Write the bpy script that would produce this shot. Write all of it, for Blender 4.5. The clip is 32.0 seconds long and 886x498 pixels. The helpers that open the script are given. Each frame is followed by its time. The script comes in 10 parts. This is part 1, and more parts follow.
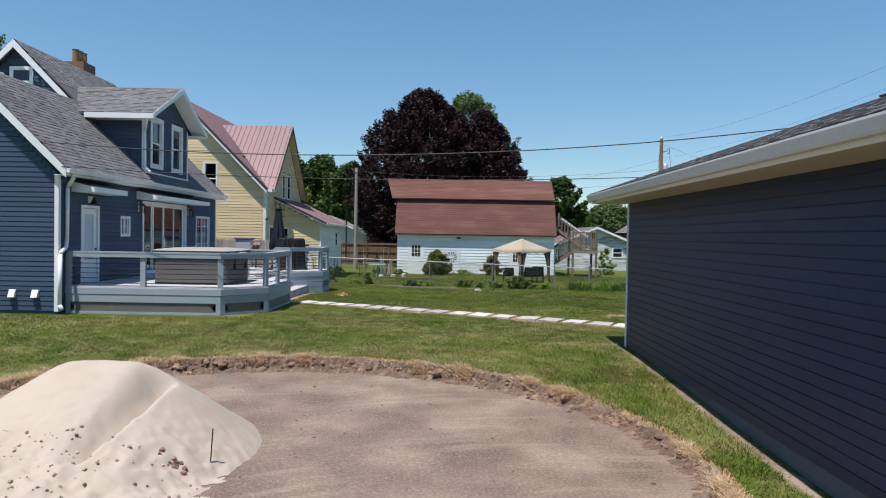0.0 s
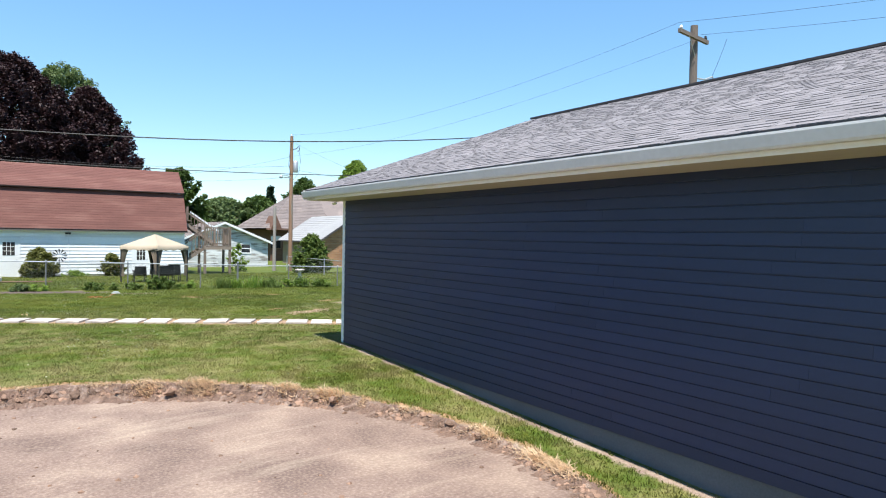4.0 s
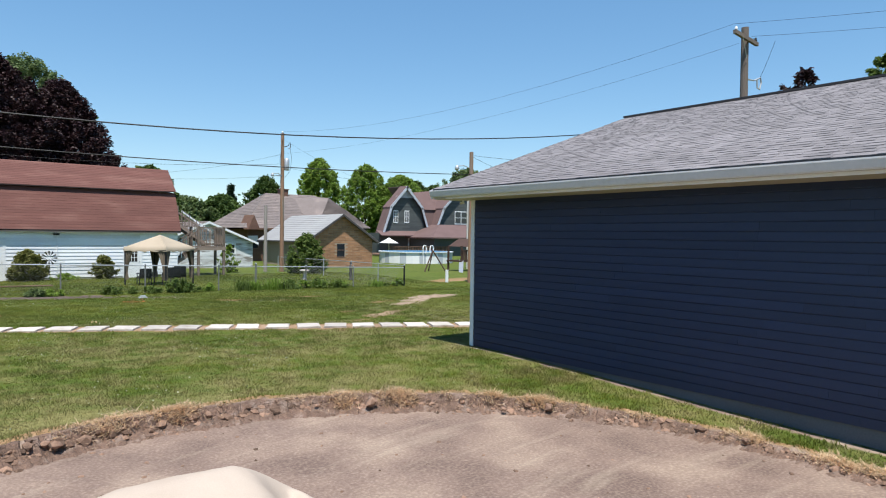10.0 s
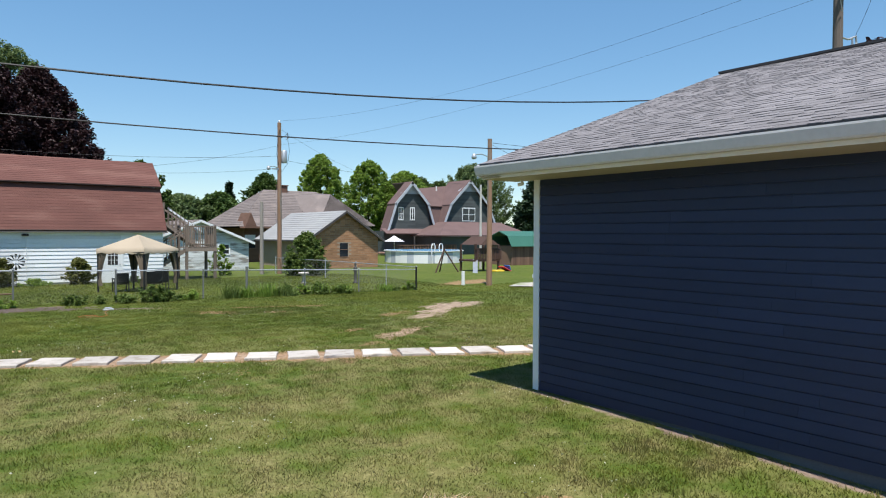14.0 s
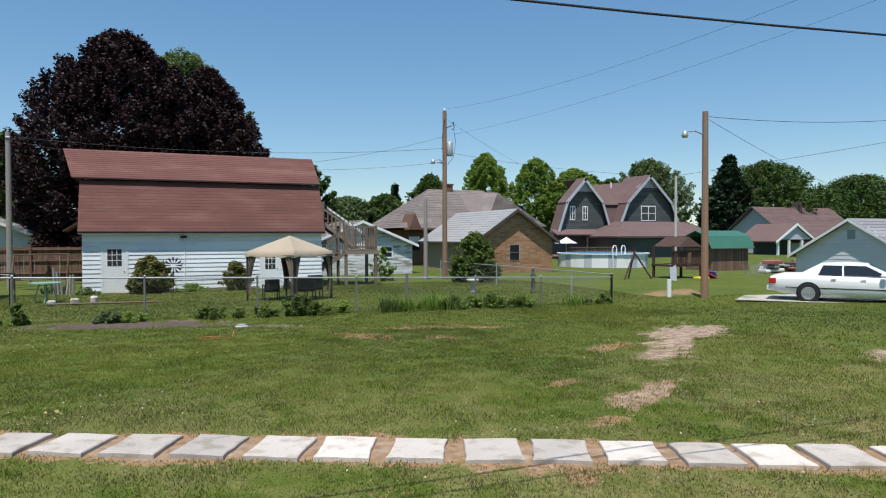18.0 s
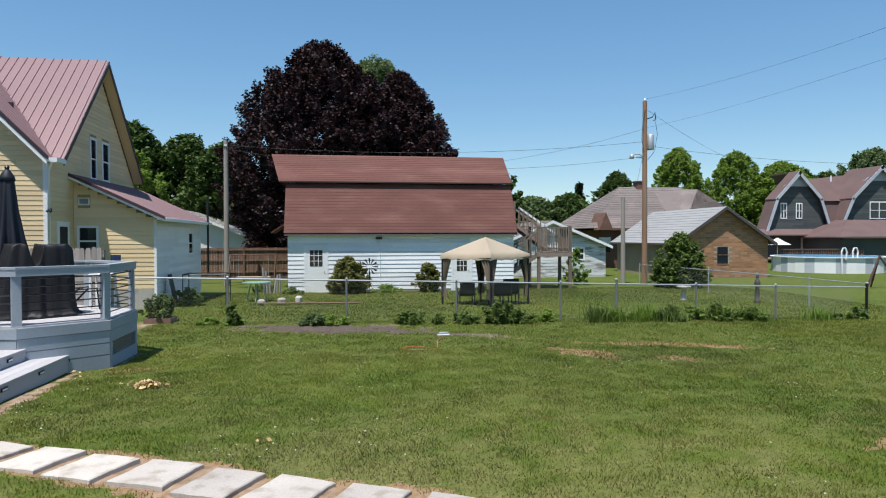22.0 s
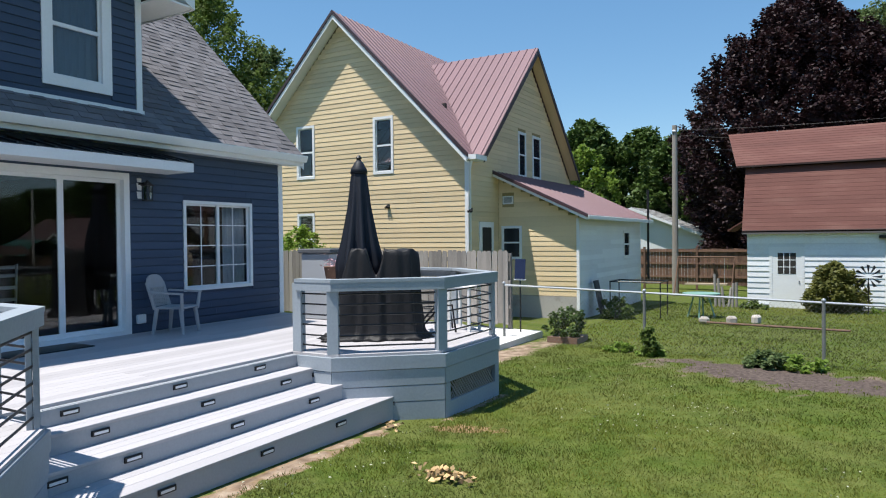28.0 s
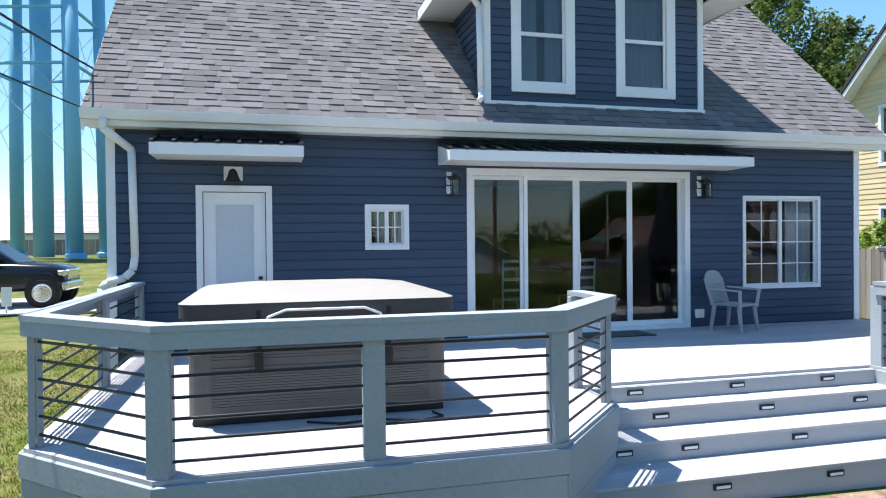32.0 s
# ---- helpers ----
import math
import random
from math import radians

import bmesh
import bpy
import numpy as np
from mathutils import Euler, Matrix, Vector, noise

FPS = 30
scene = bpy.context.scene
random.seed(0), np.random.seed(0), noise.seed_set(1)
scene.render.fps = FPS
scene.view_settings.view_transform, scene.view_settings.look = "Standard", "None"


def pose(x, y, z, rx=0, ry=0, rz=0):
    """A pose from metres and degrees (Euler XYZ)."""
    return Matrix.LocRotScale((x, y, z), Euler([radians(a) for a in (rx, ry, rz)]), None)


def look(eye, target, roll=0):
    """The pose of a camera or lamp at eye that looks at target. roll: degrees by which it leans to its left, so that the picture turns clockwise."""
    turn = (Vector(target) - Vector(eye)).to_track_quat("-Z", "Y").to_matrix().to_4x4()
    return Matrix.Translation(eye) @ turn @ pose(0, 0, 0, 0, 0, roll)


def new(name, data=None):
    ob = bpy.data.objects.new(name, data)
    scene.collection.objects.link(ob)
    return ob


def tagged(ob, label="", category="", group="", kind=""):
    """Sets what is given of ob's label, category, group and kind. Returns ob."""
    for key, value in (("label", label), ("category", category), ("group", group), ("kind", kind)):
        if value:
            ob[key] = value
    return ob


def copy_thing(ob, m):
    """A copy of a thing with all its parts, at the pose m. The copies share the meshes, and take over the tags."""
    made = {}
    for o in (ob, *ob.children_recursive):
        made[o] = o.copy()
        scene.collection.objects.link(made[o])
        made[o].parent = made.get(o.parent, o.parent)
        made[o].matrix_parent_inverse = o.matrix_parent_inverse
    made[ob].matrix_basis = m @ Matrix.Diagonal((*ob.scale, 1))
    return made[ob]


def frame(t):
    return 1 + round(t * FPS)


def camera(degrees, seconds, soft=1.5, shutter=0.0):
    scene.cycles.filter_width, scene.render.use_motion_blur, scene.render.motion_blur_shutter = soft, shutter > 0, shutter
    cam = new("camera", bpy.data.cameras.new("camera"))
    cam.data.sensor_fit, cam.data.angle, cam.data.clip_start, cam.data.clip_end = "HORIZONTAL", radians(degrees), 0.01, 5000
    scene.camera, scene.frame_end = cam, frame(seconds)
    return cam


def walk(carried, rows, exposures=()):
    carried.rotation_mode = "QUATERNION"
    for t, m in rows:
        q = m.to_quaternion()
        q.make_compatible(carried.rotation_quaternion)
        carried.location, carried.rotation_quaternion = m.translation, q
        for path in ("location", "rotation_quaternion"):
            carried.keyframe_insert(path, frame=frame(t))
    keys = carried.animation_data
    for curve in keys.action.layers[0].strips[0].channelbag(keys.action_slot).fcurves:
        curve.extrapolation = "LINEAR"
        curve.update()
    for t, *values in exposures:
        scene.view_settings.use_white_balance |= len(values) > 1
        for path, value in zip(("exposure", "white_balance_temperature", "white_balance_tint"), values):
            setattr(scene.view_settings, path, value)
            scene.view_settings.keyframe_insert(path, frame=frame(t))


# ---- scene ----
cam = camera(66.8, 32.0, soft=1.1)
PATH = [
    (0, -0.461, -2.455, 2.202, 0.40, -1.18, -0.94),
    (1, -0.406, -2.232, 2.140, -8.16, -1.07, -1.03),
    (2, -0.889, -2.176, 2.198, -19.47, -1.19, -0.64),
    (2.5, -1.243, -1.945, 2.190, -25.03, -1.05, -0.93),
    (4.5, -3.072, -1.410, 2.214, -33.57, -1.12, -0.91),
    (6, -4.318, -0.749, 2.229, -34.93, -1.17, -0.91),
    (7, -4.935, -0.361, 2.212, -36.49, -1.15, -0.85),
    (8, -5.386, -0.021, 2.189, -37.58, -1.07, -0.75),
    (9, -5.519, 0.412, 2.213, -37.62, -1.17, -0.64),
    (10, -5.463, 0.926, 2.187, -37.64, -1.11, -0.69),
    (11, -5.292, 1.452, 2.158, -37.61, -1.14, -0.60),
    (12, -5.128, 2.007, 2.144, -37.60, -1.20, -0.53),
    (13, -4.495, 3.048, 2.145, -37.49, -1.21, -0.49),
    (13.5, -3.944, 3.841, 2.151, -37.42, -1.24, -0.41),
    (14, -3.480, 4.592, 2.160, -37.44, -1.30, -0.21),
    (14.5, -2.895, 5.481, 2.140, -34.57, -1.48, 0.10),
    (16.5, -1.711, 8.019, 2.075, -29.90, -1.17, 0.03),
    (17, -1.487, 8.642, 2.074, -28.07, -1.16, 0.08),
    (17.5, -1.316, 9.318, 2.020, -25.99, -1.07, 0.11),
    (18, -1.214, 9.869, 2.042, -23.69, -1.10, 0.13),
    (18.5, -1.265, 10.360, 2.039, -21.22, -1.03, 0.16),
    (19, -1.384, 10.739, 2.100, -18.44, -1.09, 0.09),
    (19.5, -1.458, 10.867, 2.102, -15.87, -1.06, 0.20),
    (20, -1.413, 10.880, 2.124, -12.92, -1.12, 0.31),
    (20.5, -1.464, 10.973, 2.127, -9.48, -1.09, 0.18),
    (21, -1.484, 11.059, 2.083, -8.66, -1.00, 0.26),
    (21.5, -1.523, 11.265, 2.090, -8.68, -1.04, 0.20),
    (22, -1.462, 11.739, 2.088, -8.63, -1.04, 0.16),
    (22.5, -1.331, 12.487, 2.071, -8.61, -0.99, 0.13),
    (23, -1.215, 13.504, 2.097, -8.66, -1.06, 0.02),
    (23.5, -1.125, 14.626, 2.048, -7.99, -0.98, -0.05),
    (24, -1.037, 15.687, 2.030, -7.24, -0.84, 0.02),
    (24.5, -0.963, 16.463, 2.050, -5.13, -0.82, -0.00),
    (26.5, -1.164, 16.618, 2.114, 12.76, -1.06, 0.46),
    (27, -1.164, 16.618, 2.114, 18.70, -0.93, 0.67),
    (27.5, -1.164, 16.618, 2.114, 24.51, -0.87, 0.78),
    (28, -1.164, 16.618, 2.114, 30.17, -0.86, 0.63),
    (28.5, -1.164, 16.618, 2.114, 35.89, -0.75, 0.82),
    (29, -1.164, 16.618, 2.114, 41.55, -0.69, 0.89),
    (30, -1.164, 16.618, 2.114, 52.68, -0.65, 0.59),
    (31, -1.164, 16.618, 2.114, 63.90, -0.59, 0.62),
    (32, -1.164, 16.618, 2.114, 75.32, -0.68, 0.55),
]
walk(cam, [(t, pose(x, y, z, 90 + p, r, w)) for t, x, y, z, w, p, r in PATH], exposures=[(0, 0.25), (1, 0.66), (2, 0.9), (5, 0.98), (6, 0.82), (9, 0.52), (12, 0.5), (14, 0.45), (16.5, 0.2), (19, 0.2), (22, 0.32), (24, 0.42), (27, 0.52), (29, 0.4), (30, 0.42), (31, 0.68), (32, 1.04)])

# ---- sky and sun ----
SUN = Vector((-0.21, -0.30, 1.0)).normalized()
world = bpy.data.worlds.new("sky")
scene.world = world
world.use_nodes = True
wn = world.node_tree.nodes
sky = wn.new("ShaderNodeTexSky")
sky.sky_type = "NISHITA"
sky.sun_disc = False
sky.sun_elevation = math.asin(SUN.z)
sky.sun_rotation = math.atan2(SUN.x, SUN.y)
sky.air_density, sky.dust_density, sky.ozone_density = 1.0, 0.0, 2.2
wn["Background"].inputs[1].default_value = 0.115
# a hazier, more even summer sky: the spread from horizon to zenith eased, then its blue restored
part_in, part_out = wn.new("ShaderNodeSeparateXYZ"), wn.new("ShaderNodeCombineXYZ")
world.node_tree.links.new(sky.outputs[0], part_in.inputs[0])
for i, gain in enumerate((1.38, 1.52, 1.62)):
    ease, scale_ = wn.new("ShaderNodeMath"), wn.new("ShaderNodeMath")
    ease.operation, ease.inputs[1].default_value = "POWER", 0.68
    scale_.operation, scale_.inputs[1].default_value = "MULTIPLY", gain
    world.node_tree.links.new(part_in.outputs[i], ease.inputs[0])
    world.node_tree.links.new(ease.outputs[0], scale_.inputs[0])
    world.node_tree.links.new(scale_.outputs[0], part_out.inputs[i])
richer = wn.new("ShaderNodeHueSaturation")
richer.inputs["Saturation"].default_value = 1.29
world.node_tree.links.new(part_out.outputs[0], richer.inputs["Color"])
world.node_tree.links.new(richer.outputs[0], wn["Background"].inputs[0])
sun = new("sun", bpy.data.lights.new("sun", "SUN"))
sun.data.energy, sun.data.angle, sun.data.color = 5.0, radians(0.53), (1.0, 0.96, 0.9)
sun.matrix_world = look(SUN * 60, (0, 0, 0))
scene.view_settings.exposure = 0.0


# ---- materials ----
def material(name, col, rough=0.75, var=0.12, big=0.6, fine=25.0, bump=0.15, metal=0.0, each=0.0, island=0.0, stretch=(1, 1, 1), spot=None, spot_size=1.0, spec=0.4, dist=0.01):
    """Colour with variation at two scales, grain relief and, if asked, a second colour in patches."""
    m = bpy.data.materials.new(name)
    m.use_nodes = True
    n, l = m.node_tree.nodes, m.node_tree.links
    b = n["Principled BSDF"]
    geo = n.new("ShaderNodeNewGeometry")
    mp = n.new("ShaderNodeMapping")
    mp.inputs["Scale"].default_value = stretch
    l.new(geo.outputs["Position"], mp.inputs[0])

    def noise_at(scale, detail=4.0):
        t = n.new("ShaderNodeTexNoise")
        t.inputs["Scale"].default_value, t.inputs["Detail"].default_value = scale, detail
        l.new(mp.outputs[0], t.inputs["Vector"])
        return t.outputs["Fac"]

    n1, n2 = noise_at(big), noise_at(fine, 6.0)
    add = n.new("ShaderNodeMath")
    add.operation = "ADD"
    l.new(n1, add.inputs[0]), l.new(n2, add.inputs[1])
    value = add.outputs[0]
    for amount, socket in ((each, "object"), (island, "island")):
        if amount:
            src = n.new("ShaderNodeObjectInfo").outputs["Random"] if socket == "object" else geo.outputs["Random Per Island"]
            ma = n.new("ShaderNodeMath")
            ma.operation, ma.inputs[1].default_value = "MULTIPLY_ADD", amount / max(var, 0.01)
            l.new(src, ma.inputs[0]), l.new(value, ma.inputs[2])
            sb = n.new("ShaderNodeMath")
            sb.operation, sb.inputs[1].default_value = "SUBTRACT", 0.5 * amount / max(var, 0.01)
            l.new(ma.outputs[0], sb.inputs[0])
            value = sb.outputs[0]
    rng = n.new("ShaderNodeMapRange")
    rng.clamp = False
    rng.inputs["From Min"].default_value, rng.inputs["From Max"].default_value = 0.5, 1.5
    rng.inputs["To Min"].default_value, rng.inputs["To Max"].default_value = 1 - var * 2, 1 + var * 2
    l.new(value, rng.inputs["Value"])
    base = n.new("ShaderNodeRGB")
    base.outputs[0].default_value = (*col, 1)
    colour = base.outputs[0]
    if spot:
        r2 = n.new("ShaderNodeMapRange")
        r2.inputs["From Min"].default_value, r2.inputs["From Max"].default_value = 0.52, 0.66
        l.new(noise_at(spot_size, 5.0), r2.inputs["Value"])
        mx = n.new("ShaderNodeMix")
        mx.data_type = "RGBA"
        mx.inputs["B"].default_value = (*spot, 1)
        l.new(r2.outputs[0], mx.inputs["Factor"]), l.new(colour, mx.inputs["A"])
        colour = mx.outputs["Result"]
    mul = n.new("ShaderNodeVectorMath")
    mul.operation = "SCALE"
    l.new(colour, mul.inputs[0]), l.new(rng.outputs[0], mul.inputs["Scale"])
    l.new(mul.outputs[0], b.inputs["Base Color"])
    b.inputs["Roughness"].default_value, b.inputs["Metallic"].default_value = rough, metal
    b.inputs["Specular IOR Level"].default_value = spec
    if bump:
        bp = n.new("ShaderNodeBump")
        bp.inputs["Strength"].default_value, bp.inputs["Distance"].default_value = bump, dist
        l.new(n2, bp.inputs["Height"]), l.new(bp.outputs[0], b.inputs["Normal"])
    return m


def dry_factor(n, l, pos):
    """Where the turf is parched: ragged patches at two scales."""
    out = []
    for scale, detail in ((0.38, 4.0), (2.3, 7.0)):
        t = n.new("ShaderNodeTexNoise")
        t.inputs["Scale"].default_value, t.inputs["Detail"].default_value = scale, detail
        l.new(pos, t.inputs["Vector"])
        out.append(t.outputs["Fac"])
    a = n.new("ShaderNodeMath")
    a.operation = "ADD"
    l.new(out[0], a.inputs[0]), l.new(out[1], a.inputs[1])
    r = n.new("ShaderNodeMapRange")
    r.inputs["From Min"].default_value, r.inputs["From Max"].default_value = 0.82, 1.16
    r.inputs["To Max"].default_value = 0.82
    l.new(a.outputs[0], r.inputs["Value"])
    # the turf south of the stepping stones is the driest
    sep, south, out_ = n.new("ShaderNodeSeparateXYZ"), n.new("ShaderNodeMapRange"), n.new("ShaderNodeMath")
    l.new(pos, sep.inputs[0]), l.new(sep.outputs[1], south.inputs["Value"])
    for name, v in (("From Min", 14.0), ("From Max", 21.0), ("To Min", 1.0), ("To Max", 0.26)):
        south.inputs[name].default_value = v
    out_.operation = "MULTIPLY"
    l.new(r.outputs[0], out_.inputs[0]), l.new(south.outputs[0], out_.inputs[1])
    return out_.outputs[0]


def sward_factor(n, l, pos):
    """Broad drifts and smaller patches of lush and thin turf, 0 to 1."""
    total = None
    for scale, detail, weight in ((0.16, 3.0, 0.55), (0.8, 4.0, 0.3), (3.5, 5.0, 0.3)):
        t = n.new("ShaderNodeTexNoise")
        t.inputs["Scale"].default_value, t.inputs["Detail"].default_value = scale, detail
        l.new(pos, t.inputs["Vector"])
        k = n.new("ShaderNodeMath")
        k.operation, k.inputs[1].default_value = "MULTIPLY_ADD", weight
        l.new(t.outputs["Fac"], k.inputs[0])
        if total is not None:
            l.new(total, k.inputs[2])
        else:
            k.inputs[2].default_value = 0.0
        total = k.outputs[0]
    r = n.new("ShaderNodeMapRange")
    r.inputs["From Min"].default_value, r.inputs["From Max"].default_value = 0.46, 0.68
    l.new(total, r.inputs["Value"])
    return r.outputs[0]


def glass_material(name, tint=(0.55, 0.6, 0.62)):
    m = bpy.data.materials.new(name)
    m.use_nodes = True
    b = m.node_tree.nodes["Principled BSDF"]
    b.inputs["Base Color"].default_value = (*tint, 1)
    b.inputs["Roughness"].default_value, b.inputs["Transmission Weight"].default_value, b.inputs["IOR"].default_value = 0.0, 1.0, 1.5
    return m


NAVY = material("navy_vinyl", (0.052, 0.077, 0.126), 0.55, 0.06, 0.5, 40, 0.05, each=0.05, spec=0.22)
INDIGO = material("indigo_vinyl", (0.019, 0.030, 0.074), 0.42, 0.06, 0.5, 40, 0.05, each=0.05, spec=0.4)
NAVYWALL = material("navy_sheathing", (0.04, 0.06, 0.10), 0.7)
WHITE = material("white_trim", (0.78, 0.79, 0.80), 0.45, 0.03, 1.0, 30, 0.04)
SOFFIT = material("soffit_cream", (0.44, 0.395, 0.315), 0.6, 0.04, 1.0, 30, 0.05)
SHINGLE = material("grey_shingle", (0.195, 0.183, 0.19), 0.95, 0.12, 0.8, 90, 0.5, each=0.08, island=0.0, spec=0.15)
SHINGLES = material("grey_shingles", (0.195, 0.183, 0.19), 0.95, 0.12, 0.8, 90, 0.5, island=0.08, spec=0.15)
HOUSE_SHINGLE = material("charcoal_shingle", (0.164, 0.156, 0.162), 0.95, 0.14, 0.8, 90, 0.5, each=0.10, spec=0.12)
HOUSE_SHINGLES = material("charcoal_shingles", (0.164, 0.156, 0.162), 0.95, 0.14, 0.8, 90, 0.5, island=0.10, spec=0.12)
UNDERLAY = material("roof_underlay", (0.10, 0.095, 0.10), 0.95, 0.1)
CONCRETE = material("concrete", (0.42, 0.40, 0.37), 0.9, 0.1, 1.2, 45, 0.3, spot=(0.30, 0.28, 0.25), spot_size=2.0)
FOUNDATION = material("dark_foundation_block", (0.11, 0.115, 0.125), 0.9, 0.12, 1.2, 45, 0.3)
SLABM = material("pale_paving", (0.475, 0.43, 0.39), 0.9, 0.1, 1.5, 60, 0.4, each=0.12, spot=(0.36, 0.315, 0.265), spot_size=5.0)
YELLOW = material("yellow_vinyl", (0.71, 0.553, 0.338), 0.55, 0.05, 0.4, 30, 0.05, each=0.05)
YWALL = material("yellow_sheathing", (0.3, 0.23, 0.11), 0.8)
MAROON = material("maroon_metal", (0.215, 0.128, 0.136), 0.42, 0.06, 0.4, 12, 0.05, metal=0.1)
BARNROOF = material("rust_shingle", (0.125, 0.052, 0.042), 0.9, 0.16, 0.5, 30, 0.3, each=0.04, stretch=(1, 1, 4), spot=(0.14, 0.066, 0.053), spot_size=0.5)
BARNWHITE = material("white_clapboard", (0.74, 0.76, 0.78), 0.6, 0.06, 0.6, 20, 0.1, each=0.05)
DIRT = material("dirt", (0.22, 0.155, 0.125), 0.95)
GLASS = glass_material("window_glass")
# near-black: the dimness indoors is put into the colour, door panes included
DARK = material("unlit_interior", (0.035, 0.032, 0.03), 0.9, 0.1)
DARKPANE = material("dark_pane", (0.02, 0.024, 0.03), 0.05, 0.05, bump=0, spec=0.6)
STAIRWOOD = material("old_stair_wood", (0.20, 0.155, 0.125), 0.9, 0.16, 1, 30, 0.3, each=0.16, stretch=(6, 6, 0.6))
BLACK = material("black_metal", (0.012, 0.012, 0.014), 0.4, 0.1, 2, 60, 0.05)
GREYPAINT = material("grey_painted_wood", (0.30, 0.34, 0.38), 0.65, 0.07, 1.2, 35, 0.2, stretch=(1, 1, 1))
DECKBOARD = material("pale_composite_deck", (0.425, 0.41, 0.425), 0.75, 0.05, 0.8, 60, 0.1, each=0.05)
RISERM = material("grey_riser", (0.365, 0.38, 0.405), 0.7, 0.05, 1, 40, 0.1)
WEATHERED = material("weathered_wood", (0.27, 0.245, 0.225), 0.9, 0.16, 1, 30, 0.3, each=0.16, stretch=(6, 6, 0.6))
BROWNWOOD = material("brown_wood", (0.17, 0.10, 0.07), 0.85, 0.16, 1, 30, 0.3, each=0.14, stretch=(6, 6, 0.6))
POLEWOOD = material("pole_wood", (0.27, 0.160, 0.100), 0.9, 0.14, 0.5, 20, 0.3, stretch=(6, 6, 0.4), spot=(0.24, 0.2, 0.17), spot_size=0.7)
GALV = material("galvanised_steel", (0.45, 0.47, 0.49), 0.5, 0.08, 2, 40, 0.05, metal=0.6)
CANVAS = material("tan_canvas", (0.37, 0.305, 0.225), 0.85, 0.05, 1, 60, 0.1)
BRICKM = material("orange_brick", (0.35, 0.19, 0.105), 0.9, 0.12, 1, 40, 0.3, each=0.12)
MORTAR = material("mortar", (0.36, 0.29, 0.22), 0.95, 0.1)
WIRE = material("black_cable", (0.015, 0.015, 0.016), 0.6, 0.05)


# ---- mesh building ----
class MB:
    """Gathers corners and faces in world metres, through a matrix that may be set."""

    def __init__(self, m=None):
        self.v, self.f, self.m = [], [], m

    def add(self, verts, faces):
        k = len(self.v)
        self.v += [tuple(self.m @ Vector(p)) for p in verts] if self.m is not None else [tuple(p) for p in verts]
        flip = self.m is not None and self.m.determinant() < 0
        self.f += [tuple(i + k for i in (f[::-1] if flip else f)) for f in faces]
        return self

    def frame_ring(self, s0, s1, z0, z1, t, y0, y1):
        """One mitred casing round an opening, t wide, from depth y0 to y1."""
        out, inn = [(s0, z0), (s1, z0), (s1, z1), (s0, z1)], [(s0 + t, z0 + t), (s1 - t, z0 + t), (s1 - t, z1 - t), (s0 + t, z1 - t)]
        v = [(a, y1, b) for a, b in out] + [(a, y1, b) for a, b in inn] + [(a, y0, b) for a, b in out] + [(a, y0, b) for a, b in inn]
        f = []
        for i in range(4):
            j = (i + 1) % 4
            f += [(i, 4 + i, 4 + j, j), (8 + i, 8 + j, 12 + j, 12 + i), (i, j, 8 + j, 8 + i), (4 + i, 12 + i, 12 + j, 4 + j)]
        return self.add(v, f)

    def box(self, x0, y0, z0, x1, y1, z1, b=0.0):
        x0, x1, y0, y1, z0, z1 = min(x0, x1), max(x0, x1), min(y0, y1), max(y0, y1), min(z0, z1), max(z0, z1)
        if b <= 0:
            v = [(x, y, z) for z in (z0, z1) for y in (y0, y1) for x in (x0, x1)]
            return self.add(v, [(0, 2, 3, 1), (4, 5, 7, 6), (0, 1, 5, 4), (2, 6, 7, 3), (0, 4, 6, 2), (1, 3, 7, 5)])
        b = min(b, (x1 - x0) * 0.45, (y1 - y0) * 0.45, (z1 - z0) * 0.45)
        v, f, idx = [], [], {}
        lim = ((x0, x1), (y0, y1), (z0, z1))
        for sx in (0, 1):
            for sy in (0, 1):
                for sz in (0, 1):
                    s = (sx, sy, sz)
                    for a in range(3):
                        p = [lim[c][s[c]] if c == a else lim[c][s[c]] + (b if s[c] == 0 else -b) for c in range(3)]
                        idx[s, a] = len(v)
                        v.append(p)
        for a in range(3):
            c, d = (a + 1) % 3, (a + 2) % 3
            for s in (0, 1):
                quad = []
                for p, q in ((0, 0), (1, 0), (1, 1), (0, 1)):
                    k = [0, 0, 0]
                    k[a], k[c], k[d] = s, p, q
                    quad.append(idx[tuple(k), a])
                f.append(tuple(quad if s else quad[::-1]))
        for a in range(3):
            c, d = (a + 1) % 3, (a + 2) % 3
            for p in (0, 1):
                for q in (0, 1):
                    k0, k1 = [0, 0, 0], [0, 0, 0]
                    k0[c], k0[d], k1[c], k1[d], k1[a] = p, q, p, q, 1
                    quad = (idx[tuple(k0), c], idx[tuple(k1), c], idx[tuple(k1), d], idx[tuple(k0), d])
                    f.append(quad if p == q else quad[::-1])
        for sx in (0, 1):
            for sy in (0, 1):
                for sz in (0, 1):
                    t = tuple(idx[(sx, sy, sz), a] for a in range(3))
                    f.append(t if (sx + sy + sz) % 2 else t[::-1])
        return self.add(v, f)

    def prism(self, poly, z0, z1):
        """A level polygon (counter-clockwise seen from above) raised from z0 to z1."""
        n = len(poly)
        v = [(x, y, z0) for x, y in poly] + [(x, y, z1) for x, y in poly]
        return self.add(v, [tuple(range(n - 1, -1, -1)), tuple(range(n, 2 * n))] + [(i, (i + 1) % n, n + (i + 1) % n, n + i) for i in range(n)])

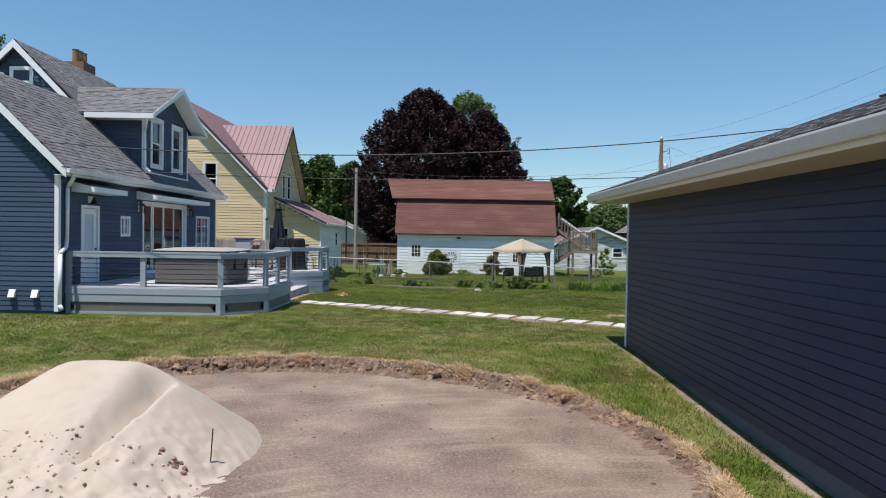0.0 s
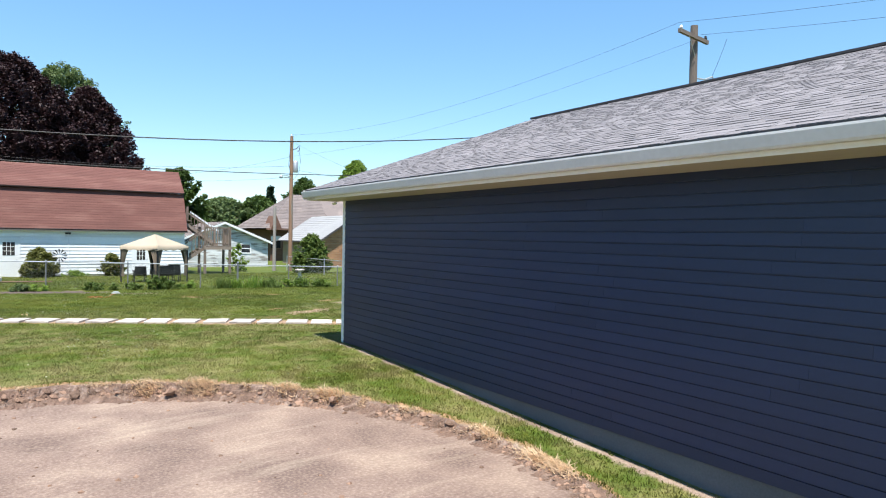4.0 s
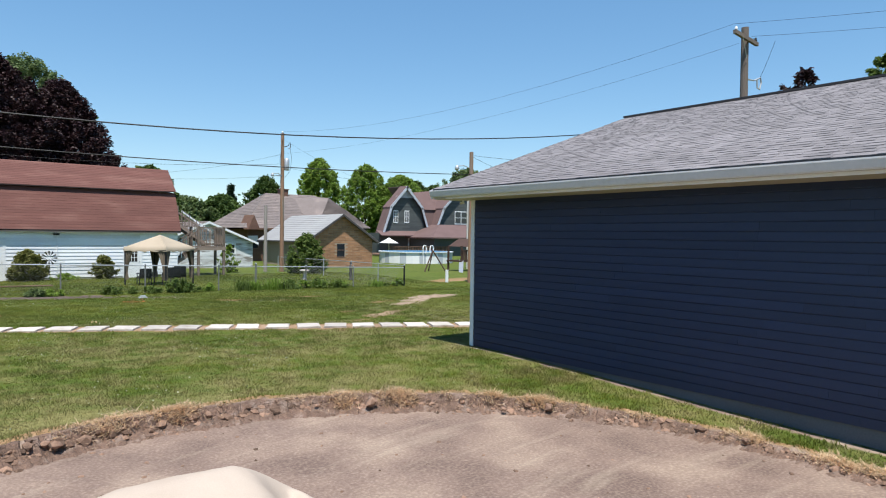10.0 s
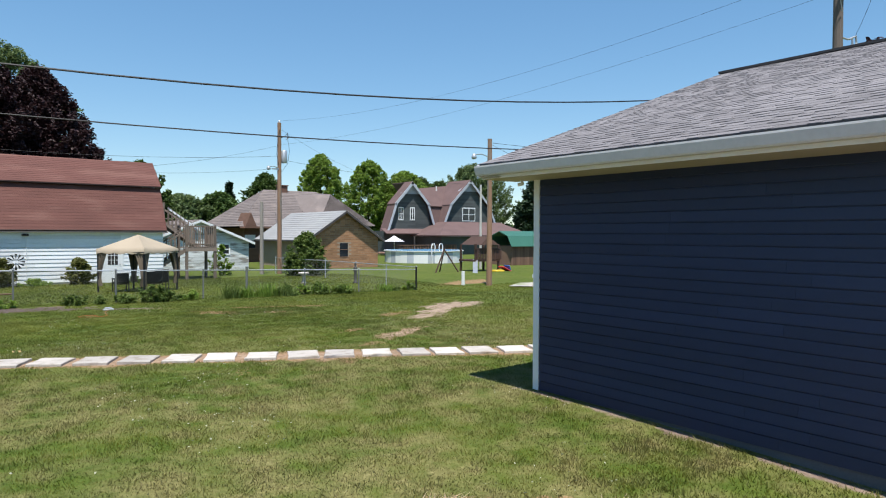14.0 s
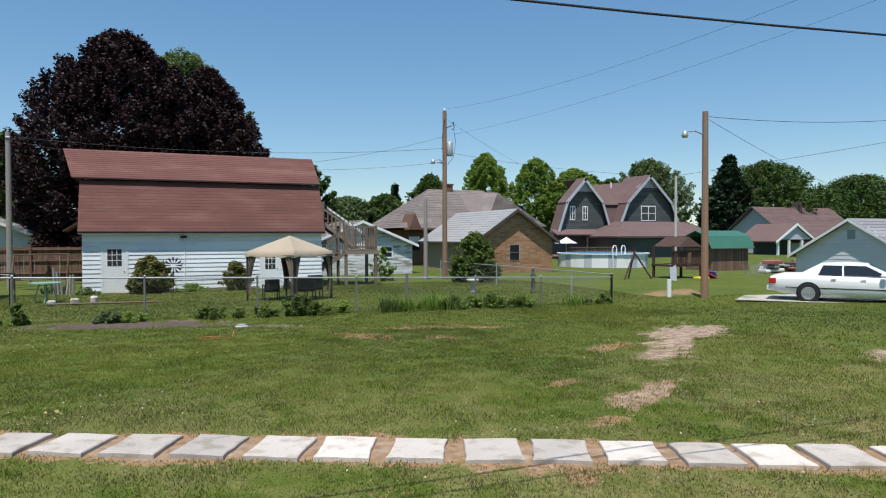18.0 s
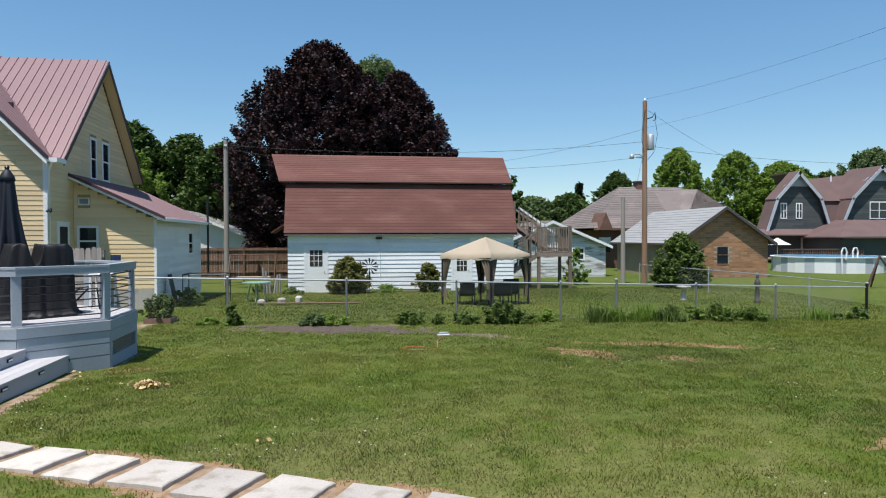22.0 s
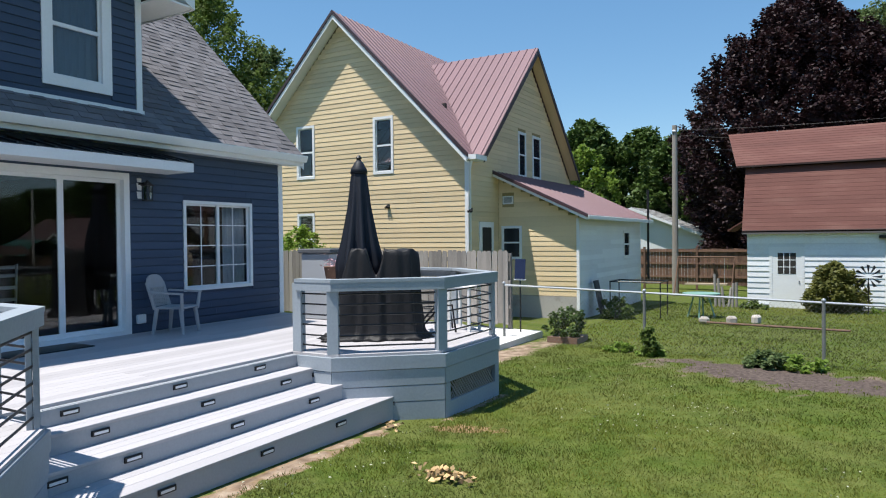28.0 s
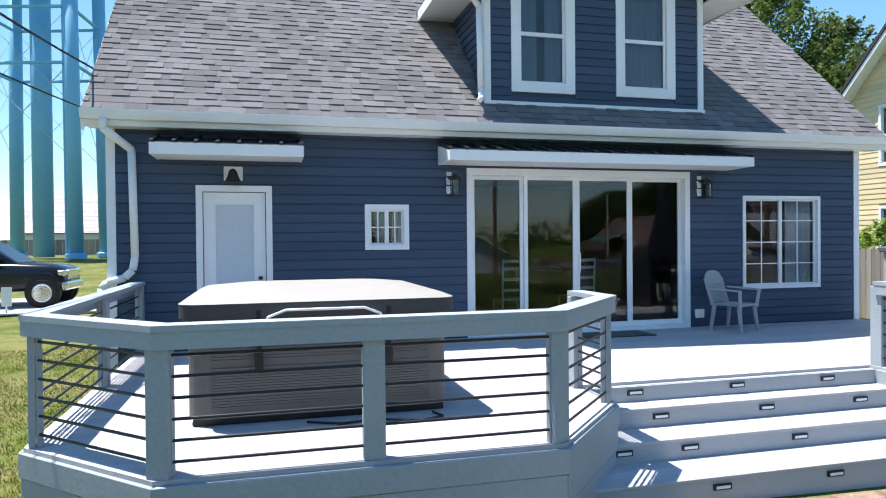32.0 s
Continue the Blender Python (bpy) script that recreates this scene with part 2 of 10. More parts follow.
    def slab(self, pts, off):
        """A flat polygon in space, thickened by the vector off."""
        n, off = len(pts), Vector(off)
        a = [Vector(p) for p in pts]
        v = a + [p + off for p in a]
        return self.add(v, [tuple(range(n - 1, -1, -1)), tuple(range(n, 2 * n))] + [(i, (i + 1) % n, n + (i + 1) % n, n + i) for i in range(n)])

    def tube(self, p, q, r0, r1=None, n=8, caps=True):
        p, q = Vector(p), Vector(q)
        r1 = r0 if r1 is None else r1
        w = (q - p).normalized()
        a = w.orthogonal().normalized()
        b = w.cross(a)
        ring = [(math.cos(2 * math.pi * i / n), math.sin(2 * math.pi * i / n)) for i in range(n)]
        v = [p + (a * c + b * s) * r0 for c, s in ring] + [q + (a * c + b * s) * r1 for c, s in ring]
        f = [(i, (i + 1) % n, n + (i + 1) % n, n + i) for i in range(n)]
        if caps:
            f += [tuple(range(n - 1, -1, -1)), tuple(range(n, 2 * n))]
        return self.add(v, f)

    def path(self, pts, r, n=6):
        """One bent tube through the points, with shared rings."""
        pts = [Vector(p) for p in pts]
        v, f = [], []
        a = None
        for i, p in enumerate(pts):
            w = (pts[min(i + 1, len(pts) - 1)] - pts[max(i - 1, 0)])
            w = w.normalized() if w.length > 1e-6 else Vector((0, 0, 1))
            a = w.orthogonal() if a is None else a - w * a.dot(w)
            a.normalize()
            b = w.cross(a)
            v += [p + (a * math.cos(2 * math.pi * j / n) + b * math.sin(2 * math.pi * j / n)) * r for j in range(n)]
        for k in range(len(pts) - 1):
            f += [(k * n + j, k * n + (j + 1) % n, (k + 1) * n + (j + 1) % n, (k + 1) * n + j) for j in range(n)]
        f += [tuple(range(n - 1, -1, -1)), tuple(range((len(pts) - 1) * n, len(pts) * n))]
        return self.add(v, f)

    def lathe(self, profile, n=20, at=(0, 0, 0), squash=(1, 1)):
        """Rings of (radius, height) round an upright axis."""
        v, f = [], []
        for r, z in profile:
            v += [(at[0] + r * squash[0] * math.cos(2 * math.pi * i / n), at[1] + r * squash[1] * math.sin(2 * math.pi * i / n), at[2] + z) for i in range(n)]
        for k in range(len(profile) - 1):
            f += [(k * n + i, k * n + (i + 1) % n, (k + 1) * n + (i + 1) % n, (k + 1) * n + i) for i in range(n)]
        f += [tuple(range(n - 1, -1, -1)), tuple(range((len(profile) - 1) * n, len(profile) * n))]
        return self.add(v, f)

    def mesh(self, name, mat, smooth=False):
        me = bpy.data.meshes.new(name)
        me.from_pydata(self.v, [], self.f)
        me.materials.append(mat)
        if smooth:
            me.polygons.foreach_set("use_smooth", [True] * len(me.polygons))
        me.update()
        return me


def thing(name, at, label, category, group="", kind=""):
    ob = new(name)
    ob.empty_display_size = 0.2
    ob.location = at
    return tagged(ob, label, category, group, kind)


def hang(ob, parent):
    """Make ob, built in world metres, a child of a thing or a part."""
    ob.parent = parent
    if parent.type == "EMPTY":
        ob.matrix_parent_inverse = Matrix.Translation(parent.location).inverted()
    return ob


def part(name, mb, mat, parent, label="", smooth=False):
    return tagged(hang(new(name, mb.mesh(name, mat, smooth)), parent), label)


def single(name, mb, mat, label, category, group="", kind="", smooth=False):
    return tagged(new(name, mb.mesh(name, mat, smooth)), label, category, group, kind)


def placed(name, mesh, parent, m):
    """One more object on a shared mesh, at the world matrix m, under parent."""
    ob = hang(new(name, mesh), parent)
    ob.matrix_basis = m
    return ob


def wall_frame(axis, at, sign):
    """The frame of an upright wall: s runs along world x or y, then outwards, then up."""
    a, n = (Vector((0, 1, 0)), Vector((sign, 0, 0))) if axis == "x" else (Vector((1, 0, 0)), Vector((0, sign, 0)))
    m = Matrix((a, n, Vector((0, 0, 1)))).transposed().to_4x4()
    m.translation = (at, 0, 0) if axis == "x" else (0, at, 0)
    return m


def lap_mesh(name, h, mat, proud=0.022, taper=0.5):
    g = min(0.016, 0.12 * h)
    sec = [(0, 0), (proud, 0), (proud * taper, h - g), (0.001, h - g * 0.8), (0.001, h + 0.002), (0, h + 0.002)]
    k = len(sec)
    v = [(s, y, z) for s in (0, 1) for y, z in sec]
    me = bpy.data.meshes.new(name)
    me.from_pydata(v, [], [tuple(range(k)), tuple(range(2 * k - 1, k - 1, -1))] + [((i + 1) % k, i, k + i, k + (i + 1) % k) for i in range(k)])
    me.materials.append(mat)
    return me


def siding(parent, me, h, m, z0, z1, span, holes=(), seam=3.6, seed=1):
    """Courses of lapped boards on the wall frame m; span(z) gives the ends of a course; holes are (s0, s1, z0, z1)."""
    rnd = random.Random(seed)
    z = z0
    while z < z1 - 0.02:
        hh = min(h, z1 - z)
        a, b = span(z + 0.5 * hh)
        cuts = [(a, b)]
        for s0, s1, h0, h1 in holes:
            if h0 < z + hh - 0.01 and h1 > z + 0.03:
                cuts = [p for c in cuts for p in ((c[0], min(c[1], s0)), (max(c[0], s1), c[1])) if p[1] - p[0] > 0.01]
        for c0, c1 in cuts:
            s = c0
            nxt = c0 + rnd.uniform(0.4, 1.0) * seam
            while s < c1 - 0.001:
                e = c1 if nxt > c1 - 0.4 else nxt
                placed("siding_board", me, parent, m @ Matrix.Translation((s, 0, z)) @ Matrix.Diagonal((e - s - 0.0015, 1, hh / h, 1)))
                s, nxt = e, e + seam
        z += h


def wall_boxes(m, s0, s1, z0, z1, holes, thick):
    """A straight wall with openings right through, as blocks between them."""
    mb = MB(m)
    edges = sorted({s0, s1, *[min(max(x, s0), s1) for h in holes for x in h[:2]]})
    for a, b in zip(edges, edges[1:]):
        if b - a < 1e-4:
            continue
        z = z0
        for h in sorted([h for h in holes if h[0] <= a + 1e-4 and h[1] >= b - 1e-4], key=lambda h: h[2]):
            if h[2] > z:
                mb.box(a, -thick, z, b, 0, h[2])
            z = h[3]
        if z < z1:
            mb.box(a, -thick, z, b, 0, z1)
    return mb


def window(parent, m, s0, s1, z0, z1, sash="double", grid=(0, 0), trim=0.09, depth=0.03, label="white framed window", curtain=None, back=False):
    """A framed window in the wall frame m: casing, sashes, glass, glazing bars."""
    w = part("window", MB(m).frame_ring(s0, s1, z0, z1, trim, -0.06, depth), WHITE, parent, label)
    a, b, c, d = s0 + trim, s1 - trim, z0 + trim, z1 - trim
    g = MB(m).box(a, -0.052, c, b, -0.046, d)
    p = part("pane", g, GLASS, w)
    p.visible_shadow = False
    if back:
        part("pane", MB(m).box(a, 0.001, c, b, 0.006, d), DARKPANE, w)
        part("sash", MB(m).box(a, 0.006, (c + d) / 2 - 0.025, b, 0.02, (c + d) / 2 + 0.025), WHITE, w)
    bars = MB(m)
    t = 0.028
    if sash == "double":
        mid = (c + d) / 2
        bars.box(a, -0.065, mid - t, b, -0.02, mid + t)
    elif sash == "slide":
        mid = (a + b) / 2
        bars.box(mid - t, -0.065, c, mid + t, -0.015, d)
    for x0, x1 in ((a, a + t), (b - t, b)):
        bars.box(x0, -0.06, c, x1, -0.03, d)
    for y0, y1 in ((c, c + t), (d - t, d)):
        bars.box(a + t, -0.06, y0, b - t, -0.03, y1)
    part("sash", bars, WHITE, w)
    if grid[0]:
        for i in range(1, grid[0]):
            x = a + (b - a) * i / grid[0]
            part("glazing_bar", MB(m).box(x - 0.008, -0.045, c + t, x + 0.008, -0.036, d - t), WHITE, w)
        for j in range(1, grid[1]):
            y = c + (d - c) * j / grid[1]
            part("glazing_bar", MB(m).box(a + t, -0.043, y - 0.008, b - t, -0.034, y + 0.008), WHITE, w)
    if curtain:
        cu = MB(m)
        for c0, c1 in curtain[1]:
            n = max(4, int((c1 - c0) * (b - a) / 0.05))
            xs = [a + (b - a) * (c0 + (c1 - c0) * i / n) for i in range(n + 1)]
            ys = [-0.11 - 0.022 * (i % 2) for i in range(n + 1)]
            v = [(x, y, z) for z in (c, d) for x, y in zip(xs, ys)]
            v += [(x, y - 0.004, z) for z in (c, d) for x, y in zip(xs, ys)]
            k = n + 1
            cu.add(v, [(i, i + 1, k + i + 1, k + i) for i in range(n)] + [(2 * k + i, 3 * k + i, 3 * k + i + 1, 2 * k + i + 1) for i in range(n)])
        part("curtain", cu, curtain[0], w)
    return w


def shingle_roof(parent, corner, along, up, width, length, mat_one, mat_all, keep=lambda s, t: True, near=lambda s, t: False, course=0.145, seed=3, thick=0.0115, holes=None):
    """Laminated shingle tabs in courses on a sloping plane; the nearest are parts of their own, the rest one joined mesh."""
    rnd = random.Random(seed)
    a, u = Vector(along).normalized(), Vector(up).normalized()
    nrm = a.cross(u)
    m = Matrix((a, u, nrm)).transposed().to_4x4()
    m.translation = Vector(corner)
    unit = MB().add([(0, 0, 0), (1, 0, 0), (1, 0, 1), (0, 0, 1), (1, 1, 0.12), (0, 1, 0.12)], [(0, 1, 2, 3), (3, 2, 4, 5), (0, 3, 5), (1, 4, 2)])
    me = unit.mesh("shingle", mat_one)
    rest, count, t, row, high = MB(m), 0, 0.0, 0, False
    while t < length:
        s = -rnd.random() * 0.3
        while s < width:
            w = rnd.choice((0.12, 0.16, 0.2, 0.26, 0.3))
            s0, s1 = max(0, s), min(width, s + w)
            s += w
            if s1 - s0 < 0.01 or not keep(0.5 * (s0 + s1), t + 0.5 * course):
                continue
            high = not high if rnd.random() < 0.85 else high
            h = thick * (1.45 if high else 0.6)
            top = min(course + 0.01, length - t)
            if near(s0, t) and count < 290:
                count += 1
                placed("shingle", me, parent, m @ Matrix.Translation((s0 + 0.001, t, 0)) @ Matrix.Diagonal((s1 - s0 - 0.002, top, h, 1)))
            else:
                rest.add([(s0, t, 0), (s1, t, 0), (s1, t, h), (s0, t, h), (s1, t + top, 0.002), (s0, t + top, 0.002)], [(0, 1, 2, 3), (3, 2, 4, 5), (0, 3, 5), (1, 4, 2)])
        t += course
        row += 1
    ob = part("shingles", rest, mat_all, parent)
    tagged(ob, kind="stuff")


# ---- ground ----
POOL, POOL_R = (-2.90, 4.27), 5.23


def clip(v, a, b):
    return max(a, min(b, v))


def lawn_z(x, y):
    z = -0.5 * clip((y - 18) / 26, 0, 1)
    z -= 0.012 * clip(x + 4, 0, 18) * clip((y - 18) / 10, 0, 1) * clip((40 - y) / 8, 0, 1)
    z += 0.018 * clip(-x - 13, 0, 62)
    return z - 0.034 * clip(10 - y, 0, 7.5) + 0.02 * noise.noise((x * 0.3, y * 0.3, 0))


def pool_edge(x, y):
    """Metres inside (+) or outside (-) the ragged edge of the stripped round."""
    a = math.atan2(y - POOL[1], x - POOL[0])
    r = POOL_R + 0.16 * noise.noise((math.cos(a) * 2.5, math.sin(a) * 2.5, 4)) + 0.09 * noise.noise((math.cos(a) * 14, math.sin(a) * 14, 7))
    return r - math.hypot(x - POOL[0], y - POOL[1])


def ground_z(x, y):
    z = lawn_z(x, y)
    if abs(x - POOL[0]) < 7 and abs(y - POOL[1]) < 7:
        e = pool_edge(x, y)
        floor_z = -0.235 + 0.025 * noise.noise((x * 0.7, y * 0.7, 2)) + 0.012 * noise.noise((x * 3, y * 3, 2))
        k = clip((e + 0.03) / 0.13, 0, 1)
        lip = 0.035 * math.exp(-((e + 0.10) / 0.09) ** 2) * (0.5 + noise.noise((x * 3, y * 3, 9)))
        lip += math.exp(-((e - 0.10) / 0.13) ** 2) * (0.06 * noise.noise((x * 6, y * 6, 3)) + 0.05 * noise.noise((x * 14, y * 14, 8)))
        return z * (1 - k) + min(floor_z, z - 0.01) * k + lip * (1 - k * 0.6)
    return z


# bare and parched patches: centre, radii, turn, strength of earth, strength of straw
PATCHES = [((9.9, 21.5), (1.5, 0.62), 0.67, 1.5, 0.6), ((8.0, 19.9), (1.25, 0.36), 0.75, 1.1, 0.6), ((6.7, 18.8), (0.6, 0.26), 0.7, 1.0, 0.7), ((4.7, 16.75), (0.85, 0.28), 0.5, 0.6, 0.7), ((4.1, 17.75), (0.5, 0.14), 0.35, 0.25, 0.7), ((3.5, 15.9), (0.35, 0.2), 0.3, 0.3, 0.6), ((0.5, 14.9), (0.4, 0.25), 0.9, 0.0, 0.36), ((2.2, 14.5), (0.4, 0.22), 0.2, 0.0, 0.55),
           ((4.5, 25.4), (1.1, 0.28), -0.35, 0.15, 0.8), ((3.2, 24.2), (0.35, 0.75), 0.5, 0.2, 0.8), ((6.1, 24.8), (1.5, 0.34), -0.6, 0.1, 0.75), ((4.6, 23.2), (0.7, 0.3), -0.4, 0.0, 0.6), ((8.9, 20.65), (0.9, 0.34), 0.72, 1.3, 0.7), ((7.2, 19.25), (0.9, 0.3), 0.72, 1.2, 0.7), ((6.8, 20.3), (0.8, 0.3), 0.5, 0.2, 0.65), ((-1.7, 29.0), (1.9, 0.85), -0.25, 1.3, 0.0), ((1.3, 27.6), (1.1, 0.3), -0.5, 0.8, 0.2), ((2.6, 26.6), (0.5, 0.2), -0.6, 0.4, 0.5), ((-4.9, 23.5), (0.4, 0.25), 0.3, 0.1, 0.6),
           ((3.05, 4.5), (0.085, 7.0), 0, 0.9, 0.35), ((11.2, 16.1), (1.3, 0.75), -0.9, 1.1, 0.4), ((-5.68, 21.3), (0.10, 2.3), 0, 0.9, 0.9), ((-5.3, 24.6), (0.07, 1.0), 0, 0.6, 0.6), ((-6.85, 29.0), (0.35, 1.9), 0, 0.8, 0.5), ((20, 33), (3, 1), 0.4, 0.2, 0.7)]


def patch_at(x, y):
    bare = straw = 0.0
    for (cx, cy), (rx, ry), a, eb, es in PATCHES:
        dx, dy = x - cx, y - cy
        if abs(dx) > 8 or abs(dy) > 8:
            continue
        u, v = (dx * math.cos(a) + dy * math.sin(a)) / rx, (-dx * math.sin(a) + dy * math.cos(a)) / ry
        k = clip(1.5 - math.hypot(u, v) + 0.8 * noise.noise((x * 1.3, y * 1.3, 5)) + 0.7 * noise.noise((x * 4.1, y * 4.1, 2)) + 0.45 * noise.noise((x * 9.3, y * 9.3, 6)), 0, 1)
        bare, straw = max(bare, eb * k), max(straw, es * k)
    t = (y - 18.55) + (x + 4.4) * 0.505
    if -5 < x < 9 and abs(t) < 0.8:
        k = clip(1.35 - abs(t) / 0.47 + 0.55 * noise.noise((x * 1.3, y * 1.3, 1)) + 0.5 * noise.noise((x * 4.5, y * 4.5, 3)), 0, 1)
        bare, straw = max(bare, 0.55 * k), max(straw, 1.0 * k)
    if abs(x - POOL[0]) < 7 and abs(y - POOL[1]) < 7:
        e = pool_edge(x, y)
        bare = max(bare, clip((e + 0.06) / 0.08, 0, 1) * 1.5)
        straw = max(straw, 0.75 * math.exp(-((e + 0.10) / 0.10) ** 2))
    return clip(bare, 0, 1.5), clip(straw, 0, 1)


def steps(a, b, d):
    n = max(1, round((b - a) / d))
    return [a + (b - a) * i / n for i in range(n)]


def ground_material():
    m = bpy.data.materials.new("lawn_and_earth")
    m.use_nodes = True
    n, l = m.node_tree.nodes, m.node_tree.links
    b = n["Principled BSDF"]
    pos = n.new("ShaderNodeNewGeometry").outputs["Position"]

    def noise_at(scale, detail=5.0):
        t = n.new("ShaderNodeTexNoise")
        t.inputs["Scale"].default_value, t.inputs["Detail"].default_value = scale, detail
        l.new(pos, t.inputs["Vector"])
        return t.outputs["Fac"]

    def ramp(fac, stops):
        r = n.new("ShaderNodeValToRGB")
        while len(r.color_ramp.elements) < len(stops):
            r.color_ramp.elements.new(0.5)
        for e, (p, c) in zip(r.color_ramp.elements, stops):
            e.position, e.color = p, (*c, 1)
        l.new(fac, r.inputs[0])
        return r.outputs[0]

    def mix(fac, a, c):
        x = n.new("ShaderNodeMix")
        x.data_type = "RGBA"
        l.new(fac, x.inputs["Factor"]), l.new(a, x.inputs["A"]), l.new(c, x.inputs["B"])
        return x.outputs["Result"]

    def math_node(op, a, c):
        x = n.new("ShaderNodeMath")
        x.operation, x.use_clamp = op, True
        l.new(a, x.inputs[0])
        if isinstance(c, float):
            x.inputs[1].default_value = c
        else:
            l.new(c, x.inputs[1])
        return x.outputs[0]

    grass = ramp(sward_factor(n, l, pos), [(0.05, (0.040, 0.068, 0.010)), (0.45, (0.066, 0.098, 0.014)), (0.95, (0.110, 0.135, 0.022))])
    tuft = ramp(noise_at(38.0, 9.0), [(0.36, (0.026, 0.048, 0.008)), (0.52, (0.078, 0.116, 0.019)), (0.66, (0.160, 0.185, 0.050))])
    half = n.new("ShaderNodeValue")
    half.outputs[0].default_value = 0.5
    clump = ramp(noise_at(5.5, 6.0), [(0.36, (0.042, 0.070, 0.011)), (0.52, (0.078, 0.112, 0.018)), (0.66, (0.125, 0.150, 0.034))])
    third = n.new("ShaderNodeValue")
    third.outputs[0].default_value = 0.42
    grass = mix(third.outputs[0], mix(half.outputs[0], grass, tuft), clump)
    parched = ramp(noise_at(18.0, 8.0), [(0.3, (0.125, 0.115, 0.042)), (0.6, (0.225, 0.198, 0.082)), (0.8, (0.34, 0.285, 0.14))])
    grass = mix(dry_factor(n, l, pos), grass, parched)
    straw = ramp(noise_at(14.0, 8.0), [(0.3, (0.20, 0.118, 0.060)), (0.6, (0.325, 0.200, 0.115)), (0.8, (0.44, 0.31, 0.19))])
    earth = ramp(noise_at(1.1, 9.0), [(0.34, (0.105, 0.070, 0.057)), (0.5, (0.200, 0.140, 0.112)), (0.66, (0.33, 0.250, 0.190))])
    speck = ramp(noise_at(30.0, 6.0), [(0.32, (0.150, 0.108, 0.090)), (0.52, (0.235, 0.174, 0.144)), (0.72, (0.38, 0.30, 0.24))])
    earth = mix(half.outputs[0], earth, speck)
    # swept arcs left by the digger round the stripped circle
    sub_, ang, sep, com = n.new("ShaderNodeVectorMath"), n.new("ShaderNodeMath"), n.new("ShaderNodeSeparateXYZ"), n.new("ShaderNodeCombineXYZ")
    sub_.operation, sub_.inputs[1].default_value, ang.operation = "SUBTRACT", (1.5, -3.5, 0), "ARCTAN2"
    flat = n.new("ShaderNodeVectorMath")
    flat.operation, flat.inputs[1].default_value = "MULTIPLY", (1, 1, 0)
    dist_ = n.new("ShaderNodeVectorMath")
    dist_.operation = "LENGTH"
    l.new(pos, sub_.inputs[0]), l.new(sub_.outputs[0], flat.inputs[0]), l.new(flat.outputs[0], dist_.inputs[0]), l.new(flat.outputs[0], sep.inputs[0])
    l.new(sep.outputs[1], ang.inputs[0]), l.new(sep.outputs[0], ang.inputs[1])
    l.new(dist_.outputs["Value"], com.inputs[0]), l.new(ang.outputs[0], com.inputs[1])
    arc = n.new("ShaderNodeTexNoise")
    arc.inputs["Scale"].default_value, arc.inputs["Detail"].default_value = 4.2, 7.0
    l.new(com.outputs[0], arc.inputs["Vector"])
    r3 = n.new("ShaderNodeMapRange")
    r3.inputs["From Min"].default_value, r3.inputs["From Max"].default_value, r3.inputs["To Max"].default_value = 0.55, 0.68, 0.26
    l.new(arc.outputs["Fac"], r3.inputs["Value"])
    dusty = ramp(noise_at(22.0, 6.0), [(0.3, (0.34, 0.275, 0.21)), (0.7, (0.50, 0.415, 0.32))])
    earth = mix(r3.outputs[0], earth, dusty)
    # the worn trail across the lawn is sandier than the stripped round
    sep2, north = n.new("ShaderNodeSeparateXYZ"), n.new("ShaderNodeMapRange")
    l.new(pos, sep2.inputs[0]), l.new(sep2.outputs[1], north.inputs["Value"])
    north.inputs["From Min"].default_value, north.inputs["From Max"].default_value = 11.0, 13.0
    tan = ramp(noise_at(6.0, 8.0), [(0.32, (0.17, 0.118, 0.082)), (0.52, (0.30, 0.222, 0.160)), (0.7, (0.42, 0.33, 0.245))])
    earth = mix(north.outputs[0], earth, tan)
    at1, at2 = n.new("ShaderNodeAttribute"), n.new("ShaderNodeAttribute")
    at3 = n.new("ShaderNodeAttribute")
    at3.attribute_name = "tilled"
    loam = ramp(noise_at(16.0, 8.0), [(0.3, (0.05, 0.038, 0.034)), (0.55, (0.115, 0.088, 0.075)), (0.8, (0.19, 0.15, 0.125))])
    earth = mix(at3.outputs["Fac"], earth, loam)
    at1.attribute_name, at2.attribute_name = "bare", "straw"
    rough_noise = noise_at(11.0, 6.0)
    k2 = math_node("GREATER_THAN", math_node("ADD", at2.outputs["Fac"], math_node("SUBTRACT", rough_noise, 0.5)), 0.42)
    k2 = math_node("MULTIPLY", k2, math_node("ADD", at2.outputs["Fac"], 0.25))
    colour = mix(k2, grass, straw)
    k1 = math_node("MULTIPLY", math_node("SUBTRACT", math_node("ADD", at1.outputs["Fac"], math_node("SUBTRACT", rough_noise, 0.3)), 0.45), 2.2)
    colour = mix(k1, colour, earth)
    l.new(colour, b.inputs["Base Color"])
    b.inputs["Roughness"].default_value, b.inputs["Specular IOR Level"].default_value = 0.95, 0.1
    bp = n.new("ShaderNodeBump")
    bp.inputs["Strength"].default_value, bp.inputs["Distance"].default_value = 0.6, 0.03
    l.new(noise_at(35.0, 8.0), bp.inputs["Height"]), l.new(bp.outputs[0], b.inputs["Normal"])
    return m


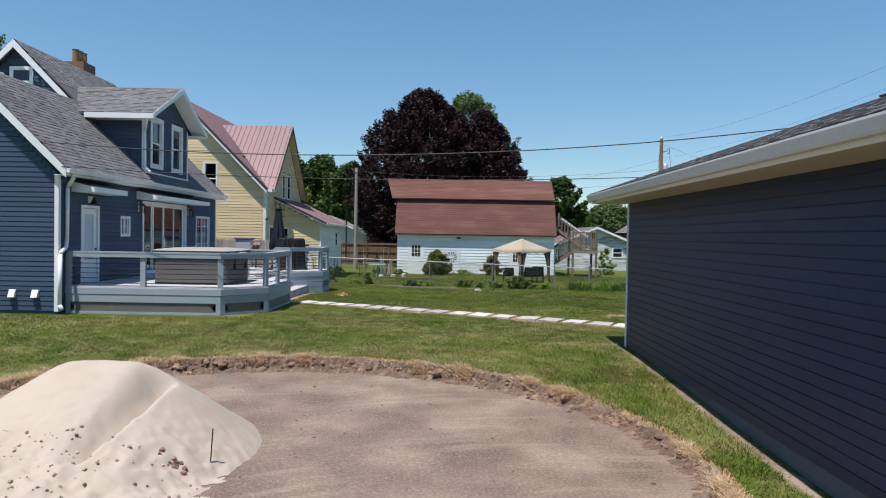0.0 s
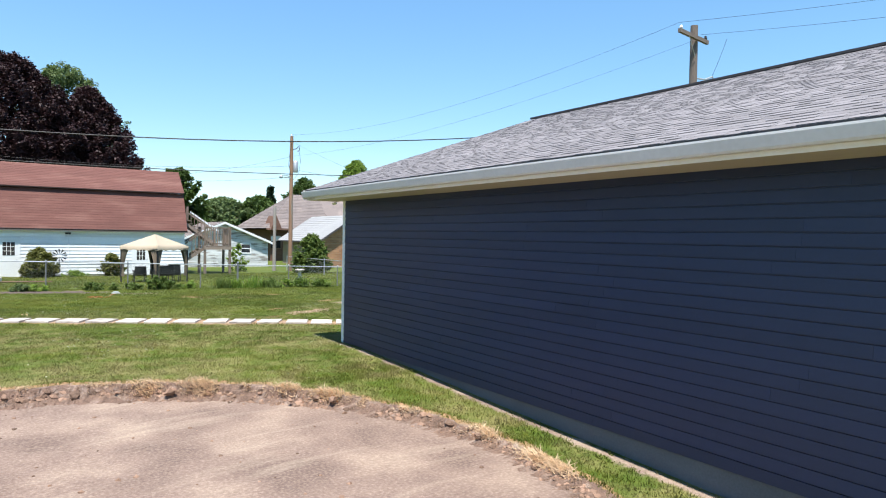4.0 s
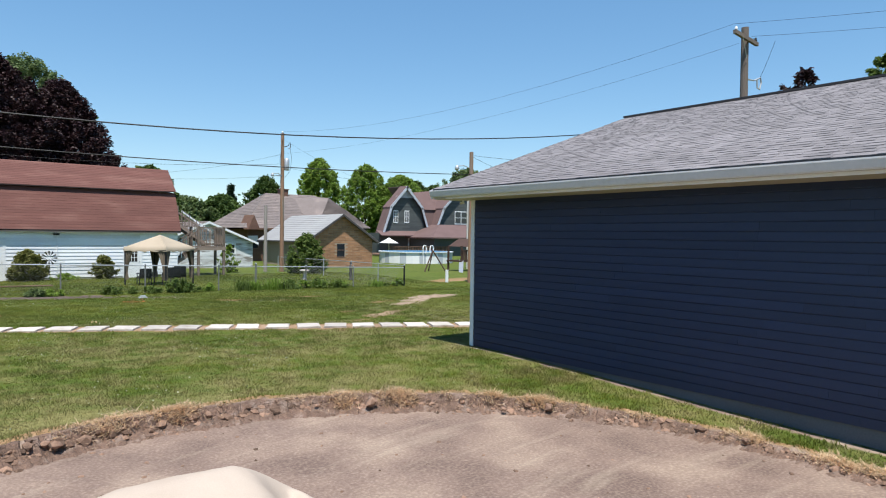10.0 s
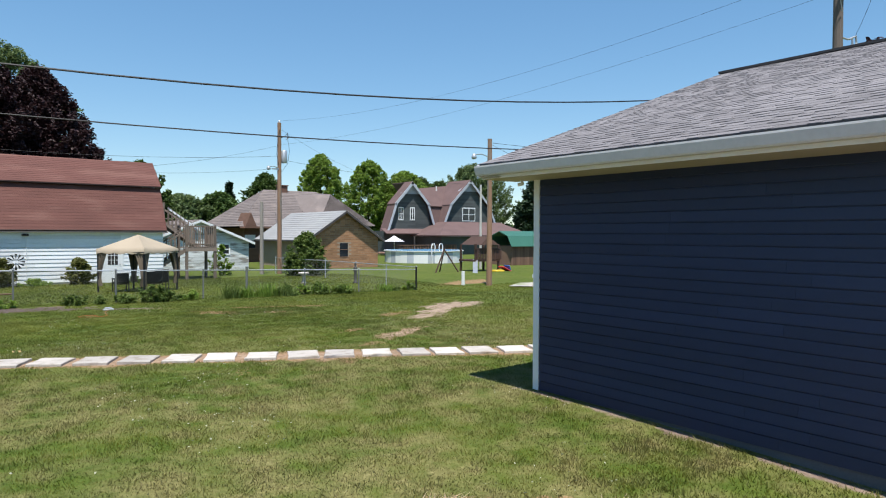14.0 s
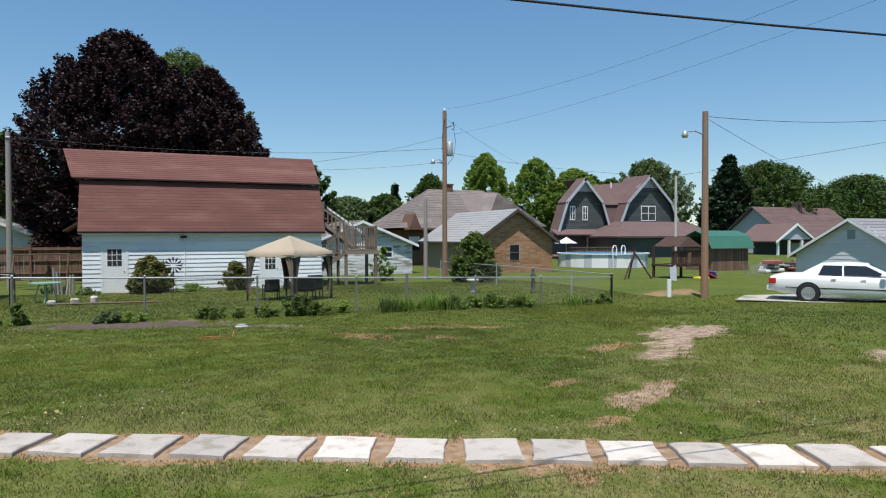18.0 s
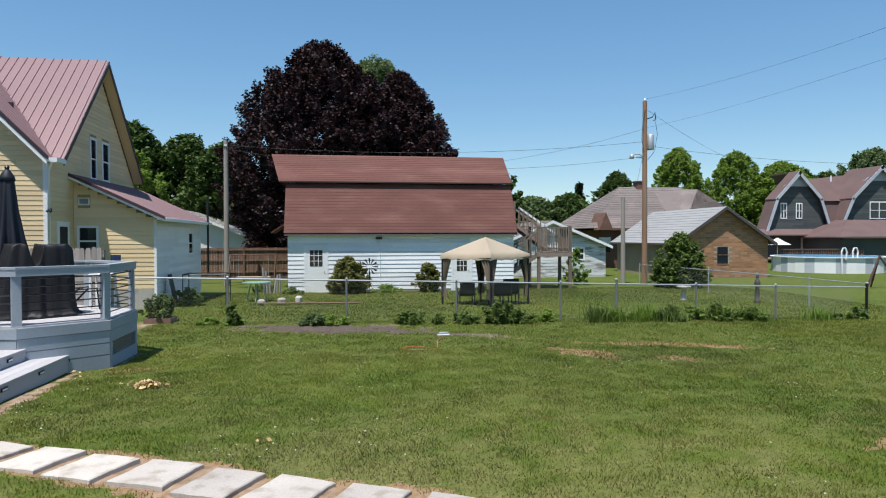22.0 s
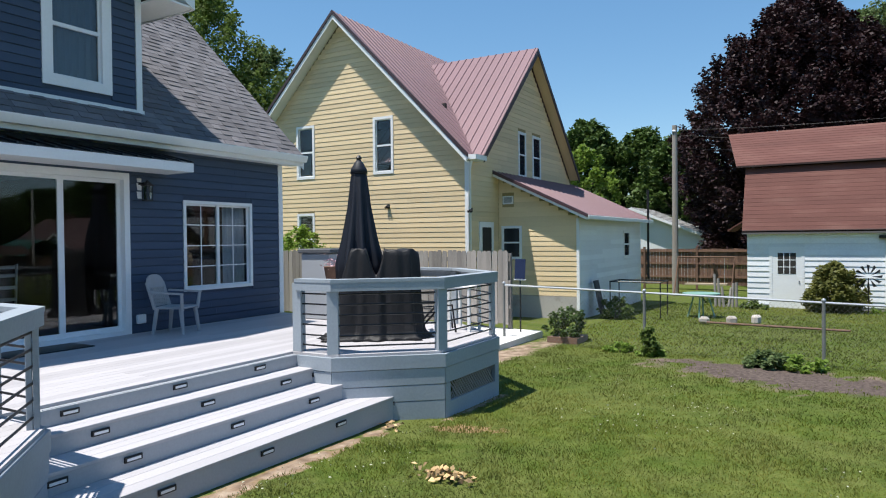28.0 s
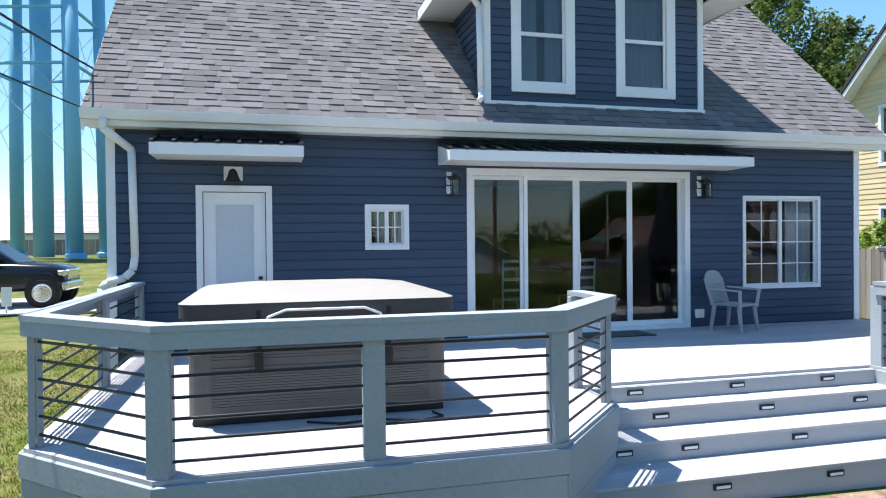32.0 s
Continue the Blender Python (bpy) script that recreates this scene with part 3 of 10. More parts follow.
def make_ground():
    xs = [-3000, -1500, -700, -350, -180, -90, -55, -40] + steps(-30, -12, 2.0) + steps(-12, 6, 0.14) + steps(6, 16, 0.3) + steps(16, 40, 2.0) + [40, 60, 100, 180, 350, 700, 1500, 3000]
    ys = [-3000, -1500, -700, -350, -160, -80, -40, -20, -10] + steps(-6, -2, 1.0) + steps(-2, 11, 0.11) + steps(11, 32, 0.2) + steps(32, 60, 2.0) + [60, 80, 110, 180, 350, 700, 1500, 3000]
    nx, ny = len(xs), len(ys)
    v, bare, straw, tilled = [], [], [], []
    for y in ys:
        for x in xs:
            v.append((x, y, ground_z(x, y)))
            p = patch_at(x, y) if -16 < x < 30 and -6 < y < 40 else (0, 0)
            bare.append(p[0]), straw.append(p[1])
            tilled.append(clip(2.0 - math.hypot((x + 1.2) / 2.4, (y - 28.9 + 0.3 * (x + 1.7)) / 0.9), 0, 1))
    f = [(j * nx + i, j * nx + i + 1, (j + 1) * nx + i + 1, (j + 1) * nx + i) for j in range(ny - 1) for i in range(nx - 1)]
    me = bpy.data.meshes.new("ground")
    me.from_pydata(v, [], f)
    me.polygons.foreach_set("use_smooth", [True] * len(f))
    for name, data in (("bare", bare), ("straw", straw), ("tilled", tilled)):
        me.attributes.new(name, "FLOAT", "POINT").data.foreach_set("value", data)
    me.materials.append(ground_material())
    tagged(new("ground", me), "mown lawn with a stripped round of bare earth", "ground", kind="structure")


make_ground()


# ---- garage ----
def make_garage():
    g = thing("garage", (8.5, 2, -0.4), "navy blue sided garage with grey shingle roof", "garage")
    x0, x1, y0, y1, top = 3.2, 13.9, -9.0, 11.2, 2.915
    west, north = wall_frame("x", x0, -1), wall_frame("y", y1, 1)
    east, south = wall_frame("x", x1, 1), wall_frame("y", y0, -1)
    apex_x, apex_z, over = 8.55, 5.235, 0.74
    slope = (apex_z - 3.105) / (apex_x - (x0 - over))
    base = MB()
    base.box(x0 + 0.005, y0 + 0.005, -0.75, x1 - 0.005, y1 - 0.005, 0.03)
    part("foundation", base, FOUNDATION, g, "grey concrete foundation")
    for m, a, b in ((west, y0 + 0.15, y1 - 0.15), (east, y0 + 0.15, y1 - 0.15)):
        part("wall", wall_boxes(m, a, b, 0.03, top, [], 0.14), NAVYWALL, g)
    for m in (north, south):
        gable = MB(m).slab([(x0, 0, 0.03), (x1, 0, 0.03), (x1, 0, top), (apex_x, 0, top + slope * (apex_x - x0)), (x0, 0, top)], (0, -0.14, 0))
        part("gable_wall", gable, NAVYWALL, g)
    h = 0.127
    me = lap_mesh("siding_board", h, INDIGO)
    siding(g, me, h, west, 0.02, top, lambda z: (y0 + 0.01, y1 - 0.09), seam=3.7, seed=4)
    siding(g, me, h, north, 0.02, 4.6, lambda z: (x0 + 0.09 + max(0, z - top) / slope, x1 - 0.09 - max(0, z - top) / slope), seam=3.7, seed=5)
    corner = MB().box(x0 - 0.022, y1 - 0.085, 0.0, x0 + 0.085, y1 + 0.022, top)
    part("corner_board", corner, WHITE, g, "white corner board")
    # soffits, fascia and gutter
    ya, yb = y0 - 0.4, y1 + 0.39
    part("soffit", MB().box(x0 - over + 0.1, ya, top - 0.012, x0, yb, top), SOFFIT, g, "cream soffit")
    rake_n = MB().slab([(x0 - over, yb - 0.02, top - 0.005), (apex_x, yb - 0.02, top + slope * (apex_x - x0 + over) - 0.03), (apex_x, yb - 0.02, apex_z - 0.01), (x0 - over, yb - 0.02, 3.095)], (0, 0.03, 0))
    part("rake_board", rake_n, WHITE, g)
    part("rake_soffit", MB().slab([(x0 - over + 0.05, y1 + 0.005, top - 0.01), (apex_x, y1 + 0.005, top + slope * (apex_x - x0 + over - 0.3)), (apex_x, yb - 0.025, top + slope * (apex_x - x0 + over - 0.3)), (x0 - over + 0.05, yb - 0.025, top - 0.01)], (0, 0, 0.012)), SOFFIT, g)
    part("fascia", MB().box(x0 - over + 0.085, ya, top - 0.012, x0 - over + 0.1, yb, 3.075), WHITE, g)
    gut = MB()
    pr = [(0, 0.13), (0, 0.012), (-0.012, 0), (-0.085, 0), (-0.1, 0.02), (-0.125, 0.11), (-0.125, 0.13), (-0.115, 0.13), (-0.092, 0.03), (-0.08, 0.01), (-0.008, 0.01), (-0.008, 0.13)]
    k = len(pr)
    gx = x0 - over + 0.085
    gut.add([(gx + a, y, top + 0.03 + b) for y in (ya, yb + 0.02) for a, b in pr], [(i, (i + 1) % k, k + (i + 1) % k, k + i) for i in range(k)] + [tuple(range(k)), tuple(range(2 * k - 1, k - 1, -1))])
    part("gutter", gut, material("white_gutter", (0.60, 0.60, 0.61), 0.5, 0.05, 1.0, 20, 0.03), g, "white eaves gutter")
    for sx, x_eave in ((1, x0 - over + 0.02), (-1, x1 + over)):
        up = Vector((sx, 0, slope)).normalized()
        ln = (apex_x - x_eave) * sx * math.hypot(1, slope) if sx == 1 else (x_eave - apex_x) * math.hypot(1, slope)
        p = Vector((x_eave, ya, 3.10))
        a = Vector((0, 1, 0))
        nrm = Vector((-slope * sx, 0, 1)).normalized()
        part("roof_deck", MB().slab([p, p + a * (yb - ya), p + a * (yb - ya) + up * ln, p + up * ln], -nrm * 0.03), UNDERLAY, g)
        if sx == 1:
            shingle_roof(g, Vector((x_eave, yb, 3.102)), (0, -1, 0), up, 17.0, ln, SHINGLE, SHINGLES, near=lambda s, t: s < 9 and t < 0.9, seed=8, thick=0.0065)
    cap = MB()
    y = yb
    while y > ya:
        cap.box(apex_x - 0.12, y - 0.16, apex_z - 0.03, apex_x + 0.12, y, apex_z + 0.012)
        y -= 0.165
    part("ridge_cap", cap, material("black_ridge_vent", (0.03, 0.03, 0.034), 0.8, 0.1), g, "black ridge vent")
    camera_box = MB()
    camera_box.tube((3.05, 11.33, 2.900), (3.05, 11.33, 2.870), 0.018, n=10)
    camera_box.tube((3.02, 11.375, 2.842), (3.065, 11.305, 2.857), 0.023, n=14)
    part("camera_bracket", MB().box(3.035, 11.315, 2.890, 3.065, 11.345, 2.907), WHITE, part("security_camera", camera_box, WHITE, g, "small white security camera"))
    return g


make_garage()


# ---- blue house ----
HX, HY0, HY1, DECK = -10.44, 14.69, 26.33, 0.72
EAVE_X, EAVE_Z, RIDGE_X, RIDGE_Z = -10.12, 3.76, -15.0, 8.5


def house_roof_z(x):
    return EAVE_Z + (EAVE_X - x) * (RIDGE_Z - EAVE_Z) / (EAVE_X - RIDGE_X)


def make_house():
    hs = thing("house", (-13, 20.5, 0), "navy blue sided house with grey shingle roof and dormer", "house")
    east, south, north = wall_frame("x", HX, 1), wall_frame("y", HY0, -1), wall_frame("y", HY1, 1)
    holes = [(15.78, 16.64, DECK, 2.82), (17.97, 18.51, 2.04, 2.59), (19.45, 23.01, DECK, 3.11), (24.09, 25.50, 1.34, 2.75)]
    outer = [(15.73, 16.69, DECK, 2.87), (17.93, 18.55, 2.0, 2.63), (19.40, 23.06, DECK, 3.16), (24.04, 25.55, 1.29, 2.80)]
    part("wall", wall_boxes(east, HY0 + 0.15, HY1 - 0.15, 0, 3.62, holes, 0.15), NAVYWALL, hs)
    part("foundation", MB().box(-21, HY0 + 0.02, -0.3, HX - 0.02, HY1 - 0.02, 0.06), CONCRETE, hs)
    # gable ends: the low wing to the south, the full gable behind it
    wing_x, wing_z = -12.9, house_roof_z(-12.9) - 0.12
    part("gable_wall", MB(south).slab([(HX, 0, 0), (HX, 0, 3.6), (wing_x, 0, wing_z), (-15.6, 0, 3.6), (-15.6, 0, 0)], (0, -0.15, 0)), NAVYWALL, hs)
    part("gable_wall", MB(north).slab([(HX, 0, 0), (HX, 0, 3.6), (RIDGE_X, 0, RIDGE_Z - 0.25), (-19.5, 0, 3.6), (-19.5, 0, 0)], (0, -0.15, 0)), NAVYWALL, hs)
    upper = wall_frame("y", 20.2, -1)
    part("upper_gable", MB(upper).slab([(-11.2, 0, 4.4), (RIDGE_X, 0, RIDGE_Z - 0.2), (-18.8, 0, 4.4)], (0, -0.15, 0)), NAVYWALL, hs)
    part("back_wall", MB().box(-19.6, HY0 + 4, 0, -19.5, HY1 - 0.15, 4.2), NAVYWALL, hs)
    part("back_wall", MB().box(-15.7, HY0 + 0.15, 0, -15.55, HY0 + 5, 3.6), NAVYWALL, hs)
    part("room_floor", MB().box(-19.4, HY0 + 0.2, DECK - 0.1, HX - 0.15, HY1 - 0.2, DECK - 0.01), BROWNWOOD, hs)
    part("room_ceiling", MB().box(-19.4, HY0 + 0.2, 3.3, HX - 0.15, HY1 - 0.2, 3.4), WHITE, hs)
    # near-black walls stand in for the unlit rooms behind the glass
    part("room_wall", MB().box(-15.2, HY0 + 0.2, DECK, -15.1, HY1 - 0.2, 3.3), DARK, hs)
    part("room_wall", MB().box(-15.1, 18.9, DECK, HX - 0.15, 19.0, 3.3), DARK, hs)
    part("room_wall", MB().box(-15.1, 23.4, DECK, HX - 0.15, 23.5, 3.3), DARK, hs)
    h = 0.127
    me = lap_mesh("siding_board", h, NAVY)
    siding(hs, me, h, east, 0.10, 3.6, lambda z: (HY0 + 0.09, HY1 - 0.09), outer, seed=11)
    s1 = (wing_x - HX) / (wing_z - 3.6)

    def wing_span(z):
        k = max(0, z - 3.6) * s1
        return (-15.55 - k, HX - 0.09 + k) if z > 3.6 else (-15.55, HX - 0.09)

    siding(hs, me, h, south, 0.10, 5.6, wing_span, seed=12)
    siding(hs, me, h, upper, 5.6, 7.9, lambda z: (-15 - (8.2 - z), -15 + (8.2 - z)), [(-15.35, -14.45, 7.0, 7.7)], seed=13)
    for y in (HY0, HY1):
        sgn = -1 if y == HY0 else 1
        part("corner_board", MB().box(HX - 0.085, y - 0.085 if sgn > 0 else y - 0.022, 0.08, HX + 0.022, y + 0.022 if sgn > 0 else y + 0.085, 3.58), WHITE, hs, "white corner board")
    # main roof, east slope, and the slopes behind
    up = Vector((RIDGE_X - EAVE_X, 0, RIDGE_Z - EAVE_Z)).normalized()
    nrm = Vector((up.z, 0, -up.x))
    ya, yb = 14.47, 26.63

    def plane(p, q, z_off=0.0):
        return [(p[0], p[1], house_roof_z(p[0]) + z_off), (p[0], q[1], house_roof_z(p[0]) + z_off), (q[0], q[1], house_roof_z(q[0]) + z_off), (q[0], p[1], house_roof_z(q[0]) + z_off)]

    part("roof_deck", MB().slab(plane((EAVE_X, ya), (wing_x, 20.0)), -nrm * 0.05), UNDERLAY, hs)
    part("roof_deck", MB().slab(plane((EAVE_X, 20.0), (RIDGE_X, yb)), -nrm * 0.05), UNDERLAY, hs)
    zr = house_roof_z(wing_x)
    part("roof_deck", MB().slab([(wing_x, ya, zr), (wing_x, 20.2, zr), (wing_x - 3.2, 20.2, zr - 3.2), (wing_x - 3.2, ya, zr - 3.2)], (0, 0, -0.05)), HOUSE_SHINGLES, hs)
    part("roof_deck", MB().slab([(RIDGE_X, 19.9, RIDGE_Z), (RIDGE_X, yb, RIDGE_Z), (-20, yb, 3.7), (-20, 19.9, 3.7)], (0, 0, -0.05)), HOUSE_SHINGLES, hs)
    full, low = (EAVE_X - RIDGE_X) / -up.x, (EAVE_X - wing_x) / -up.x

    def keep(s, t):
        y, x = ya + s, EAVE_X + up.x * t
        if y < 20.0 and t > low:
            return False
        return not (19.73 < y < 23.35 and x > -10.53 - 0 and x < -10.5) and not (19.78 < y < 23.3 and -13.6 < x < -10.56)

    shingle_roof(hs, Vector((EAVE_X, ya, EAVE_Z + 0.002)), (0, 1, 0), up, yb - ya, full, HOUSE_SHINGLE, HOUSE_SHINGLES, keep=keep, near=lambda s, t: 0.3 < s < 9 and t < 1.15, seed=21)
    for y0, y1, xa in ((ya - 0.01, ya + 0.02, wing_x), (yb - 0.02, yb + 0.01, RIDGE_X)):
        za, ze = house_roof_z(xa) - 0.02, EAVE_Z - 0.02
        part("rake_board", MB().slab([(EAVE_X, y0, ze), (xa, y0, za), (xa, y0, za - 0.24), (EAVE_X, y0, ze - 0.24)], (0, y1 - y0, 0)), WHITE, hs)
    part("rake_board", MB().slab([(-12.75, 19.88, 6.16), (-15, 19.88, 8.48), (-17.3, 19.88, 6.16), (-17.3, 19.88, 5.94), (-15, 19.88, 8.22), (-12.75, 19.88, 5.94)], (0, 0.03, 0)), WHITE, hs)
    part("rake_soffit", MB().slab([(EAVE_X - 0.1, ya + 0.02, EAVE_Z - 0.2), (wing_x, ya + 0.02, zr - 0.25), (wing_x, HY0, zr - 0.25), (EAVE_X - 0.1, HY0, EAVE_Z - 0.2)], (0, 0, 0.01)), WHITE, hs)
    part("soffit", MB().box(HX, ya + 0.02, 3.57, EAVE_X - 0.02, yb - 0.02, 3.585), WHITE, hs)
    part("fascia", MB().box(EAVE_X - 0.03, ya, 3.56, EAVE_X - 0.008, yb, 3.74), WHITE, hs)
    gut = MB()
    pr = [(0, 0.12), (0, 0), (0.085, 0), (0.1, 0.03), (0.13, 0.10), (0.13, 0.12), (0.118, 0.12), (0.09, 0.035), (0.08, 0.01), (0.01, 0.01), (0.01, 0.12)]
    k = len(pr)
    gut.add([(EAVE_X - 0.006 + a, y, 3.63 + b) for y in (ya, yb) for a, b in pr], [(i, (i + 1) % k, k + (i + 1) % k, k + i) for i in range(k)] + [tuple(range(k)), tuple(range(2 * k - 1, k - 1, -1))])
    part("gutter", gut, WHITE, hs, "white eaves gutter")
    # downpipe at the south corner
    dp = MB()
    line = [(-10.06, 14.72, 3.64), (-10.06, 14.72, 3.52), (-10.36, 14.98, 3.30), (-10.385, 15.0, 1.95), (-10.385, 14.97, 1.78), (-10.37, 14.88, 1.69), (-10.34, 14.68, 1.63), (-10.34, 14.62, 1.56), (-10.34, 14.60, 0.25), (-10.25, 14.56, 0.15)]
    for p, q in zip(line, line[1:]):
        dp.tube(p, q, 0.05, n=10)
    part("downpipe", dp, WHITE, hs, "white downpipe", smooth=True)
    # small hooded vents low on the south gable
    for vx in (-11.59, -11.0):
        part("dryer_vent", MB(south).add([(vx - 0.09, 0.02, 0.43), (vx + 0.09, 0.02, 0.43), (vx + 0.09, 0.02, 0.63), (vx - 0.09, 0.02, 0.63), (vx - 0.08, 0.12, 0.44), (vx + 0.08, 0.12, 0.44), (vx + 0.08, 0.05, 0.62), (vx - 0.08, 0.05, 0.62)], [(0, 1, 2, 3), (7, 6, 5, 4), (0, 4, 5, 1), (1, 5, 6, 2), (2, 6, 7, 3), (3, 7, 4, 0)]), WHITE, hs, "white plastic vent hood")
    # dormer
    dx, d0, d1, db, dt = -10.52, 19.73, 23.36, 4.07, 5.98
    front = wall_frame("x", dx, 1)
    dholes = [(20.20, 21.07, 4.38, 6.0), (21.91, 22.79, 4.38, 6.0)]
    apex_y, apex_z = 21.54, 7.28
    wl = wall_boxes(front, d0 + 0.12, d1 - 0.12, db, 6.06, dholes, 0.12)
    wl.slab([(d0, 0, 6.06), (d1, 0, 6.06), (apex_y, 0, apex_z - 0.1)], (0, -0.12, 0))
    part("dormer_wall", wl, NAVYWALL, hs)
    dtrim = [(20.13, 21.15, 4.31, 6.06), (21.84, 22.87, 4.31, 6.06)]
    siding(hs, me, h, front, db + 0.05, 7.0, lambda z: (d0 + 0.09 + max(0, z - 6.0) * 1.45, d1 - 0.09 - max(0, z - 6.0) * 1.45), dtrim, seed=14)
    for y, sgn in ((d0, -1), (d1, 1)):
        side = wall_frame("y", y, sgn)
        part("dormer_side", MB(side).slab([(dx - 0.12, 0, house_roof_z(dx - 0.12) - 0.02), (dx - 0.12, 0, dt), (-12.45, 0, dt)], (0, -0.12, 0)), NAVYWALL, hs)
        kk = (EAVE_X - RIDGE_X) / (RIDGE_Z - EAVE_Z)
        siding(hs, me, h, side, house_roof_z(dx) + 0.05, dt, lambda z: (EAVE_X - (z - EAVE_Z - 0.06) * kk, dx - 0.09), seed=15)
        part("corner_board", MB().box(dx - 0.085, y - 0.02 if sgn < 0 else y - 0.08, db, dx + 0.022, y + 0.08 if sgn < 0 else y + 0.02, dt), WHITE, hs)
    part("dormer_sill", MB().box(dx, d0 - 0.03, db - 0.02, dx + 0.05, d1 + 0.03, db + 0.09), WHITE, hs)
    sl = (apex_z - 5.98) / (apex_y - 19.12)
    for sgn, ye in ((1, 19.12), (-1, 23.96)):
        p = [(-9.98, ye, 5.98), (-9.98, apex_y, apex_z), (-13.8, apex_y, apex_z), (-12.4, ye, 5.98)]
        part("dormer_roof", MB().slab(p, (0, 0, -0.06)), UNDERLAY, hs)
        u2 = Vector((0, (apex_y - ye), apex_z - 5.98)).normalized()
        ln = math.hypot(apex_y - ye, apex_z - 5.98)
        if sgn > 0:
            shingle_roof(hs, Vector((-13.8, ye, 5.982)), (1, 0, 0), u2, 3.82, ln, HOUSE_SHINGLE, HOUSE_SHINGLES, keep=lambda s, t: -13.8 + s > -12.3 - t * 0.6, seed=23)
        else:
            shingle_roof(hs, Vector((-9.98, ye, 5.982)), (-1, 0, 0), u2, 3.82, ln, HOUSE_SHINGLE, HOUSE_SHINGLES, keep=lambda s, t: -9.98 - s > -12.3 - t * 0.6, seed=24)
        part("dormer_rake", MB().slab([(-9.985, ye, 5.97), (-9.985, apex_y, apex_z - 0.01), (-9.985, apex_y, apex_z - 0.2), (-9.985, ye, 5.80)], (0.025, 0, 0)), WHITE, hs)
        part("dormer_soffit", MB().slab([(-10.5, ye + 0.02 * sgn, 5.82), (-10.5, apex_y, apex_z - 0.17), (-9.99, apex_y, apex_z - 0.17), (-9.99, ye + 0.02 * sgn, 5.82)], (0, 0, 0.012)), WHITE, hs)
        part("dormer_eave", MB().box(-12.2, min(ye, d0 if sgn > 0 else d1), 5.82, -9.98, max(ye, d0 if sgn > 0 else d1), 5.85), WHITE, hs)
        part("dormer_fascia", MB().box(-12.2, ye - 0.012, 5.80, -9.98, ye + 0.012, 5.97), WHITE, hs)
    dd = MB()
    for p, q in zip([(-10.2, 19.2, 5.85), (-10.46, 19.62, 5.5), (-10.46, 19.64, 4.3), (-10.3, 19.6, 4.15)], [(-10.46, 19.62, 5.5), (-10.46, 19.64, 4.3), (-10.3, 19.6, 4.15), (-10.25, 19.55, 4.1)]):
        dd.tube(p, q, 0.045, n=8)
    part("dormer_downpipe", dd, WHITE, hs, smooth=True)
    grey = material("grey_curtain", (0.24, 0.27, 0.31), 0.9, 0.08)
    white = material("white_curtain", (0.62, 0.66, 0.72), 0.9, 0.06)
    for (s0, s1, z0, z1), cur in zip(dtrim, ([(0.0, 0.42), (0.6, 1.0)], [(0.0, 1.0)])):
        window(hs, front, s0, s1, z0, z1, "double", trim=0.15, label="white cased sash window", curtain=(grey, cur))
    # added near-black panel behind the dormer panes, its colour imitating an unlit attic
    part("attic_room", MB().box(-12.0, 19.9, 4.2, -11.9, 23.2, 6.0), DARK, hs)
    # ground floor openings
    window(hs, east, 17.93, 18.55, 2.0, 2.63, "slide", (4, 2), trim=0.07, label="small white sliding window", curtain=(white, [(0.2, 0.45), (0.7, 1.0)]))
    window(hs, east, 24.04, 25.55, 1.29, 2.80, "slide", (4, 4), trim=0.055, label="white sliding window with glazing bars", curtain=(white, [(0.62, 0.98)]))
    # two more near-black walls, the shade indoors painted as their colour
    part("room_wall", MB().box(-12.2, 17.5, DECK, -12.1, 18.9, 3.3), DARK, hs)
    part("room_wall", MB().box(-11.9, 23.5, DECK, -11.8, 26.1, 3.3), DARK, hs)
    # sliding door: frame, four leaves
    s0, s1, z0, z1 = 19.40, 23.06, DECK, 3.16
    fr = MB(east)
    fr.box(s0, -0.1, z0, s0 + 0.09, 0.035, z1), fr.box(s1 - 0.09, -0.1, z0, s1, 0.035, z1), fr.box(s0 + 0.09, -0.1, z1 - 0.10, s1 - 0.09, 0.035, z1), fr.box(s0 + 0.09, -0.12, z0, s1 - 0.09, 0.05, z0 + 0.06)
    door = part("sliding_door", fr, WHITE, hs, "white four-leaf sliding glass door")
    edges = [s0 + 0.09, 20.30, 21.14, 22.05, s1 - 0.09]
    for i, (a, b) in enumerate(zip(edges, edges[1:])):
        d = -0.075 if i in (0, 3) else -0.035
        leaf = MB(east)
        w = 0.055
        leaf.box(a, d - 0.03, z0 + 0.06, a + w, d + 0.005, z1 - 0.1), leaf.box(b - w, d - 0.03, z0 + 0.06, b, d + 0.005, z1 - 0.1)
        leaf.box(a + w, d - 0.03, z1 - 0.155, b - w, d + 0.005, z1 - 0.1), leaf.box(a + w, d - 0.03, z0 + 0.06, b - w, d + 0.005, z0 + 0.13)
        part("door_leaf", leaf, WHITE, door)
        p = part("pane", MB(east).box(a + w, d - 0.016, z0 + 0.13, b - w, d - 0.010, z1 - 0.155), GLASS, door)
        p.visible_shadow = False
    part("handle", MB(east).box(21.165, -0.03, 1.62, 21.19, 0.02, 1.92, 0.008), WHITE, door)
    # back door
    db_ = MB(east)
    db_.box(15.73, -0.1, DECK, 15.81, 0.03, 2.87), db_.box(16.61, -0.1, DECK, 16.69, 0.03, 2.87), db_.box(15.81, -0.1, 2.79, 16.61, 0.03, 2.87)
    bd = part("back_door", db_, WHITE, hs, "white storm door with a large pane")
    lf = MB(east)
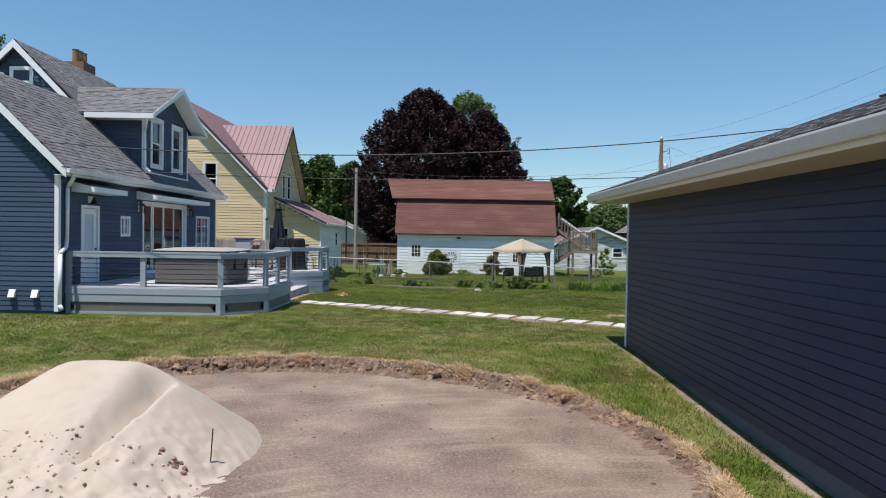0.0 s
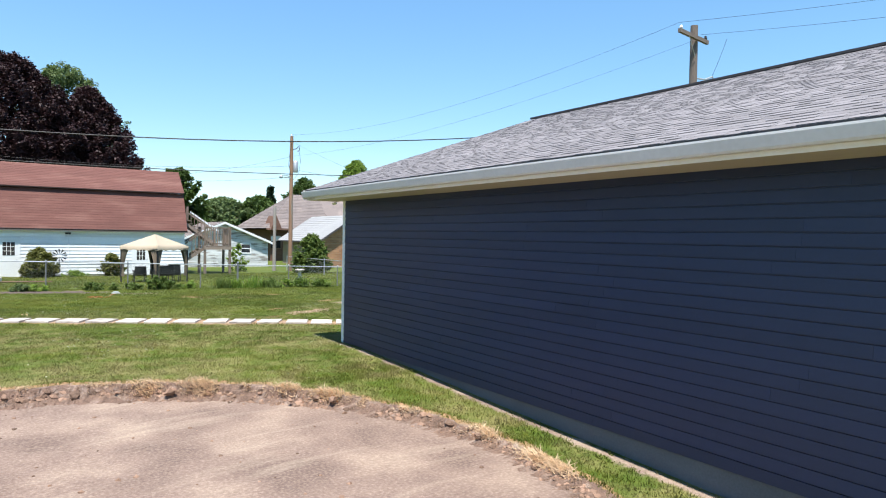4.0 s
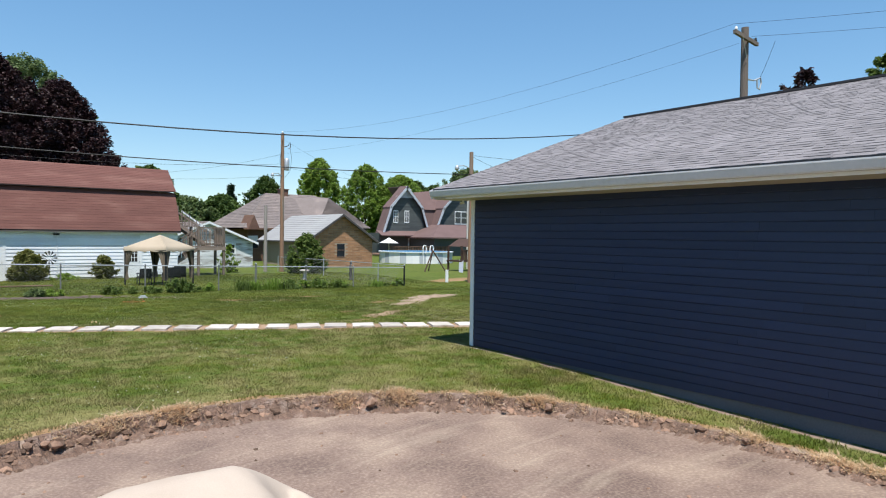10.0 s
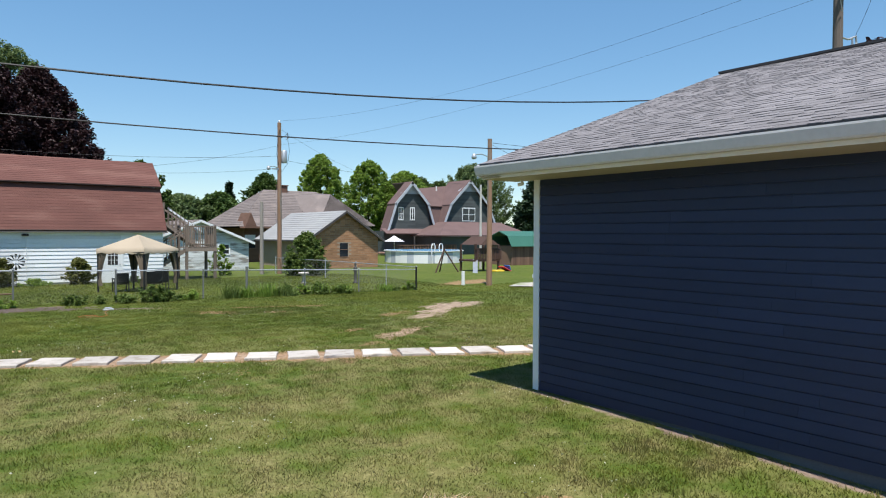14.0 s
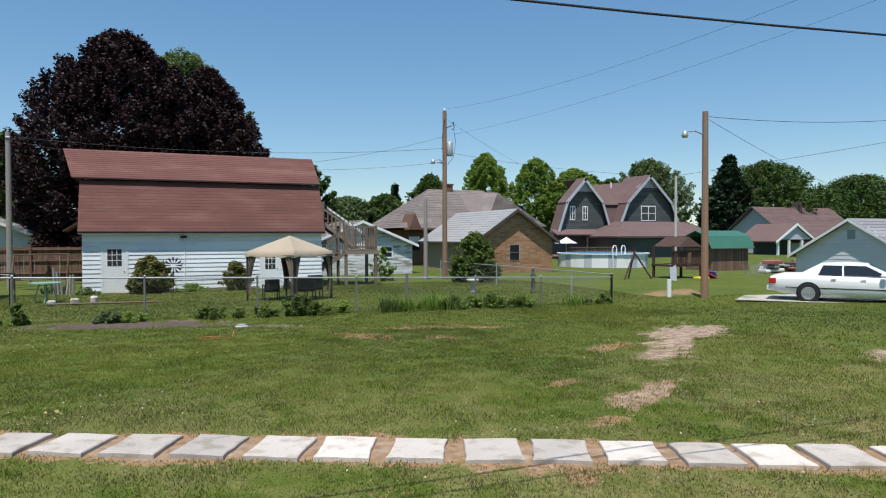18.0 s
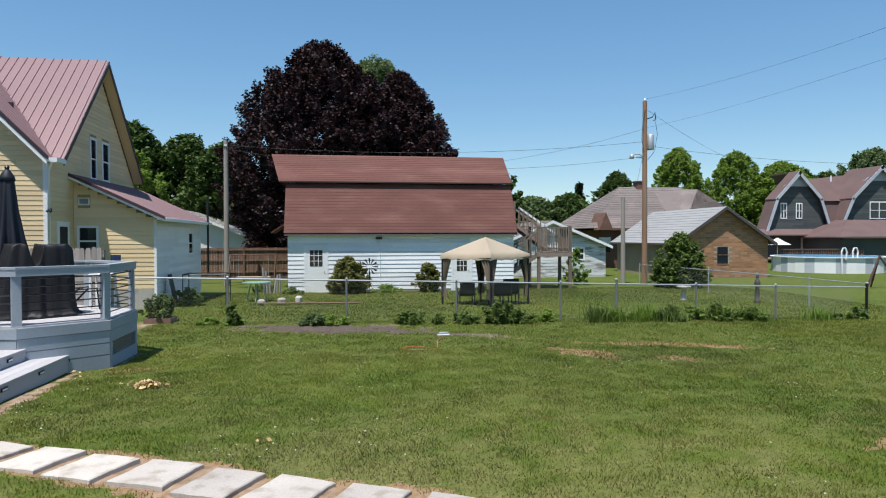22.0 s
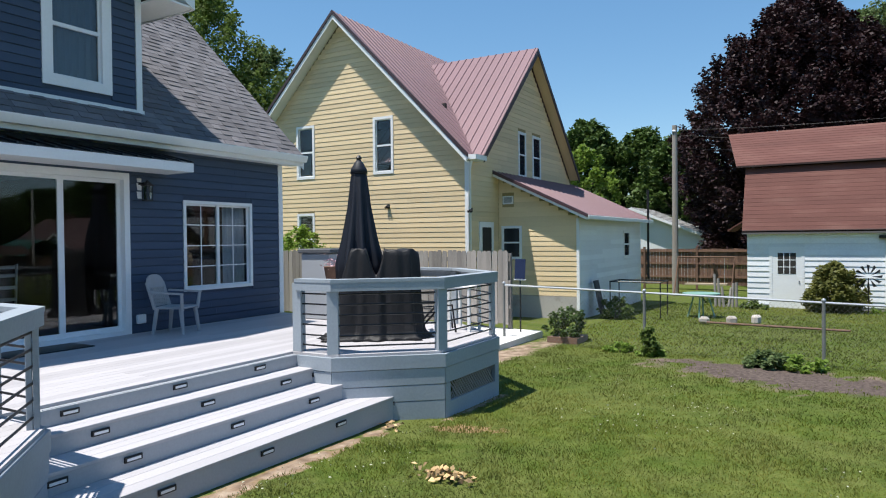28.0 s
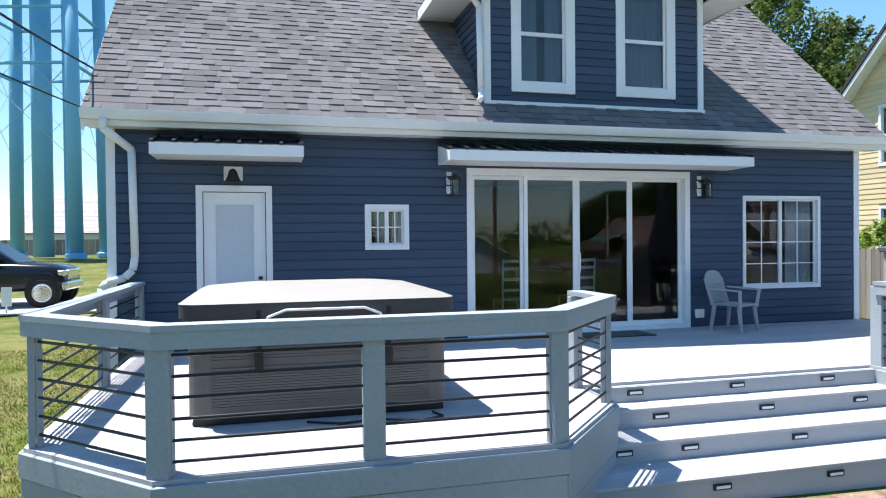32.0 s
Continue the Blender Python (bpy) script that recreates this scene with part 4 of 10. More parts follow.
    lf.box(15.82, -0.06, DECK, 15.97, -0.02, 2.78), lf.box(16.45, -0.06, DECK, 16.60, -0.02, 2.78), lf.box(15.97, -0.06, 2.62, 16.45, -0.02, 2.78), lf.box(15.97, -0.06, DECK, 16.45, -0.02, 1.35)
    part("door_leaf", lf, WHITE, bd)
    part("door_panel", MB(east).box(15.97, -0.055, 1.35, 16.45, -0.045, 2.62), material("frosted_pane", (0.55, 0.6, 0.66), 0.12, 0.04, 1, 20, 0.0), bd, "pale pane reflecting the sky")
    part("knob", MB(east).lathe([(0.012, 0), (0.03, 0.01), (0.03, 0.04), (0.01, 0.05)], 12, (16.53, 0.0, 1.62)), BLACK, bd)
    # awnings
    for a, b, z, dep in ((15.27, 17.08, 3.30, 0.62), (18.98, 23.72, 3.30, 0.66)):
        roof = MB(east)
        n = int((b - a) / 0.23)
        roof.slab([(a, 0.0, z + 0.18), (b, 0.0, z + 0.18), (b, dep, z + 0.02), (a, dep, z + 0.02)], (0, 0, 0.012))
        aw = part("awning", roof, material("dark_awning_metal", (0.045, 0.05, 0.06), 0.4, 0.08, metal=0.5), hs, "dark metal awning with white edge")
        for i in range(n + 1):
            s = a + 0.02 + (b - a - 0.04) * i / n
            part("rib", MB(east).slab([(s - 0.02, 0.01, z + 0.193), (s + 0.02, 0.01, z + 0.193), (s + 0.02, dep + 0.03, z + 0.034), (s - 0.02, dep + 0.03, z + 0.034)], (0, 0, 0.026)), aw.data.materials[0], aw)
        part("edge_board", MB(east).box(a, dep - 0.01, z - 0.11, b, dep + 0.02, z + 0.03), WHITE, aw, "white edge board")
        for s in (a, b - 0.02):
            part("side_board", MB(east).slab([(s, 0.0, z - 0.11), (s, dep, z - 0.11), (s, dep, z + 0.02), (s, 0.0, z + 0.17)], (0.02, 0, 0)), WHITE, aw)
        part("awning_soffit", MB(east).box(a + 0.02, 0.0, z - 0.105, b - 0.02, dep - 0.01, z - 0.095), WHITE, aw)
    # wall lamps
    for y, z in ((19.20, 2.94), (23.30, 2.94)):
        pl = part("wall_lamp", MB(east).box(y - 0.10, 0, z - 0.16, y - 0.02, 0.02, z + 0.16, 0.005), WHITE, hs, "black lantern wall lamp on a white block")
        lam = MB(east)
        part("lamp_arm", MB(east).box(y - 0.08, 0.02, z + 0.06, y - 0.04, 0.16, z + 0.09), BLACK, pl)
        for q in ((-0.055, 0.09), (0.045, 0.09), (-0.055, 0.19), (0.045, 0.19)):
            part("lantern_bar", MB(east).box(y + q[0] - 0.005, q[1] - 0.005, z - 0.175, y + q[0] + 0.005, q[1] + 0.005, z + 0.04), BLACK, pl)
        part("lantern_base", MB(east).box(y - 0.065, 0.08, z - 0.19, y + 0.055, 0.20, z - 0.175), BLACK, pl)
        lam.add([(y - 0.08, 0.065, z + 0.04), (y + 0.07, 0.065, z + 0.04), (y + 0.07, 0.215, z + 0.04), (y - 0.08, 0.215, z + 0.04), (y - 0.005, 0.14, z + 0.13)], [(0, 1, 4), (1, 2, 4), (2, 3, 4), (3, 0, 4), (3, 2, 1, 0)])
        part("lantern_cap", lam, BLACK, pl)
        part("lamp_glass", MB(east).box(y - 0.045, 0.10, z - 0.17, y + 0.035, 0.18, z + 0.035), GLASS, pl)
    bl = part("door_lamp", MB(east).box(16.08, 0, 2.93, 16.32, 0.03, 3.12, 0.006), WHITE, hs, "black bell lamp on a white block")
    part("bell_shade", MB(east).lathe([(0.02, 0.16), (0.05, 0.13), (0.07, 0.06), (0.10, 0.0), (0.11, -0.01)][::-1], 16, (16.2, 0.13, 2.92)), BLACK, bl, smooth=True)
    part("outlet_box", MB(east).box(23.15, 0, 0.86, 23.30, 0.06, 1.0, 0.01), WHITE, hs)
    # chimney behind the ridge
    ch = part("chimney", MB().box(-15.9, 24.4, 7.4, -15.1, 25.3, 8.9), BROWNWOOD, hs, "brown brick chimney with clay pots")
    for i in range(3):
        part("chimney_pot", MB().lathe([(0.13, 0), (0.12, 0.45), (0.14, 0.5)], 10, (-15.5, 24.55 + 0.3 * i, 8.9)), BRICKM, ch)
    window(hs, upper, -15.3, -14.5, 7.05, 7.65, "none", trim=0.12)
    part("vent_pipe", MB().tube((-14.9, 19.2, 6.2), (-14.9, 19.2, 7.2), 0.06), WHITE, hs)
    return hs


make_house()


# ---- deck ----
DX = -6.95


def edge_frame(p, q, z=0.0):
    """s along an edge of a counter-clockwise outline, then outwards, then up."""
    p, q = Vector((*p, z)), Vector((*q, z))
    a = (q - p).normalized()
    m = Matrix((a, Vector((a.y, -a.x, 0)), Vector((0, 0, 1)))).transposed().to_4x4()
    m.translation = p
    return m, (q - p).length


def make_deck():
    dk = thing("deck", (-8, 20.5, 0), "pale grey raised deck with painted rails and steps", "deck")
    w, gap = 0.14, 0.003
    x = HX + 0.03
    rnd = random.Random(5)
    while x < -5.40:
        x1 = min(x + w - gap, -5.39)

        def bay1(t):
            return (14.98 if t < -6.35 else 14.98 + (t + 6.35) * 1.01, 19.5 if t < -6.36 else 19.5 - (t + 6.36) * 0.94)

        def bay2(t):
            return (22.95 if t < -6.42 else 22.95 + (t + 6.42) * 0.84, 26.33 if t < -6.5 else 26.33 - (t + 6.5) * 0.83)

        runs = [((14.98, 14.98), (26.33, 26.33))] if x1 <= DX + 0.02 else [tuple(zip(bay1(x), bay1(x1))), tuple(zip(bay2(x), bay2(x1)))]
        for (a0, a1), (b0, b1) in runs:
            cuts = [(a0, a1)]
            if b0 - a0 > 6:
                c = a0 + rnd.choice((3.66, 4.88, 6.1))
                cuts += [(c, c), (c + 4.88, c + 4.88)] if c + 4.88 < b0 - 1 else [(c, c)]
            cuts.append((b0, b1))
            for (p0, p1), (q0, q1) in zip(cuts, cuts[1:]):
                part("deck_board", MB().prism([(x, p0 + 0.001), (x1, p1 + 0.001), (x1, q1 - 0.001), (x, q0 - 0.001)], DECK - 0.028, DECK), DECKBOARD, dk)
        x += w
    # skirts
    out1 = [(-10.40, 14.98), (-6.35, 14.98), (-5.38, 15.96), (-5.38, 18.58), (-6.36, 19.5), (DX, 19.5)]
    out2 = [(DX, 22.95), (-6.42, 22.95), (-5.36, 23.84), (-5.37, 25.39), (-6.5, 26.33), (-10.40, 26.33)]
    for out, lattice in ((out1, (0, 1, 2)), (out2, (2,))):
        for i, (p, q) in enumerate(zip(out, out[1:])):
            m, L = edge_frame(p, q)
            low = -0.3 if out is out2 else -0.06
            part("rim_board", MB(m).box(-0.012, -0.02, 0.52, L + 0.012, 0.03, DECK - 0.03, 0.004), GREYPAINT, dk)
            part("skirt_board", MB(m).box(0, -0.03, 0.315, L, 0.018, 0.515, 0.004), GREYPAINT, dk)
            if i in lattice:
                fr = part("lattice_frame", MB(m).box(0, -0.03, low, L, 0.016, 0.07).box(0, -0.03, 0.07, 0.12, 0.016, 0.31).box(L - 0.12, -0.03, 0.07, L, 0.016, 0.31), GREYPAINT, dk)
                lat = MB(m)
                s = 0.12 - 0.24
                while s < L - 0.12:
                    for d in (1, -1):
                        a, b = (s, s + 0.24) if d > 0 else (s + 0.24, s)
                        za, zb = 0.07, 0.31
                        if max(a, b) > L - 0.12 or min(a, b) < 0.12:
                            continue
                        y0 = -0.022 if d > 0 else -0.014
                        lat.add([(a - 0.014, y0, za), (a + 0.014, y0, za), (b + 0.014, y0, zb), (b - 0.014, y0, zb), (a - 0.014, y0 + 0.007, za), (a + 0.014, y0 + 0.007, za), (b + 0.014, y0 + 0.007, zb), (b - 0.014, y0 + 0.007, zb)],
                                [(3, 2, 1, 0), (4, 5, 6, 7), (0, 1, 5, 4), (1, 2, 6, 5), (2, 3, 7, 6), (3, 0, 4, 7)])
                    s += 0.062
                part("lattice", lat, WEATHERED, fr, "weathered diagonal lattice")
            else:
                part("skirt_board", MB(m).box(0, -0.03, 0.115, L, 0.016, 0.31, 0.004), GREYPAINT, dk)
                part("skirt_board", MB(m).box(0, -0.03, low, L, 0.014, 0.11, 0.004), GREYPAINT, dk)
    # joists' face under the step edge
    part("under_beam", MB().box(DX - 0.1, 19.5, 0.0, DX - 0.05, 22.95, DECK - 0.03), RISERM, dk)
    # steps
    noses = [(DX, DECK, 19.52, 22.94), (-6.70, 0.545, 19.52, 23.08), (-6.31, 0.365, 19.44, 23.36), (-5.84, 0.185, 19.02, 23.68)]
    lamps = [(20.04, 21.19, 22.3), (20.16, 21.33, 22.46, 23.0), (19.55, 20.2, 21.36, 22.5, 23.2), (20.17, 21.29, 22.4, 23.5)]
    for i, (nx, nz, a, b) in enumerate(noses):
        low = noses[i + 1][1] if i < 3 else -0.08
        st = part("step", MB().box(nx - 0.035, a, low - 0.01, nx - 0.012, b, nz - 0.03), RISERM, dk, "grey step with recessed lights")
        if i:
            back = noses[i - 1][0]
            n = max(1, round((nx - back + 0.02) / 0.14))
            for k in range(n):
                t0, t1 = back - 0.012 + (nx - back + 0.012) * k / n, back - 0.012 + (nx - back + 0.012) * (k + 1) / n
                part("tread_board", MB().box(t0 + 0.002, a, nz - 0.03, t1 - 0.002, b, nz, 0.004), DECKBOARD, st)
            part("step_end", MB().box(back - 0.3, b - 0.03, -0.05, nx - 0.036, b - 0.005, nz - 0.031), RISERM, st)
        for y in lamps[i]:
            z = nz - 0.085
            body = part("step_light", MB().box(nx - 0.013, y - 0.085, z - 0.026, nx + 0.006, y + 0.085, z + 0.026, 0.004), BLACK, st, "black step light with pale lens")
            body2 = MB().box(nx + 0.004, y - 0.065, z - 0.013, nx + 0.010, y + 0.065, z + 0.010)
            lens = hang(new("light_lens", body2.mesh("light_lens", WHITE)), st)
            tagged(lens, "pale lens")
    # railings
    runs = [[(-10.36, 15.05), (-8.4, 15.05), (-6.38, 15.05), (-5.45, 15.99), (-5.45, 17.27), (-5.45, 18.55), (-6.40, 19.43), (-7.0, 19.43)],
            [(-7.0, 23.02), (-6.45, 23.02), (-5.43, 23.88), (-5.44, 25.36), (-6.53, 26.25), (-7.3, 26.25)]]
    for run in runs:
        for i, (px, py) in enumerate(run):
            a = Vector(run[max(0, i - 1)])
            b = Vector(run[min(len(run) - 1, i + 1)])
            ang = math.atan2((b - a).y, (b - a).x)
            m = pose(px, py, 0, 0, 0, math.degrees(ang))
            pb = MB(m)
            pb.box(-0.07, -0.045, DECK, 0.07, -0.002, 1.58, 0.004)
            pb.box(-0.07, 0.002, DECK, 0.07, 0.045, 1.58, 0.004)
            part("post", pb, GREYPAINT, dk)
        merged = [run[0]]
        for i in range(1, len(run) - 1):
            a, b, c = Vector(run[i - 1]), Vector(run[i]), Vector(run[i + 1])
            if (b - a).normalized().dot((c - b).normalized()) < 0.99:
                merged.append(run[i])
        merged.append(run[-1])
        # mitred top rail
        def offset(pts, d):
            res = []
            for i, p in enumerate(pts):
                p = Vector(p)
                ns = []
                if i > 0:
                    e = (p - Vector(pts[i - 1])).normalized()
                    ns.append(Vector((e.y, -e.x)))
                if i < len(pts) - 1:
                    e = (Vector(pts[i + 1]) - p).normalized()
                    ns.append(Vector((e.y, -e.x)))
                nn = (ns[0] + ns[-1]).normalized()
                res.append(p + nn * d / max(0.4, nn.dot(ns[0])))
            return res
        o, inn = offset(merged, 0.085), offset(merged, -0.075)
        f0, f1 = offset(merged, 0.078), offset(merged, 0.048)
        for i in range(len(merged) - 1):
            part("top_rail", MB().prism([tuple(o[i]), tuple(o[i + 1]), tuple(inn[i + 1]), tuple(inn[i])], 1.595, 1.635), GREYPAINT, dk)
            part("rail_board", MB().prism([tuple(f0[i]), tuple(f0[i + 1]), tuple(f1[i + 1]), tuple(f1[i])], 1.49, 1.594), GREYPAINT, dk)
        for p, q in zip(run, run[1:]):
            for k in range(6):
                z = 0.81 + 0.128 * k
                p3, q3 = Vector((*p, z)), Vector((*q, z))
                e = (q3 - p3).normalized()
                side = Vector((e.y, -e.x, 0)) * 0.01
                part("bar", MB().tube(p3 + side - e * 0.02, q3 + side + e * 0.02, 0.0105, n=8), BLACK, dk)
    return dk


make_deck()


def make_hot_tub():
    x0, x1, y0, y1 = -8.62, -6.48, 15.98, 18.1
    tub = thing("hot_tub", (-7.55, 17.04, DECK), "grey hot tub with a folded pale cover on the deck", "hot tub")
    shell = material("grey_tub_shell", (0.125, 0.114, 0.11), 0.6, 0.06, 2, 40, 0.1)
    cover = material("pale_vinyl_cover", (0.31, 0.29, 0.272), 0.6, 0.05, 2, 60, 0.1)
    edge = material("dark_cover_edge", (0.05, 0.048, 0.048), 0.6, 0.06)
    def rounded(g, r, n=6):
        return [(cx_ + r * math.cos(t), cy_ + r * math.sin(t)) for cx_, cy_, t0 in ((x1 - g - r, y1 - g - r, 0), (x0 + g + r, y1 - g - r, 0.5 * math.pi), (x0 + g + r, y0 + g + r, math.pi), (x1 - g - r, y0 + g + r, 1.5 * math.pi)) for t in [t0 + 0.5 * math.pi * i / n for i in range(n + 1)]]

    part("cabinet", MB().prism(rounded(0.04, 0.16), DECK + 0.06, 1.46), shell, tub)
    part("plinth", MB().box(x0 + 0.08, y0 + 0.08, DECK + 0.001, x1 - 0.08, y1 - 0.08, DECK + 0.07), BLACK, tub)
    part("rim", MB().prism(rounded(0.0, 0.18), 1.46, 1.545), edge, tub, "dark acrylic rim")
    part("cover_skirt", MB().prism(rounded(-0.02, 0.16), 1.545, 1.655), edge, tub, "dark cover skirt")
    lo, mi, hi = rounded(-0.022, 0.16), rounded(0.05, 0.2), rounded(0.34, 0.3)
    k = len(lo)
    ct = MB().add([(x, y, 1.655) for x, y in lo] + [(x, y, 1.685) for x, y in mi] + [(x, y, 1.725) for x, y in hi], [(i, (i + 1) % k, k + (i + 1) % k, k + i) for i in range(k)] + [(k + i, k + (i + 1) % k, 2 * k + (i + 1) % k, 2 * k + i) for i in range(k)] + [tuple(range(2 * k, 3 * k))])
    part("cover", ct, cover, tub, "pale grey vinyl cover", smooth=True)
    for k in range(2):
        for i in range(15):
            z = DECK + 0.13 + k * 0.36 + i * 0.021
            part("slat", MB().box(x1 - 0.041, y0 + 0.22, z, x1 - 0.030, y1 - 0.22, z + 0.016), shell, tub)
    for i in range(30):
        z = DECK + 0.13 + i * 0.023
        part("slat", MB().box(x0 + 0.22, y1 - 0.041, z, x1 - 0.22, y1 - 0.03, z + 0.017), shell, tub)
    bar = MB().path([(x1 + 0.01, 16.6, 1.50), (x1 + 0.07, 16.62, 1.55), (x1 + 0.07, 16.75, 1.60), (x1 + 0.07, 17.35, 1.60), (x1 + 0.07, 17.48, 1.55), (x1 + 0.01, 17.5, 1.50)], 0.011, 8)
    part("towel_bar", bar, WHITE, tub, "white towel bar", smooth=True)
    for y in (16.55, 17.55):
        part("strap", MB().box(x1 + 0.004, y - 0.018, 1.16, x1 + 0.022, y + 0.018, 1.60), BLACK, tub)
        part("buckle", MB().box(x1 - 0.03, y - 0.03, 1.12, x1 + 0.03, y + 0.03, 1.30, 0.01), BLACK, tub)
    hose = MB().path([(-6.42, 16.9, DECK + 0.012), (-6.3, 17.15, DECK + 0.012), (-6.34, 17.45, DECK + 0.012), (-6.22, 17.75, DECK + 0.012), (-6.3, 17.95, DECK + 0.012), (-6.45, 17.9, DECK + 0.012)], 0.009, 6)
    single("garden_hose", hose, BLACK, "thin dark hose lying on the deck boards", "hose", smooth=True)


make_hot_tub()


def make_chair():
    ch = thing("plastic_chair", (-9.93, 23.4, DECK), "pale grey moulded plastic armchair beside the house wall", "chair")
    pl = material("pale_grey_plastic", (0.34, 0.35, 0.37), 0.45, 0.04, 2, 40, 0.03)
    m = pose(-9.88, 23.45, DECK, 0, 0, 24)
    part("seat", MB(m).box(-0.24, -0.23, 0.38, 0.24, 0.23, 0.415, 0.012), pl, ch)
    for sy in (-1, 1):
        for sx in (-1, 1):
            part("leg", MB(m).tube((sx * 0.24, sy * 0.25, 0.0), (sx * 0.19, sy * 0.22, 0.40), 0.026, 0.034, 8), pl, ch)
        arm = MB(m)
        arm.slab([(0.26, sy * 0.27, 0.60), (-0.26, sy * 0.25, 0.63), (-0.26, sy * 0.30, 0.63), (0.26, sy * 0.32, 0.60)], (0, 0, 0.025))
        part("armrest", arm, pl, ch)
        part("arm_support", MB(m).tube((0.24, sy * 0.29, 0.61), (0.22, sy * 0.24, 0.36), 0.024, 0.03, 8), pl, ch)
    for i in range(8):
        y = -0.19 + 0.38 * i / 7
        part("back_slat", MB(m).slab([(-0.24, y - 0.016, 0.42), (-0.24, y + 0.016, 0.42), (-0.33, y * 1.08 + 0.016, 0.74), (-0.33, y * 1.08 - 0.016, 0.74)], (0.014, 0, 0.004)), pl, ch)
    top = MB(m)
    k = 13
    ys = [-0.255 + 0.51 * i / (k - 1) for i in range(k)]
    rim = [0.72 + 0.18 * math.sqrt(max(0.0, 1 - (abs(y) / 0.256) ** 2.6)) for y in ys]
    v = [(-0.325, y, 0.70) for y in ys] + [(-0.33 - 0.25 * (z - 0.72), y, z) for y, z in zip(ys, rim)]
    v += [(x + 0.02, y, z) for x, y, z in v]
    f = [(i, k + i, k + i + 1, i + 1) for i in range(k - 1)] + [(2 * k + i, 2 * k + i + 1, 3 * k + i + 1, 3 * k + i) for i in range(k - 1)]
    f += [(k + i, 3 * k + i, 3 * k + i + 1, k + i + 1) for i in range(k - 1)] + [(i + 1, 2 * k + i + 1, 2 * k + i, i) for i in range(k - 1)]
    top.add(v, f + [(0, 2 * k, 3 * k, k), (2 * k - 1, 4 * k - 1, 3 * k - 1, k - 1)])
    part("back_top", top, pl, ch)
    for sy in (-1, 1):
        part("back_post", MB(m).tube((-0.22, sy * 0.22, 0.38), (-0.34, sy * 0.235, 0.78), 0.03, 0.022, 8), pl, ch)
    single("door_mat", MB().box(-10.3, 20.95, DECK + 0.001, -9.75, 22.05, DECK + 0.014, 0.004), BLACK, "black rubber mat before the sliding door", "mat")


make_chair()


def make_ladder_chair():
    wood = material("pale_painted_wood", (0.52, 0.50, 0.45), 0.6, 0.08)
    m = pose(-11.45, 20.42, DECK, 0, 0, 180)
    c = thing("dining_chair", (-11.45, 20.42, DECK), "pale ladder-back dining chair behind the glass doors", "chair", "dining chairs")
    for sy in (-0.2, 0.2):
        part("back_post", MB(m).tube((-0.2, sy, -0.01), (-0.26, sy, 1.1), 0.019, 0.016, 8), wood, c)
        part("leg", MB(m).tube((0.2, sy, -0.01), (0.2, sy, 0.44), 0.019, n=8), wood, c)
    for z in (0.60, 0.77, 0.94, 1.06):
        part("rung", MB(m).box(-0.255, -0.19, z - 0.025, -0.235, 0.19, z + 0.025, 0.006), wood, c)
    part("seat", MB(m).box(-0.22, -0.22, 0.43, 0.23, 0.22, 0.465, 0.012), wood, c)
    for z in (0.14, 0.28):
        part("stretcher", MB(m).tube((0.2, -0.2, z), (0.2, 0.2, z), 0.01, n=6), wood, c)
    copy_thing(c, pose(-11.5, 21.62, DECK, 0, 0, 8))


make_ladder_chair()


